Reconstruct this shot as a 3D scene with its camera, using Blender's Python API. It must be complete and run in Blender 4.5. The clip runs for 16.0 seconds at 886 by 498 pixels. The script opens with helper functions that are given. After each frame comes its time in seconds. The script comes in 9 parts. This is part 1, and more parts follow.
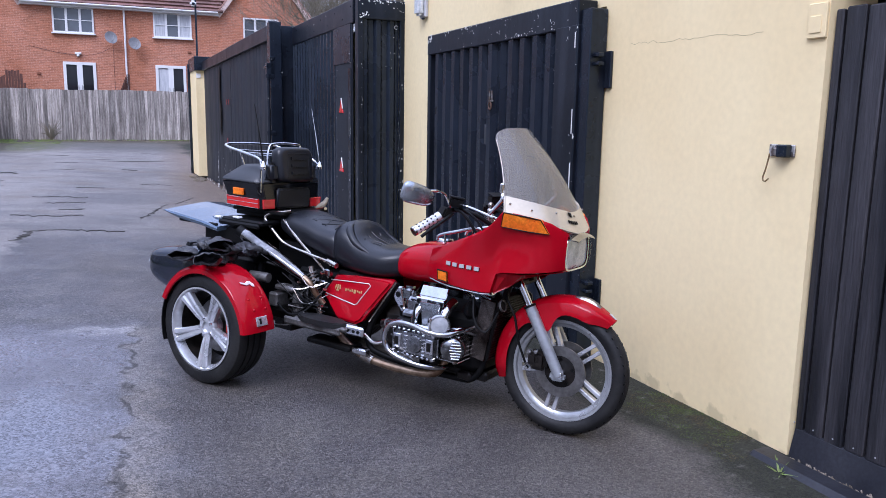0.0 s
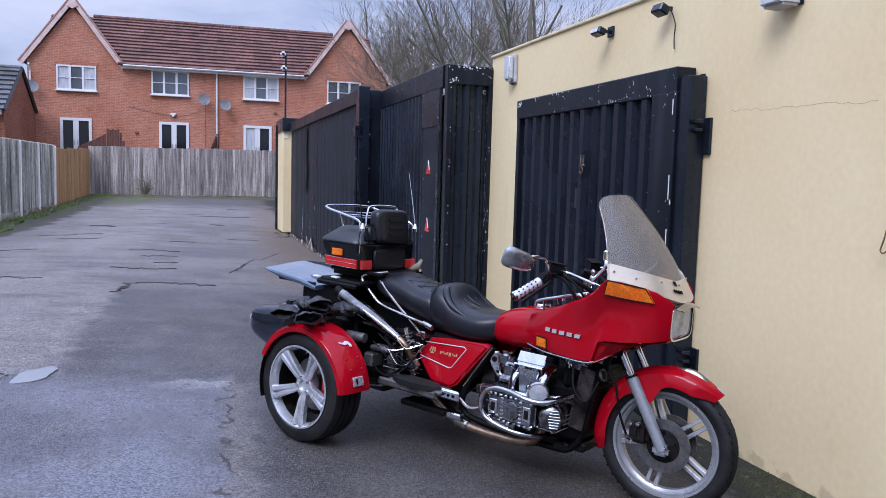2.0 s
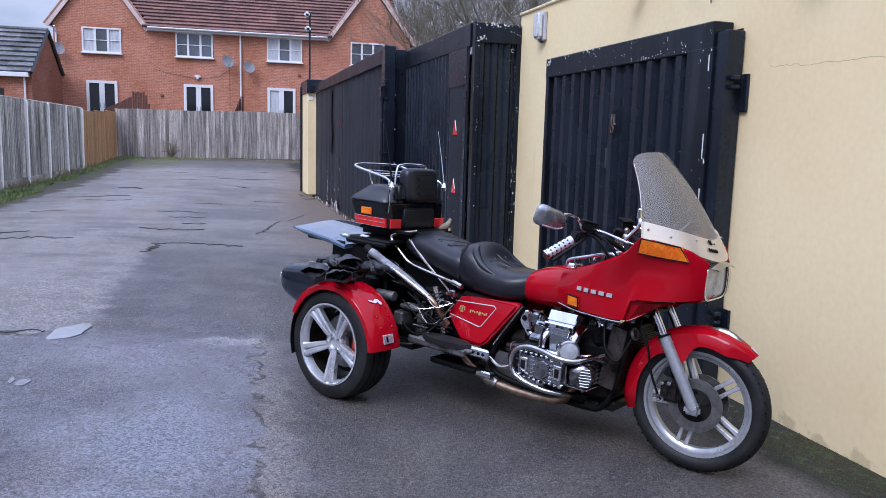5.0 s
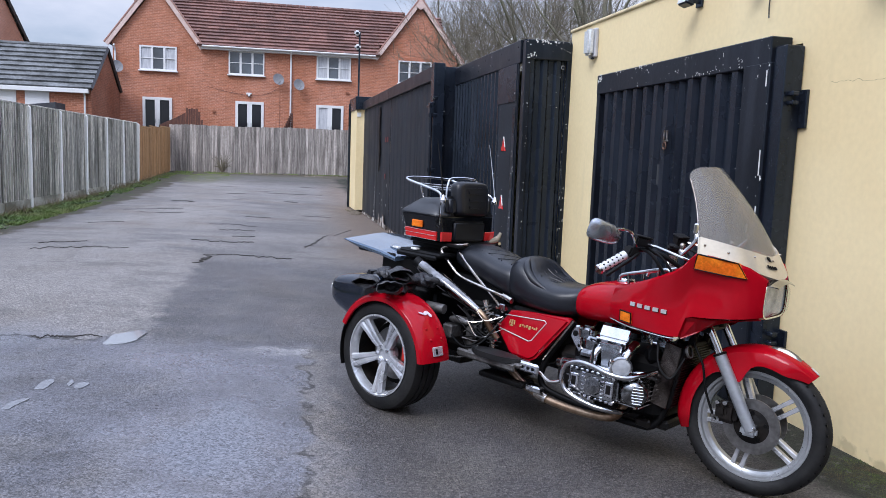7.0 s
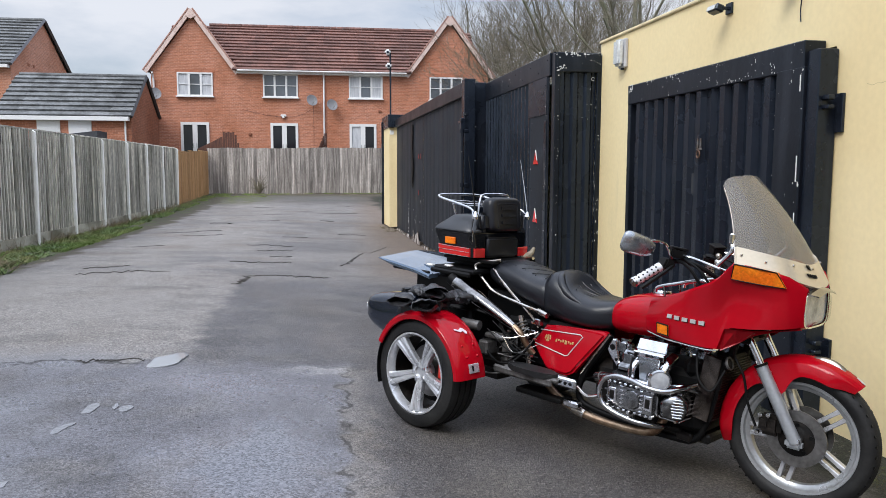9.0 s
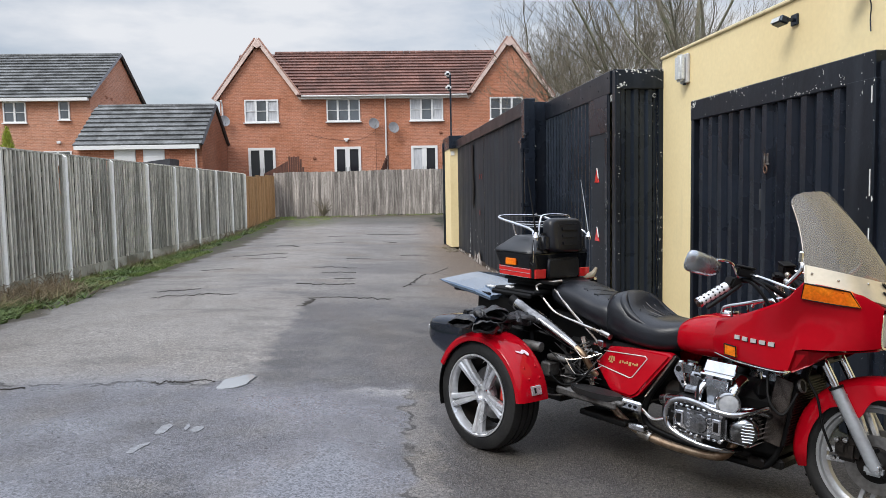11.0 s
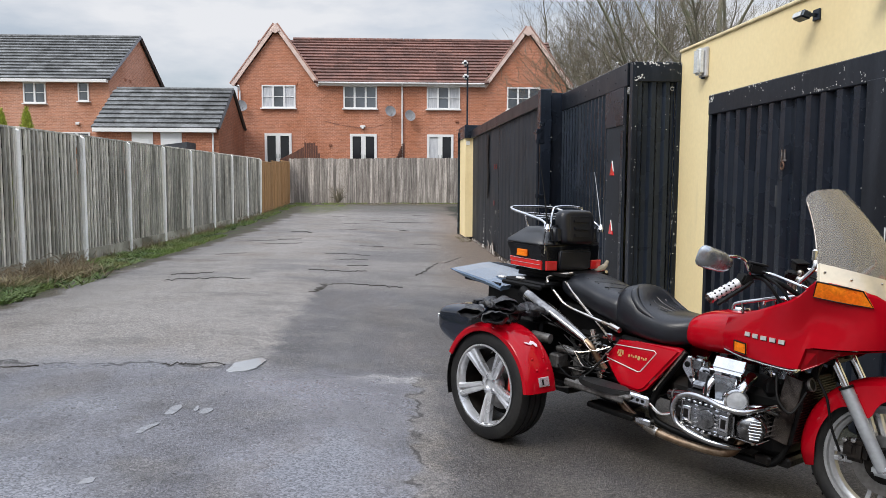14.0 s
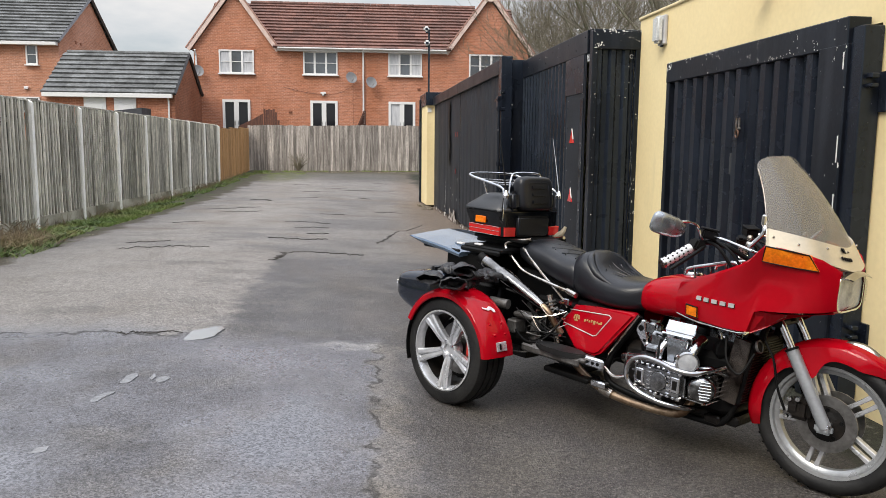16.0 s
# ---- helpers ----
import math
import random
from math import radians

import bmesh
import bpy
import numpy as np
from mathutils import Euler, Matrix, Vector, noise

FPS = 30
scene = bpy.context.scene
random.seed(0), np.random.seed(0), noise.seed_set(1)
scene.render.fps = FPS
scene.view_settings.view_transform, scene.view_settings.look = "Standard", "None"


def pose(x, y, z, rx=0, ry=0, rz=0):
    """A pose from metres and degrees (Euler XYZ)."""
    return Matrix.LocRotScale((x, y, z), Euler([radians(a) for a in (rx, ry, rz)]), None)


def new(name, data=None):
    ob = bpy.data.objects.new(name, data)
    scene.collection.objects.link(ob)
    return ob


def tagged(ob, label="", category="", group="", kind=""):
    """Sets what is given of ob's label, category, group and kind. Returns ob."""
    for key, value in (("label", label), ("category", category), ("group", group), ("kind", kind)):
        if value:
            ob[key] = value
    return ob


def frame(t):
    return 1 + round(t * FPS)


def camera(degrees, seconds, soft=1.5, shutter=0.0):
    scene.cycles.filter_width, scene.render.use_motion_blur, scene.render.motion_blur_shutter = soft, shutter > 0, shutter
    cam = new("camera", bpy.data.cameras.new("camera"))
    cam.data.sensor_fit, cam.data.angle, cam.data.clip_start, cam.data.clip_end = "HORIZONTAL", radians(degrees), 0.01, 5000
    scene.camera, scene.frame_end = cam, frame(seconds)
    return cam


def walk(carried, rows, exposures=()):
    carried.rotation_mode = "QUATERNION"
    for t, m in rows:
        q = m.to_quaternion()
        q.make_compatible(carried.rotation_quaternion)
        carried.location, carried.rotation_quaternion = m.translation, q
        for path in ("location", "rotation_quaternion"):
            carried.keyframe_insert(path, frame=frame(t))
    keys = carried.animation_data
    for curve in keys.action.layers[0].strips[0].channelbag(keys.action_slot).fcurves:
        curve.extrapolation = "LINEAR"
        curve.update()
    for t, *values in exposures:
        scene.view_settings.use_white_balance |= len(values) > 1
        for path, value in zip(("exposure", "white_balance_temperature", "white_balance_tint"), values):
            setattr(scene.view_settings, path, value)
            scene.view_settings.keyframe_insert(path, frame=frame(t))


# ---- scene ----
# ---------------------------------------------------------------- camera
cam = camera(61.1, 16.0, soft=0.7)
PATH = [
    (0.0, -0.0399, -0.0262, 1.4438, -20.754, -9.612, -0.967),
    (0.5, -0.0721, 0.012, 1.4529, -19.032, -7.85, -1.261),
    (1.0, -0.1396, 0.0008, 1.4654, -17.982, -6.472, -1.581),
    (1.5, -0.1729, -0.0137, 1.4712, -16.481, -5.724, -1.485),
    (2.0, -0.1787, 0.019, 1.4737, -15.257, -5.311, -1.572),
    (2.5, -0.1786, 0.0366, 1.4701, -14.468, -5.614, -1.571),
    (3.0, -0.1863, 0.0368, 1.471, -14.132, -6.421, -1.496),
    (3.5, -0.1931, 0.0399, 1.4626, -14.014, -7.314, -1.417),
    (4.0, -0.1932, 0.0455, 1.4577, -14.015, -8.184, -1.309),
    (6.5, -0.25, 0.0464, 1.4152, -11.289, -7.428, -2.379),
    (7.0, -0.2535, 0.0487, 1.4137, -10.112, -6.863, -2.094),
    (7.5, -0.2583, 0.0497, 1.4146, -9.447, -6.738, -1.665),
    (8.0, -0.2507, 0.048, 1.4189, -8.861, -6.604, -1.167),
    (8.5, -0.2427, 0.0401, 1.4241, -8.27, -6.34, -0.62),
    (9.0, -0.2394, 0.036, 1.4299, -7.548, -5.821, -0.197),
    (9.5, -0.2274, 0.0296, 1.4415, -6.579, -5.203, 0.218),
    (12.0, -0.2296, 0.0156, 1.4464, -1.354, -4.226, 0.839),
    (12.5, -0.2153, 0.0187, 1.4454, -1.291, -4.418, 0.522),
    (13.0, -0.213, 0.0221, 1.4451, -1.475, -4.624, 0.158),
    (13.5, -0.212, 0.0249, 1.4438, -1.62, -4.873, -0.097),
    (14.0, -0.2139, 0.0182, 1.4446, -1.711, -5.115, -0.302),
    (14.5, -0.2094, 0.0152, 1.4445, -1.886, -5.576, -0.417),
    (15.0, -0.2102, 0.0189, 1.4398, -2.452, -6.162, -0.457),
    (15.5, -0.2016, 0.0191, 1.4336, -3.431, -6.859, -0.444),
    (16.0, -0.1912, 0.0152, 1.4317, -4.56, -7.484, -0.52),
]
EXPOSURES = [(0.0, 0.57, 5150, 22), (1.0, 0.45, 5120, 21.5), (2.5, 0.30, 5130, 21), (4.0, 0.37, 5120, 21), (6.5, 0.46, 5340, 16), (8.0, 0.53, 5720, 10.5), (12.0, 0.52, 6100, 8), (14.5, 0.54, 6200, 8.5), (16.0, 0.60, 6500, 8)]
walk(cam, [(t, pose(x, y, z, 90 + pitch, roll, yaw)) for t, x, y, z, yaw, pitch, roll in PATH], EXPOSURES)

# ---------------------------------------------------------------- sky and sun
SUN_UP, SUN_ROUND = 48.0, 224.0
world = bpy.data.worlds.new("sky")
scene.world = world
world.use_nodes = True
wn, wl = world.node_tree.nodes, world.node_tree.links
sky = wn.new("ShaderNodeTexSky")
sky.sky_type, sky.sun_disc = "NISHITA", False
sky.sun_elevation, sky.sun_rotation = radians(SUN_UP), radians(SUN_ROUND)
sky.dust_density, sky.ozone_density = 2.0, 1.0
wc = wn.new("ShaderNodeTexCoord")
wm = wn.new("ShaderNodeMapping")
wm.inputs["Scale"].default_value = (2.2, 2.2, 7.0)
cloud = wn.new("ShaderNodeTexNoise")
cloud.inputs["Scale"].default_value, cloud.inputs["Detail"].default_value, cloud.inputs["Roughness"].default_value = 1.6, 7, 0.55
ramp = wn.new("ShaderNodeMapRange")
ramp.inputs["From Min"].default_value, ramp.inputs["From Max"].default_value = 0.36, 0.62
ramp.inputs["To Min"].default_value, ramp.inputs["To Max"].default_value = 0.42, 1.0
wmix = wn.new("ShaderNodeMix")
wmix.data_type = "RGBA"
wmix.inputs["B"].default_value = (8.1, 7.9, 7.9, 1)
wl.new(wc.outputs["Generated"], wm.inputs["Vector"])
wl.new(wm.outputs["Vector"], cloud.inputs["Vector"])
wl.new(cloud.outputs["Fac"], ramp.inputs["Value"])
wl.new(ramp.outputs["Result"], wmix.inputs["Factor"])
wl.new(sky.outputs["Color"], wmix.inputs["A"])
# an overcast sky is brighter overhead than at the horizon
wz = wn.new("ShaderNodeSeparateXYZ")
wg = wn.new("ShaderNodeMapRange")
wg.inputs["From Min"].default_value, wg.inputs["To Min"].default_value, wg.inputs["To Max"].default_value = 0.30, 0.84, 2.6
ws = wn.new("ShaderNodeVectorMath")
ws.operation = "SCALE"
wl.new(wc.outputs["Generated"], wz.inputs[0])
wl.new(wz.outputs["Z"], wg.inputs["Value"])
wl.new(wmix.outputs["Result"], ws.inputs[0])
wl.new(wg.outputs["Result"], ws.inputs["Scale"])
# thinner cloud overhead lets more blue through
wb = wn.new("ShaderNodeMix")
wb.data_type, wb.blend_type = "RGBA", "MULTIPLY"
wb.inputs["B"].default_value = (0.96, 1.0, 1.07, 1)
wt = wn.new("ShaderNodeMapRange")
wt.inputs["From Min"].default_value, wt.inputs["From Max"].default_value = 0.30, 0.65
wl.new(wz.outputs["Z"], wt.inputs["Value"])
wl.new(wt.outputs["Result"], wb.inputs["Factor"])
wl.new(ws.outputs["Vector"], wb.inputs["A"])
wl.new(wb.outputs["Result"], wn["Background"].inputs["Color"])
wn["Background"].inputs["Strength"].default_value = 0.086
sun = new("sun", bpy.data.lights.new("sun", "SUN"))
sun.data.energy, sun.data.angle, sun.data.color = 1.75, radians(30), (1.0, 0.92, 0.81)
sun.matrix_world = pose(0, 0, 30, 90 - SUN_UP, 0, 180 - SUN_ROUND)


# ---------------------------------------------------------------- materials
def material(name, base, rough=0.6, metal=0.0, second=None, scale=6.0, spread=(0.4, 0.65), fine=60.0, fine_amount=0.12,
             bump=0.0, bump_scale=80.0, coat=0.0, per_object=0.0, per_island=0.0, stretch=(1, 1, 1), rough_vary=0.1, specular=0.5):
    """A surface with two scales of variation: broad patches towards a second colour, and fine grain."""
    m = bpy.data.materials.new(name)
    m.use_nodes = True
    n, l = m.node_tree.nodes, m.node_tree.links
    bsdf = n["Principled BSDF"]
    co = n.new("ShaderNodeTexCoord")
    mp = n.new("ShaderNodeMapping")
    mp.inputs["Scale"].default_value = stretch
    if per_object:
        # each piece is cut from its own stretch of the pattern
        own = n.new("ShaderNodeObjectInfo")
        add = n.new("ShaderNodeVectorMath")
        add.operation = "MULTIPLY_ADD"
        add.inputs[1].default_value = (37.0, 61.0, 23.0)
        l.new(own.outputs["Random"], add.inputs[0])
        l.new(co.outputs["Object"], add.inputs[2])
        l.new(add.outputs["Vector"], mp.inputs["Vector"])
    else:
        l.new(co.outputs["Object"], mp.inputs["Vector"])
    broad = n.new("ShaderNodeTexNoise")
    broad.inputs["Scale"].default_value, broad.inputs["Detail"].default_value = scale, 6
    l.new(mp.outputs["Vector"], broad.inputs["Vector"])
    r = n.new("ShaderNodeMapRange")
    r.inputs["From Min"].default_value, r.inputs["From Max"].default_value = spread
    l.new(broad.outputs["Fac"], r.inputs["Value"])
    mix = n.new("ShaderNodeMix")
    mix.data_type = "RGBA"
    second = second or tuple(c * 0.8 for c in base)
    mix.inputs["A"].default_value, mix.inputs["B"].default_value = (*base, 1), (*second, 1)
    l.new(r.outputs["Result"], mix.inputs["Factor"])
    grain = n.new("ShaderNodeTexNoise")
    grain.inputs["Scale"].default_value, grain.inputs["Detail"].default_value = fine, 3
    l.new(mp.outputs["Vector"], grain.inputs["Vector"])
    gr = n.new("ShaderNodeMapRange")
    gr.inputs["From Min"].default_value, gr.inputs["From Max"].default_value = 0.3, 0.7
    gr.inputs["To Min"].default_value, gr.inputs["To Max"].default_value = 1 - fine_amount, 1 + fine_amount
    l.new(grain.outputs["Fac"], gr.inputs["Value"])
    factor = gr.outputs["Result"]
    for amount, node, socket in ((per_object, "ShaderNodeObjectInfo", "Random"), (per_island, "ShaderNodeNewGeometry", "Random Per Island")):
        if amount:
            info = n.new(node)
            pr = n.new("ShaderNodeMapRange")
            pr.inputs["To Min"].default_value, pr.inputs["To Max"].default_value = 1 - amount, 1 + amount
            l.new(info.outputs[socket], pr.inputs["Value"])
            mul = n.new("ShaderNodeMath")
            mul.operation = "MULTIPLY"
            l.new(factor, mul.inputs[0])
            l.new(pr.outputs["Result"], mul.inputs[1])
            factor = mul.outputs[0]
    vm = n.new("ShaderNodeVectorMath")
    vm.operation = "SCALE"
    l.new(mix.outputs["Result"], vm.inputs[0])
    l.new(factor, vm.inputs["Scale"])
    l.new(vm.outputs["Vector"], bsdf.inputs["Base Color"])
    rr = n.new("ShaderNodeMapRange")
    rr.inputs["To Min"].default_value, rr.inputs["To Max"].default_value = max(0.02, rough - rough_vary), min(1, rough + rough_vary)
    l.new(broad.outputs["Fac"], rr.inputs["Value"])
    l.new(rr.outputs["Result"], bsdf.inputs["Roughness"])
    bsdf.inputs["Metallic"].default_value = metal
    bsdf.inputs["Coat Weight"].default_value = coat
    bsdf.inputs["Coat Roughness"].default_value = 0.05
    bsdf.inputs["Specular IOR Level"].default_value = specular
    if bump:
        b = n.new("ShaderNodeBump")
        b.inputs["Strength"].default_value, b.inputs["Distance"].default_value = bump, 0.01
        bn = n.new("ShaderNodeTexNoise")
        bn.inputs["Scale"].default_value, bn.inputs["Detail"].default_value = bump_scale, 4
        l.new(mp.outputs["Vector"], bn.inputs["Vector"])
        l.new(bn.outputs["Fac"], b.inputs["Height"])
        l.new(b.outputs["Normal"], bsdf.inputs["Normal"])
    return m


def noise_mask(m, scale, low, high, detail=6, offset=(0, 0, 0), stretch=(1, 1, 1)):
    n, l = m.node_tree.nodes, m.node_tree.links
    co = n.new("ShaderNodeTexCoord")
    mp = n.new("ShaderNodeMapping")
    mp.inputs["Location"].default_value, mp.inputs["Scale"].default_value = offset, stretch
    no = n.new("ShaderNodeTexNoise")
    no.inputs["Scale"].default_value, no.inputs["Detail"].default_value = scale, detail
    r = n.new("ShaderNodeMapRange")
    r.inputs["From Min"].default_value, r.inputs["From Max"].default_value = low, high
    l.new(co.outputs["Object"], mp.inputs["Vector"])
    l.new(mp.outputs["Vector"], no.inputs["Vector"])
    l.new(no.outputs["Fac"], r.inputs["Value"])
    return r.outputs["Result"]


def overlay(m, mask, colour, rough=None):
    """Lays a second colour over a material's base colour by a mask."""
    n, l = m.node_tree.nodes, m.node_tree.links
    bsdf = n["Principled BSDF"]
    old = bsdf.inputs["Base Color"].links[0].from_socket
    mix = n.new("ShaderNodeMix")
    mix.data_type = "RGBA"
    l.new(mask, mix.inputs["Factor"])
    l.new(old, mix.inputs["A"])
    mix.inputs["B"].default_value = (*colour, 1)
    l.new(mix.outputs["Result"], bsdf.inputs["Base Color"])
    if rough is not None:
        mr = n.new("ShaderNodeMix")
        l.new(mask, mr.inputs["Factor"])
        l.new(bsdf.inputs["Roughness"].links[0].from_socket, mr.inputs["A"])
        mr.inputs["B"].default_value = rough
        l.new(mr.outputs["Result"], bsdf.inputs["Roughness"])
    return m


def math_node(m, op, a, b=None, c=None):
    n, l = m.node_tree.nodes, m.node_tree.links
    k = n.new("ShaderNodeMath")
    k.operation, k.use_clamp = op, False
    for i, v in enumerate((a, b, c)):
        if v is None:
            continue
        if isinstance(v, (int, float)):
            k.inputs[i].default_value = v
        else:
            l.new(v, k.inputs[i])
    return k.outputs[0]


def step(m, v, low, high):
    n, l = m.node_tree.nodes, m.node_tree.links
    r = n.new("ShaderNodeMapRange")
    r.inputs["From Min"].default_value, r.inputs["From Max"].default_value = low, high
    l.new(v, r.inputs["Value"])
    return r.outputs["Result"]


def ground_material():
    """Wet, patched asphalt in the lane; soil, moss and grass outside it."""
    m = material("asphalt", (0.082, 0.079, 0.085), 0.5, second=(0.056, 0.054, 0.057), scale=0.9, fine=75, fine_amount=0.5, bump=0.9, bump_scale=110, rough_vary=0.25)
    n, l = m.node_tree.nodes, m.node_tree.links
    co = n.new("ShaderNodeTexCoord")
    xyz = n.new("ShaderNodeSeparateXYZ")
    l.new(co.outputs["Object"], xyz.inputs[0])
    wob = noise_mask(m, 1.3, 0, 1, 8)
    wob = math_node(m, "MULTIPLY", math_node(m, "SUBTRACT", wob, 0.5), 1.1)
    wob2 = math_node(m, "MULTIPLY", math_node(m, "SUBTRACT", noise_mask(m, 5.0, 0, 1, 8, (7, 3, 1)), 0.5), 0.5)
    x = math_node(m, "ADD", xyz.outputs["X"], wob2)
    y = math_node(m, "ADD", xyz.outputs["Y"], wob2)
    # older, paler surface past the cross joint, on the fence side
    lean = math_node(m, "MULTIPLY", math_node(m, "SUBTRACT", xyz.outputs["Y"], 6.0), 0.04)
    old = math_node(m, "MULTIPLY", step(m, math_node(m, "ADD", math_node(m, "ADD", x, lean), math_node(m, "MULTIPLY", wob, 0.15)), -1.36, -1.50), step(m, y, 5.48, 5.52))
    far = step(m, math_node(m, "ADD", xyz.outputs["Y"], wob), 9.4, 10.4)
    old = math_node(m, "MAXIMUM", old, math_node(m, "MULTIPLY", far, 0.75))
    overlay(m, math_node(m, "MULTIPLY", old, 0.85), (0.275, 0.250, 0.228), 0.62)
    stones = noise_mask(m, 80, 0.53, 0.60, 2)
    overlay(m, math_node(m, "MULTIPLY", stones, math_node(m, "ADD", math_node(m, "MULTIPLY", old, 0.50), 0.36)), (0.44, 0.41, 0.37))
    # paler half of the lane, up to the long joint
    half = math_node(m, "MULTIPLY", step(m, x, -0.17, -0.30), step(m, y, 5.7, 5.4))
    overlay(m, math_node(m, "MULTIPLY", half, 0.7), (0.176, 0.176, 0.200), 0.42)
    overlay(m, math_node(m, "MULTIPLY", math_node(m, "MULTIPLY", noise_mask(m, 90, 0.50, 0.58, 2, (5, 1, 0)), 0.35), step(m, y, 16, 5)), (0.040, 0.039, 0.038))
    # mottling at three sizes
    overlay(m, math_node(m, "MULTIPLY", noise_mask(m, 2.2, 0.50, 0.62, 9, (3, 9, 0)), 0.35), (0.22, 0.205, 0.185), 0.7)
    overlay(m, math_node(m, "MULTIPLY", noise_mask(m, 6.5, 0.52, 0.64, 9, (8, 2, 0)), 0.28), (0.065, 0.062, 0.062), 0.45)
    overlay(m, math_node(m, "MULTIPLY", noise_mask(m, 19, 0.54, 0.66, 6, (1, 1, 0)), 0.18), (0.19, 0.175, 0.155), 0.75)
    # brown silt and long worn streaks
    overlay(m, math_node(m, "MULTIPLY", noise_mask(m, 1.1, 0.50, 0.68, 8, (9, 4, 0), (1, 0.35, 1)), 0.35), (0.15, 0.125, 0.10))
    overlay(m, math_node(m, "MULTIPLY", noise_mask(m, 2.4, 0.56, 0.66, 9, (2, 7, 0), (0.35, 1, 1)), 0.4), (0.06, 0.056, 0.054))
    # darker newer surface under and beside the parked machine, some shade painted in
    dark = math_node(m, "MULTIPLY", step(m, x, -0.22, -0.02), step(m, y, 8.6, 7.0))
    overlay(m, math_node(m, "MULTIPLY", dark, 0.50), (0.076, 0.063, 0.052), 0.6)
    # far lane: broad dark and pale bands across it, and worn brown streaks
    past = step(m, xyz.outputs["Y"], 9.0, 11.0)
    overlay(m, math_node(m, "MULTIPLY", math_node(m, "MULTIPLY", noise_mask(m, 0.9, 0.48, 0.62, 8, (3, 2, 0), (0.45, 1, 1)), past), 0.55), (0.085, 0.082, 0.085), 0.5)
    overlay(m, math_node(m, "MULTIPLY", math_node(m, "MULTIPLY", noise_mask(m, 1.2, 0.54, 0.66, 8, (6, 6, 0), (0.6, 1, 1)), past), 0.5), (0.19, 0.155, 0.125), 0.7)
    overlay(m, math_node(m, "MULTIPLY", math_node(m, "MULTIPLY", step(m, x, -0.1, 0.7), past), 0.75), (0.20, 0.145, 0.102), 0.8)
    # damp soil and moss washed up against the end fence
    foot = step(m, math_node(m, "ADD", xyz.outputs["Y"], wob), 25.5, 28.5)
    overlay(m, math_node(m, "MULTIPLY", foot, 0.65), (0.060, 0.054, 0.042), 0.8)
    corner = math_node(m, "MULTIPLY", step(m, math_node(m, "ADD", xyz.outputs["Y"], wob), 25.8, 27.6), step(m, math_node(m, "ADD", xyz.outputs["X"], wob), -2.6, -3.8))
    overlay(m, math_node(m, "MULTIPLY", math_node(m, "MULTIPLY", corner, noise_mask(m, 2.5, 0.36, 0.55, 6, (5, 5, 0))), 0.8), (0.115, 0.125, 0.035), 0.9)
    # pale repaired strip
    strip = math_node(m, "MULTIPLY", math_node(m, "MULTIPLY", step(m, x, -0.75, -0.6), step(m, x, -0.16, -0.24)), math_node(m, "MULTIPLY", step(m, y, 5.22, 5.28), step(m, y, 5.46, 5.40)))
    overlay(m, math_node(m, "MULTIPLY", strip, 0.90), (0.34, 0.325, 0.31), 0.6)
    # brown mossy silt beside the long joint
    silt = math_node(m, "MULTIPLY", math_node(m, "MULTIPLY", step(m, x, -0.30, -0.22), step(m, x, -0.02, -0.14)), step(m, y, 5.5, 5.3))
    overlay(m, math_node(m, "MULTIPLY", silt, 0.7), (0.21, 0.18, 0.14), 0.8)
    overlay(m, math_node(m, "MULTIPLY", math_node(m, "MULTIPLY", noise_mask(m, 1.6, 0.45, 0.65, 6, (1, 3, 0)), step(m, x, -0.2, 0.1)), math_node(m, "MULTIPLY", step(m, y, 8, 6), 0.4)), (0.125, 0.112, 0.088), 0.75)
    # broad damp areas, smoother; their pale blue holds some of the sky's sheen
    damp = noise_mask(m, 0.8, 0.44, 0.58, 7, (2.3, 0.4, 0))
    near = step(m, y, 6.2, 5.2)
    damp = math_node(m, "MULTIPLY", damp, math_node(m, "MULTIPLY", near, step(m, x, 0.2, -0.6)))
    overlay(m, math_node(m, "MULTIPLY", damp, 0.75), (0.183, 0.188, 0.216), 0.08)
    # a film of water smooths the grain
    for node in n:
        if node.type == "BUMP":
            l.new(step(m, damp, 1.05, 0.0), node.inputs["Strength"])
    # open joints between the surfaces, ragged and partly filled
    side = math_node(m, "ABSOLUTE", math_node(m, "ADD", x, 0.235))
    joint = math_node(m, "MULTIPLY", math_node(m, "MULTIPLY", step(m, side, 0.030, 0.010), step(m, y, 5.45, 5.35)), noise_mask(m, 4.5, 0.42, 0.56, 4, (2, 2, 2)))
    overlay(m, math_node(m, "MULTIPLY", joint, 0.75), (0.036, 0.033, 0.030), 0.9)
    across = math_node(m, "ABSOLUTE", math_node(m, "SUBTRACT", y, 5.49))
    joint = math_node(m, "MULTIPLY", math_node(m, "MULTIPLY", step(m, across, 0.034, 0.010), step(m, x, -1.35, -1.5)), noise_mask(m, 3.5, 0.36, 0.50, 4, (6, 2, 2)))
    overlay(m, math_node(m, "MULTIPLY", joint, 0.75), (0.036, 0.033, 0.030), 0.9)
    # moss by the garage wall
    wallx = math_node(m, "ADD", math_node(m, "ADD", xyz.outputs["X"], math_node(m, "MULTIPLY", xyz.outputs["Y"], 0.0554)), math_node(m, "MULTIPLY", wob, 0.9))
    moss = math_node(m, "MULTIPLY", step(m, wallx, 2.30, 2.58), noise_mask(m, 14, 0.22, 0.42))
    overlay(m, math_node(m, "MULTIPLY", moss, 0.95), (0.022, 0.024, 0.012), 1.0)
    # stones of the aggregate, each its own grey
    vo = n.new("ShaderNodeTexVoronoi")
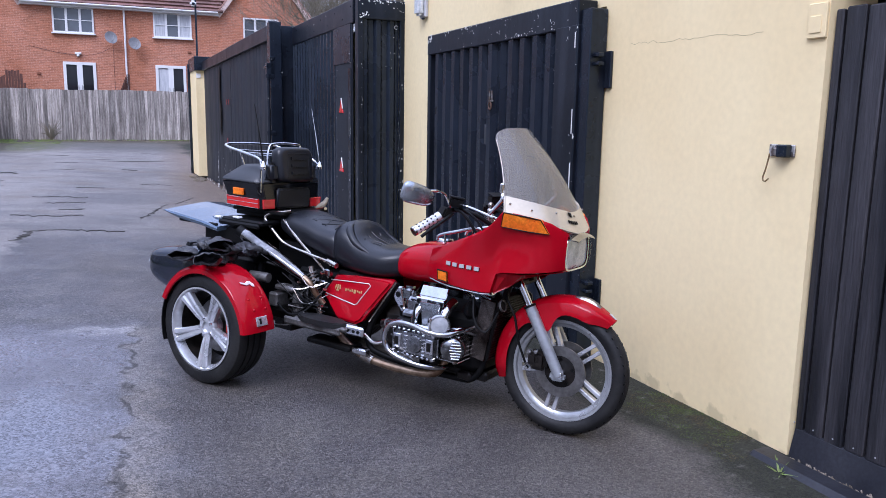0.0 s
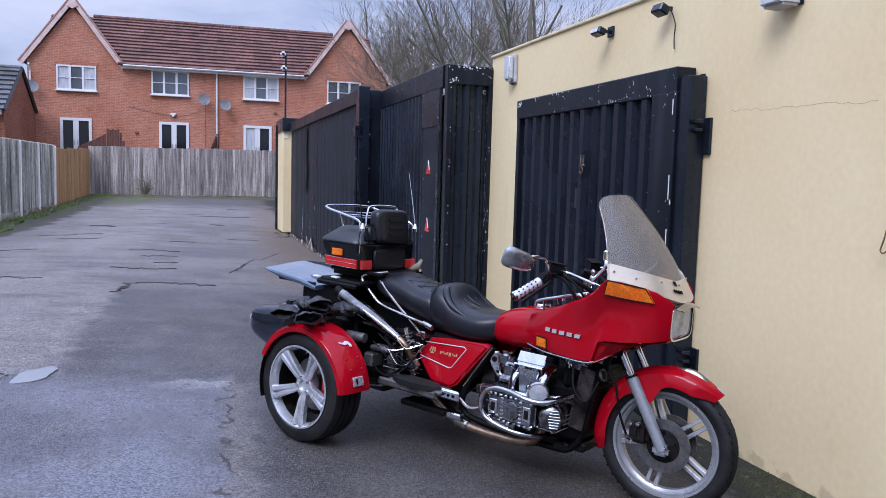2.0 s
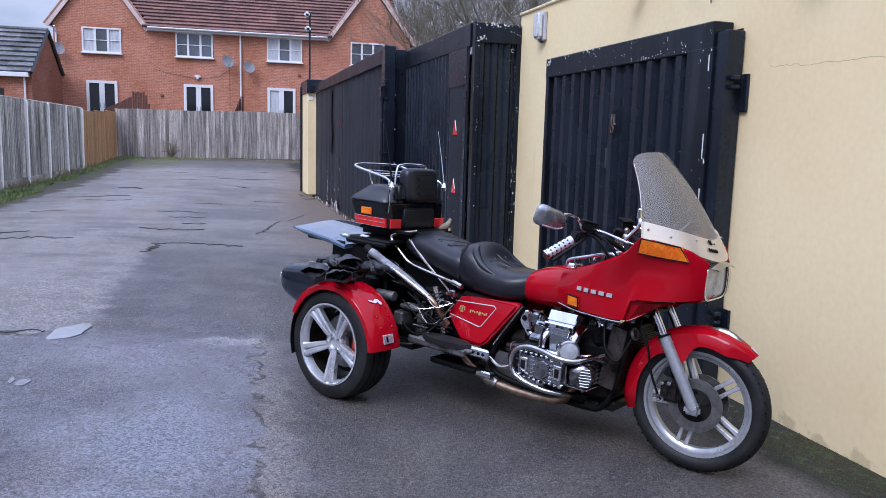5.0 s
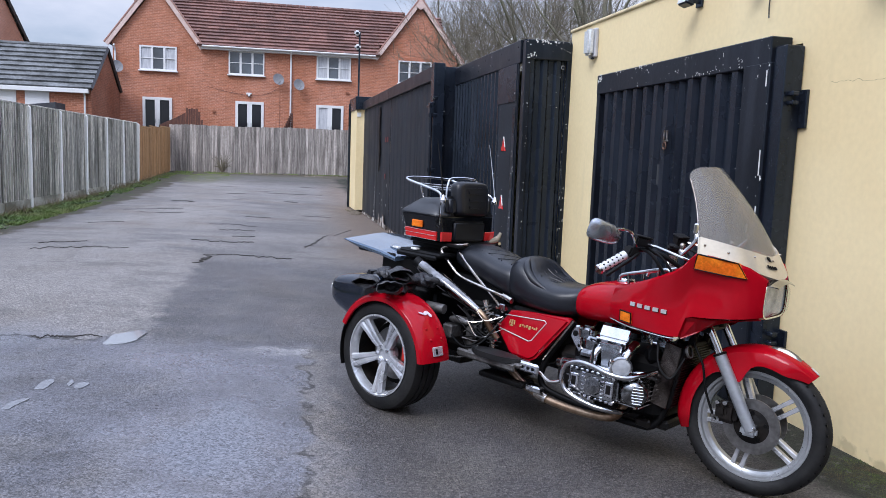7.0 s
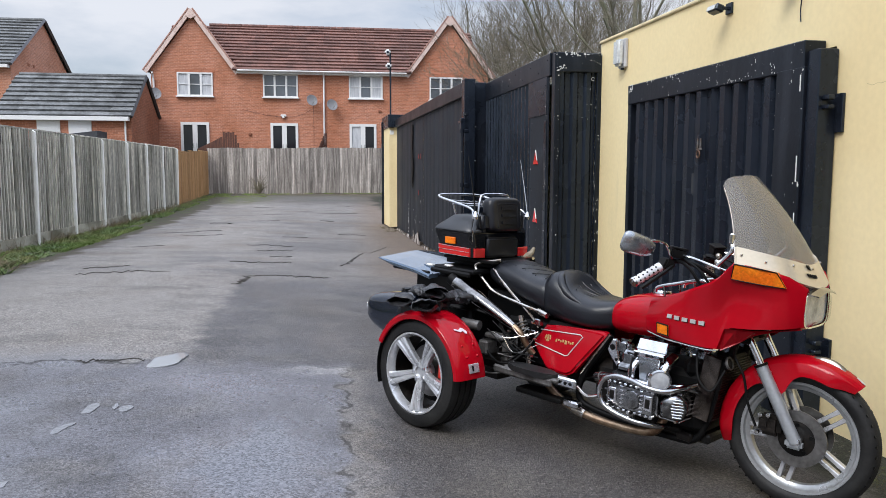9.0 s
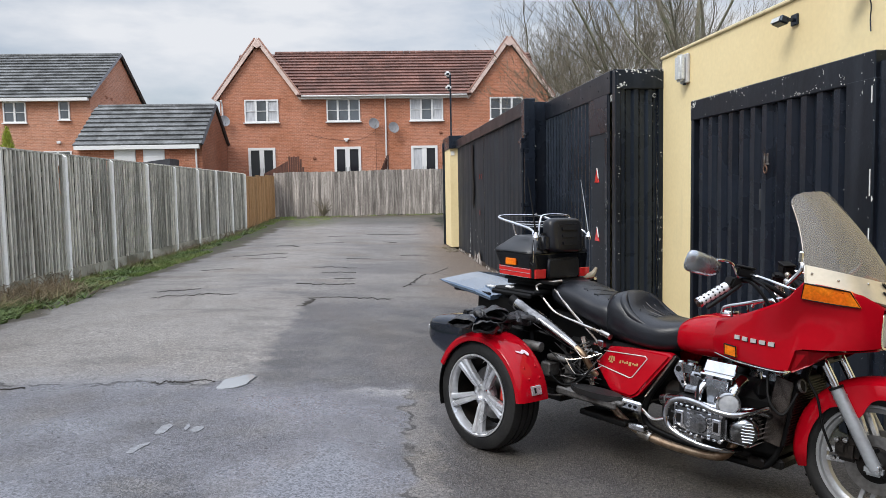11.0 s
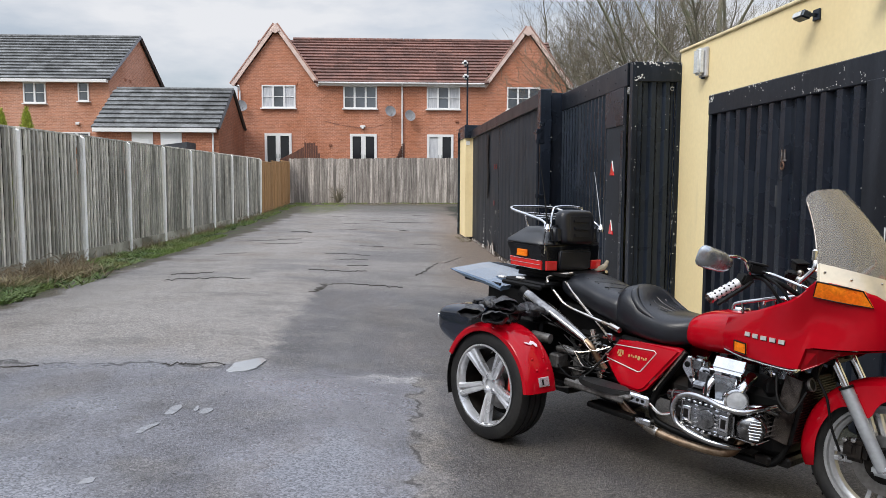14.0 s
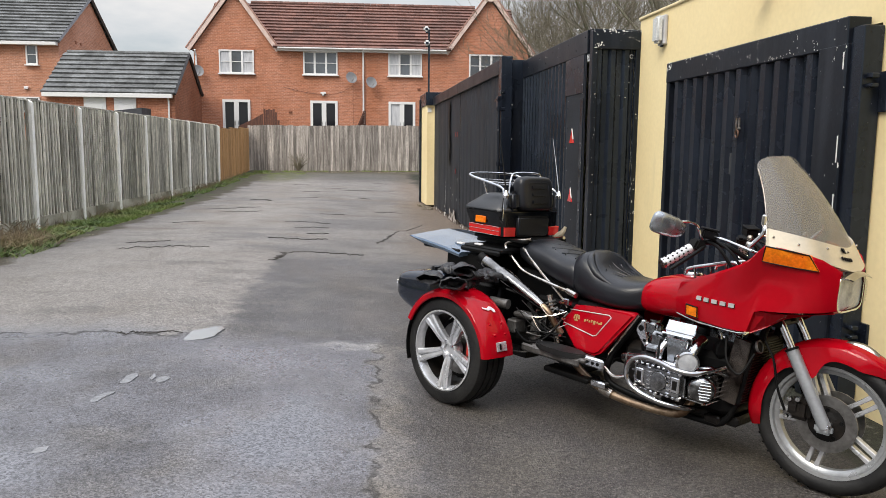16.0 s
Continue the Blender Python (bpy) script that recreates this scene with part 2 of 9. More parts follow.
    vo.inputs["Scale"].default_value = 112
    l.new(co.outputs["Object"], vo.inputs["Vector"])
    shade = n.new("ShaderNodeSeparateColor")
    l.new(vo.outputs["Color"], shade.inputs[0])
    bsdf = n["Principled BSDF"]
    lum = n.new("ShaderNodeMapRange")
    lum.inputs["To Min"].default_value, lum.inputs["To Max"].default_value = 0.36, 1.20
    l.new(shade.outputs[0], lum.inputs["Value"])
    vm = n.new("ShaderNodeVectorMath")
    vm.operation = "SCALE"
    l.new(bsdf.inputs["Base Color"].links[0].from_socket, vm.inputs[0])
    l.new(lum.outputs["Result"], vm.inputs["Scale"])
    l.new(vm.outputs["Vector"], bsdf.inputs["Base Color"])
    # clods of 3 to 6 cm, lighter and darker
    clod = noise_mask(m, 30, 0.35, 0.65, 3, (4, 4, 4))
    cl = n.new("ShaderNodeMapRange")
    cl.inputs["To Min"].default_value, cl.inputs["To Max"].default_value = 0.94, 1.06
    l.new(clod, cl.inputs["Value"])
    vm = n.new("ShaderNodeVectorMath")
    vm.operation = "SCALE"
    l.new(bsdf.inputs["Base Color"].links[0].from_socket, vm.inputs[0])
    l.new(cl.outputs["Result"], vm.inputs["Scale"])
    l.new(vm.outputs["Vector"], bsdf.inputs["Base Color"])
    # small open pits where stones have gone
    pit = n.new("ShaderNodeTexVoronoi")
    pit.voronoi_dimensions = "2D"
    pit.inputs["Scale"].default_value = 9
    l.new(co.outputs["Object"], pit.inputs["Vector"])
    overlay(m, math_node(m, "MULTIPLY", math_node(m, "MULTIPLY", step(m, pit.outputs["Distance"], 0.10, 0.05), noise_mask(m, 6, 0.56, 0.60, 2, (5, 5, 5))), 0.7), (0.020, 0.018, 0.017), 0.8)
    # soil and grass along the fences
    edge = math_node(m, "ADD", xyz.outputs["X"], math_node(m, "MULTIPLY", wob, 0.9))
    verge = math_node(m, "MAXIMUM", step(m, edge, -4.45, -4.62), step(m, math_node(m, "ADD", xyz.outputs["Y"], wob), 29.9, 30.5))
    overlay(m, verge, (0.085, 0.072, 0.052), 0.95)
    green = math_node(m, "MULTIPLY", verge, math_node(m, "MULTIPLY", noise_mask(m, 3.0, 0.46, 0.58, 8, (1, 5, 0)), step(m, edge, -4.6, -4.9)))
    overlay(m, math_node(m, "MULTIPLY", green, 0.7), (0.085, 0.105, 0.032), 0.95)
    return m


def brick_material(name, dark=1.0, pale=0.0):
    """Brickwork too far off for single bricks: courses 75 mm high, pale joints, uneven bricks."""
    m = material(name, (0.48 * dark + 0.04 * pale, 0.183 * dark + 0.07 * pale, 0.10 * dark + 0.06 * pale), 0.85, second=(0.405 * dark + 0.04 * pale, 0.136 * dark + 0.06 * pale, 0.062 * dark + 0.05 * pale), scale=0.6, fine=14, fine_amount=0.2)
    n, l = m.node_tree.nodes, m.node_tree.links
    co = n.new("ShaderNodeTexCoord")
    sep = n.new("ShaderNodeSeparateXYZ")
    l.new(co.outputs["Object"], sep.inputs[0])
    comb = n.new("ShaderNodeCombineXYZ")
    l.new(math_node(m, "ADD", sep.outputs["X"], sep.outputs["Y"]), comb.inputs["X"])
    l.new(sep.outputs["Z"], comb.inputs["Y"])
    br = n.new("ShaderNodeTexBrick")
    br.inputs["Scale"].default_value, br.inputs["Brick Width"].default_value, br.inputs["Row Height"].default_value = 1.0, 0.225, 0.075
    br.inputs["Mortar Size"].default_value = 0.006
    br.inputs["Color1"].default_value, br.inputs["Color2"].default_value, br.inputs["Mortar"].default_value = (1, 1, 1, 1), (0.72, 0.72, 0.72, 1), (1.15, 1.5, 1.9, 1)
    l.new(comb.outputs[0], br.inputs["Vector"])
    mix = n.new("ShaderNodeMix")
    mix.data_type, mix.blend_type = "RGBA", "MULTIPLY"
    mix.inputs["Factor"].default_value = 1
    l.new(n["Principled BSDF"].inputs["Base Color"].links[0].from_socket, mix.inputs["A"])
    l.new(br.outputs["Color"], mix.inputs["B"])
    l.new(mix.outputs["Result"], n["Principled BSDF"].inputs["Base Color"])
    return m


def render_material():
    """Masonry paint on rough render, with stains at the foot."""
    m = material("yellow_render", (0.83, 0.69, 0.39), 0.75, second=(0.78, 0.63, 0.34), scale=0.8, fine=25, fine_amount=0.03, bump=0.38, bump_scale=4.5)
    co = m.node_tree.nodes.new("ShaderNodeTexCoord")
    sep = m.node_tree.nodes.new("ShaderNodeSeparateXYZ")
    m.node_tree.links.new(co.outputs["Object"], sep.inputs[0])
    foot = math_node(m, "ADD", sep.outputs["Z"], math_node(m, "MULTIPLY", noise_mask(m, 6, 0, 1, 8), -0.5))
    overlay(m, math_node(m, "MULTIPLY", step(m, foot, -0.375, -0.41), 0.45), (0.36, 0.29, 0.15))
    overlay(m, math_node(m, "MULTIPLY", noise_mask(m, 3.5, 0.63, 0.72, 8, (3, 1, 2), (1, 1, 0.25)), 0.25), (0.58, 0.49, 0.27))
    return m


def chipped(name, base, rough, amount, chip=(0.62, 0.62, 0.58), gloss=0.34):
    m = material(name, base, rough, second=tuple(c * 1.5 for c in base), scale=2.2, fine=30, fine_amount=0.15, bump=0.12, bump_scale=18, rough_vary=0.14, specular=gloss)
    m.node_tree.nodes["Principled BSDF"].inputs["Specular Tint"].default_value = (0.72, 0.86, 1.0, 1)
    if amount:
        chips = noise_mask(m, 34, 0.70 - amount, 0.715 - amount, 4, (4, 2, 9), (1, 1, 0.7))
        overlay(m, math_node(m, "MULTIPLY", chips, noise_mask(m, 1.7, 0.47, 0.56, 3, (0, 3, 1))), chip, 0.8)
    streak = noise_mask(m, 7, 0.52, 0.75, 5, (1, 8, 2), (1, 1, 0.06))
    overlay(m, math_node(m, "MULTIPLY", streak, 0.70), (0.030, 0.033, 0.041))
    scuff = noise_mask(m, 90, 0.70, 0.74, 2, (3, 3, 3), (1, 1, 0.5))
    overlay(m, math_node(m, "MULTIPLY", math_node(m, "MULTIPLY", scuff, noise_mask(m, 2.6, 0.50, 0.60, 3, (7, 1, 2))), 0.5), (0.16, 0.165, 0.17), 0.7)
    return m


def glass(name, colour=(1, 1, 1), rough=0.02, alpha=0.12):
    m = bpy.data.materials.new(name)
    m.use_nodes = True
    b = m.node_tree.nodes["Principled BSDF"]
    b.inputs["Base Color"].default_value = (*colour, 1)
    b.inputs["Roughness"].default_value, b.inputs["Alpha"].default_value = rough, alpha
    return m


ASPHALT = ground_material()
RENDER = render_material()
BRICK = brick_material("red_brick", 1.0, 0.35)
BRICK_PALE = brick_material("pinkish_brick", 1.0, 1.0)
# red brick darkened: it holds the shade of the garage's gable end
BRICK_DARK = brick_material("darkened_brick", 0.62)
STEEL_BLACK = chipped("black_gate_paint", (0.0080, 0.0105, 0.0165), 0.27, 0.0, gloss=0.42)
STEEL_CHIPPED = chipped("black_gate_paint_flaking", (0.0070, 0.0082, 0.0118), 0.36, 0.010)
STEEL_EDGE = chipped("black_gate_paint_flaked_edge", (0.0045, 0.0058, 0.0095), 0.34, 0.060)
PLY_BLACK = chipped("black_board_paint", (0.0170, 0.0185, 0.0225), 0.55, 0.0, gloss=0.2)
WOOD_GREY = material("weathered_grey_wood", (0.68, 0.645, 0.56), 0.85, second=(0.26, 0.248, 0.20), scale=2.2, spread=(0.38, 0.66), fine=26, fine_amount=0.3, bump=0.4, bump_scale=25, per_object=0.32, stretch=(3, 3, 0.3))
# dark wood that stands for the shade in the gaps between pales
WOOD_SHADE = material("gap_shade_wood", (0.07, 0.062, 0.05), 0.9, second=(0.04, 0.036, 0.03), scale=4, fine_amount=0.3)
WOOD_END = material("weathered_brown_wood", (0.47, 0.425, 0.38), 0.85, second=(0.20, 0.175, 0.155), scale=3.0, spread=(0.35, 0.62), fine=30, fine_amount=0.45, bump=0.4, bump_scale=25, per_object=0.38, stretch=(6, 6, 0.35))
WOOD_ORANGE = material("new_orange_wood", (0.48, 0.285, 0.125), 0.8, second=(0.36, 0.20, 0.085), scale=3.0, fine=30, fine_amount=0.25, bump=0.4, bump_scale=25, per_object=0.15, stretch=(6, 6, 0.35))
WOOD_BLACK = material("black_stained_wood", (0.006, 0.0064, 0.0092), 0.55, second=(0.036, 0.034, 0.038), scale=2.0, fine=25, fine_amount=0.45, bump=0.5, bump_scale=20, stretch=(5, 5, 0.3))
CONCRETE = material("concrete", (0.93, 0.915, 0.87), 0.9, second=(0.84, 0.82, 0.75), scale=2.5, fine=45, fine_amount=0.06, bump=0.12, bump_scale=40)
STAINED = material("stained_concrete", (0.46, 0.43, 0.35), 0.9, second=(0.15, 0.14, 0.095), scale=2.2, spread=(0.36, 0.6), fine=40, fine_amount=0.25)
TILE_BROWN = material("brown_roof_tile", (0.175, 0.088, 0.070), 0.8, second=(0.12, 0.064, 0.053), scale=1.2, fine=8, fine_amount=0.25, per_island=0.26)
TILE_GREY = material("grey_roof_tile", (0.150, 0.155, 0.158), 0.8, second=(0.085, 0.088, 0.088), scale=1.6, fine=8, fine_amount=0.3, per_island=0.32)
UPVC = material("white_plastic", (0.72, 0.72, 0.72), 0.35, second=(0.74, 0.74, 0.73), scale=3, fine_amount=0.04)
PINK_TRIM = material("pinkish_bargeboard", (0.68, 0.53, 0.47), 0.5, second=(0.58, 0.44, 0.39), scale=3, fine_amount=0.05)
VERGE = material("reddish_verge_tile", (0.40, 0.22, 0.17), 0.7, second=(0.30, 0.17, 0.135), scale=5, fine_amount=0.15)
PANE_DARK = material("dark_door_glass", (0.012, 0.014, 0.018), 0.06, second=(0.02, 0.022, 0.026), scale=0.6, fine_amount=0.02, rough_vary=0.02, specular=0.35)
PANE = material("window_glass", (0.10, 0.115, 0.135), 0.06, second=(0.05, 0.055, 0.06), scale=0.6, fine_amount=0.02, rough_vary=0.02, specular=0.9)
CURTAIN = material("net_curtain", (0.55, 0.56, 0.58), 0.8, second=(0.40, 0.41, 0.44), scale=6, fine_amount=0.1, stretch=(3, 3, 0.3))
DISH_GREY = material("grey_dish", (0.26, 0.26, 0.27), 0.5, fine_amount=0.05)
BARK = material("grey_bark", (0.215, 0.195, 0.145), 0.9, second=(0.15, 0.15, 0.095), scale=3, fine=20, fine_amount=0.3)
TWIG = material("brown_twig", (0.20, 0.172, 0.120), 0.9, second=(0.115, 0.100, 0.066), scale=2, fine_amount=0.1)
GRASS = material("grass_blade", (0.17, 0.255, 0.055), 0.8, second=(0.26, 0.27, 0.10), scale=2, fine_amount=0.1, per_island=0.35)
DEAD = material("dead_stalk", (0.26, 0.195, 0.115), 0.9, second=(0.15, 0.11, 0.065), scale=2, fine_amount=0.1, per_island=0.35)
LEAF = material("conifer_green", (0.34, 0.40, 0.06), 0.8, second=(0.42, 0.42, 0.07), scale=4, fine_amount=0.2, per_island=0.3)
WEED = material("weed_leaf", (0.11, 0.17, 0.05), 0.7, second=(0.17, 0.20, 0.07), scale=3, fine_amount=0.1, per_island=0.35)
LITTER = material("leaf_litter", (0.20, 0.16, 0.10), 0.9, second=(0.33, 0.30, 0.24), scale=9, per_island=0.5)
LEAD = material("grey_lead", (0.22, 0.23, 0.25), 0.6, fine_amount=0.1)
CRACK = material("open_joint", (0.040, 0.037, 0.035), 0.9, second=(0.090, 0.082, 0.074), scale=20, fine_amount=0.3)
# pale bases: part of the sky's reflection is in the water's colour
WATER_THIN = material("film_of_water", (0.20, 0.205, 0.22), 0.10, second=(0.16, 0.162, 0.17), scale=30, fine_amount=0.25, rough_vary=0.08, specular=0.6)
WATER = material("standing_water", (0.25, 0.26, 0.27), 0.03, second=(0.20, 0.21, 0.22), scale=2, fine_amount=0.02, rough_vary=0.015, specular=0.9)
RED_PLASTIC = material("red_reflector", (0.62, 0.02, 0.02), 0.25, fine_amount=0.05, coat=0.5)
WHITE_PAINT = material("white_paint", (0.75, 0.75, 0.72), 0.6, second=(0.6, 0.6, 0.56), scale=30, fine_amount=0.1)
LAMP_GLASS = material("frosted_glass", (0.60, 0.62, 0.62), 0.25, second=(0.5, 0.52, 0.52), scale=40, fine_amount=0.1)
GREY_PALE = material("pale_grey_plastic", (0.50, 0.50, 0.51), 0.5, fine_amount=0.05)
GREY_PLASTIC = material("grey_plastic", (0.33, 0.33, 0.33), 0.5, fine_amount=0.05)
DULL_STEEL = material("dull_steel", (0.30, 0.29, 0.28), 0.4, 0.8, second=(0.16, 0.11, 0.08), scale=20, fine_amount=0.2)
BITUMEN = material("bitumen_kerb", (0.012, 0.013, 0.018), 0.5, second=(0.024, 0.025, 0.031), scale=4, fine_amount=0.25, bump=0.2, bump_scale=30)
RUBBLE = material("rubble", (0.20, 0.17, 0.13), 0.95, second=(0.12, 0.10, 0.07), scale=8, fine_amount=0.3, per_island=0.3)


# ---------------------------------------------------------------- mesh helpers
def finish(name, bm, mat, smooth=False):
    me = bpy.data.meshes.new(name)
    bmesh.ops.recalc_face_normals(bm, faces=bm.faces)
    if smooth:
        for f in bm.faces:
            f.smooth = True
        for e in bm.edges:
            if len(e.link_faces) == 2 and e.calc_face_angle(0) > radians(38):
                e.smooth = False
    bm.to_mesh(me)
    bm.free()
    me.materials.append(mat)
    return me


def part(name, bm, mat, parent=None, label="", smooth=False, m=None):
    ob = new(name, finish(name, bm, mat, smooth))
    if parent is not None:
        ob.parent = parent
    if m is not None:
        ob.matrix_basis = m
    if label:
        ob["label"] = label
    return ob


def thing(name, label, category, m=None, group="", kind=""):
    ob = new(name)
    ob.empty_display_size = 0.1
    if m is not None:
        ob.matrix_basis = m
    return tagged(ob, label, category, group, kind)


def box(bm, at, size, bevel=0.0, m=None, seg=1):
    mat = Matrix.Translation(at) @ Matrix.Diagonal((*size, 1))
    if m is not None:
        mat = m @ mat
    r = bmesh.ops.create_cube(bm, size=1, matrix=mat)
    if bevel:
        edges = list({e for v in r["verts"] for e in v.link_edges})
        bmesh.ops.bevel(bm, geom=edges, offset=bevel, segments=seg, affect="EDGES", clamp_overlap=True)
    return bm


def boxes(*rows, bevel=0.0):
    bm = bmesh.new()
    for at, size in rows:
        box(bm, at, size, bevel)
    return bm


def loft(bm, rings, closed=True, caps=True, loop=False):
    """Skins a row of rings of equally many points."""
    vs = [[bm.verts.new(p) for p in ring] for ring in rings]
    n = len(vs[0])
    pairs = list(zip(vs, vs[1:])) + ([(vs[-1], vs[0])] if loop else [])
    for a, b in pairs:
        for i in range(n if closed else n - 1):
            j = (i + 1) % n
            bm.faces.new((a[i], a[j], b[j], b[i]))
    if caps and closed and not loop:
        bm.faces.new(vs[0][::-1])
        bm.faces.new(vs[-1])
    return bm


def smooth_path(pts, n=6):
    """A Catmull-Rom line through the points."""
    pts = [Vector(p) for p in pts]
    if len(pts) < 3:
        return pts
    out = []
    ext = [2 * pts[0] - pts[1], *pts, 2 * pts[-1] - pts[-2]]
    for i in range(1, len(ext) - 2):
        p0, p1, p2, p3 = ext[i - 1:i + 3]
        for k in range(n):
            t = k / n
            out.append(0.5 * (2 * p1 + (p2 - p0) * t + (2 * p0 - 5 * p1 + 4 * p2 - p3) * t * t + (3 * p1 - p0 - 3 * p2 + p3) * t ** 3))
    return out + [pts[-1]]


def tube(bm, pts, r, seg=10, r_end=None, curve=0, loop=False, flat=1.0):
    """A round bar along a line; r may be a list of radii."""
    pts = smooth_path(pts, curve) if curve else [Vector(p) for p in pts]
    n = len(pts)
    if isinstance(r, (list, tuple)):
        radii = [float(np.interp(i / (n - 1) * (len(r) - 1), range(len(r)), r)) for i in range(n)]
    else:
        radii = [r + ((r if r_end is None else r_end) - r) * i / (n - 1) for i in range(n)]
    rings, side = [], None
    for i, p in enumerate(pts):
        if loop:
            d = (pts[(i + 1) % n] - pts[i - 1]).normalized()
        else:
            d = (pts[min(i + 1, n - 1)] - pts[max(i - 1, 0)]).normalized()
        if side is None:
            side = d.cross(Vector((0, 0, 1)) if abs(d.z) < 0.9 else Vector((1, 0, 0))).normalized()
        side = (side - d * side.dot(d)).normalized()
        up = d.cross(side)
        rings.append([p + radii[i] * (math.cos(a) * side + flat * math.sin(a) * up) for a in (2 * math.pi * k / seg for k in range(seg))])
    return loft(bm, rings, caps=not loop, loop=loop)


def lathe(bm, profile, seg=32, m=None, caps=True):
    """Turns a profile of (radius, height) round the z axis."""
    m = m or Matrix()
    rings = [[m @ Vector((r * math.cos(a), r * math.sin(a), z)) for a in (2 * math.pi * k / seg for k in range(seg))] for r, z in profile]
    return loft(bm, rings, caps=caps)


def ring_lathe(bm, profile, seg=40, m=None):
    """Turns a closed profile of (radius, height), as of a tyre."""
    m = m or Matrix()
    rings = []
    for k in range(seg):
        a = 2 * math.pi * k / seg
        rings.append([m @ Vector((r * math.cos(a), r * math.sin(a), z)) for r, z in profile])
    return loft(bm, rings, loop=True)


def prism(bm, pts, depth, m=None, bevel=0.0, seg=1):
    """A flat outline of (x, z), extruded by depth along y, centred."""
    m = m or Matrix()
    a = [bm.verts.new(m @ Vector((x, -depth / 2, z))) for x, z in pts]
    b = [bm.verts.new(m @ Vector((x, depth / 2, z))) for x, z in pts]
    n = len(pts)
    faces = [bm.faces.new(a), bm.faces.new(b[::-1])]
    faces += [bm.faces.new((a[i], b[i], b[(i + 1) % n], a[(i + 1) % n])) for i in range(n)]
    if bevel:
        edges = list({e for f in faces[:2] for e in f.edges})
        bmesh.ops.bevel(bm, geom=edges, offset=bevel, segments=seg, affect="EDGES", clamp_overlap=True)
    return bm


def blend(a, b, t):
    t = min(1.0, max(0.0, t))
    return a + (b - a) * t * t * (3 - 2 * t)


def ground_z(x, y):
    """The lane falls to the garages, rises to the bank by the fence and towards the houses."""
    lane = -0.05 * min(max(x, -2.3), 3.2)
    z = lane + (0.55 - lane) * min(1.0, max(0.0, (y - 13) / 18.5)) ** 2.2
    z = blend(z, 1.70, (y - 32.2) / 4.5)
    if x < -6:
        z = blend(z, 1.70, (y - 26) / 8)
    return z


# ---------------------------------------------------------------- ground
def build_ground():
    xs = [-600, -250, -100, -50, -30] + list(np.arange(-24, -7, 1.5)) + list(np.arange(-6.75, 5.1, 0.25)) + [6, 8, 12, 18, 26, 50, 100, 250, 600]
    ys = [-600, -250, -100, -40, -20] + list(np.arange(-10, 36.1, 0.5)) + [36.7, 38, 42, 50, 70, 120, 250, 600, 1500]
    bm = bmesh.new()
    g = [[bm.verts.new((x, y, ground_z(x, y) + (0.006 * noise.noise((x * 0.9, y * 0.9, 0)) if -6 < x < 4 and -8 < y < 32 else 0))) for x in xs] for y in ys]
    for j in range(len(ys) - 1):
        for i in range(len(xs) - 1):
            bm.faces.new((g[j][i], g[j][i + 1], g[j + 1][i + 1], g[j + 1][i]))
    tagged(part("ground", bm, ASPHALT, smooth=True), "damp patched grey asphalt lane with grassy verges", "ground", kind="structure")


build_ground()


def outline(points, wobble, seed, n=5):
    """A closed, uneven outline round a few points."""
    out = []
    pts = smooth_path([*points, points[0]], 9)[:-1]
    for p in pts:
        k = noise.noise((p[0] * 9 + seed, p[1] * 9, seed)) + 0.5 * noise.noise((p[0] * 37 + seed, p[1] * 37, seed))
        k2 = noise.noise((p[1] * 9 + seed, p[0] * 9, seed + 5)) + 0.5 * noise.noise((p[1] * 37 + seed, p[0] * 37, seed))
        out.append((p[0] + wobble * k, p[1] + wobble * k2))
    return out


def flat_patch(name, points, mat, label, category, lift, wobble, seed):
    bm = bmesh.new()
    pts = outline([(x, y, 0) for x, y in points], wobble, seed)
    zs = [ground_z(x, y) for x, y in pts]
    # water finds one level
    z = sum(zs) / len(zs) + lift
    top = [bm.verts.new((x, y, z)) for x, y in pts]
    low = [bm.verts.new((x, y, z - 0.03)) for x, y in pts]
    bm.faces.new(top)
    for i in range(len(pts)):
        j = (i + 1) % len(pts)
        bm.faces.new((top[i], low[i], low[j], top[j]))
    return tagged(part(name, bm, mat), label, category, kind="structure")


for k, pts in enumerate((
        [(-1.65, 5.41), (-1.64, 5.56), (-1.58, 5.63), (-1.50, 5.71), (-1.43, 5.77), (-1.39, 5.72), (-1.39, 5.61), (-1.41, 5.48), (-1.46, 5.37), (-1.53, 5.34), (-1.58, 5.34)],
        [(-1.70, 4.33), (-1.72, 4.46), (-1.69, 4.51), (-1.65, 4.49), (-1.65, 4.40), (-1.66, 4.34)],
        [(-1.75, 4.00), (-1.75, 4.09), (-1.72, 4.16), (-1.68, 4.18), (-1.69, 4.08), (-1.71, 4.01)],
        [(-1.52, 4.39), (-1.52, 4.47), (-1.48, 4.49), (-1.45, 4.45), (-1.47, 4.39)],
        [(-1.57, 4.45), (-1.58, 4.53), (-1.55, 4.49), (-1.54, 4.41)],
        [(-1.78, 3.31), (-1.76, 3.37), (-1.70, 3.39), (-1.70, 3.33)])):
    flat_patch("puddle", pts, WATER if k == 0 else WATER_THIN, "shallow rainwater puddle on the asphalt", "puddle", 0.007 if k == 0 else 0.0035, 0.02 if k == 0 else 0.015, k * 3.7)


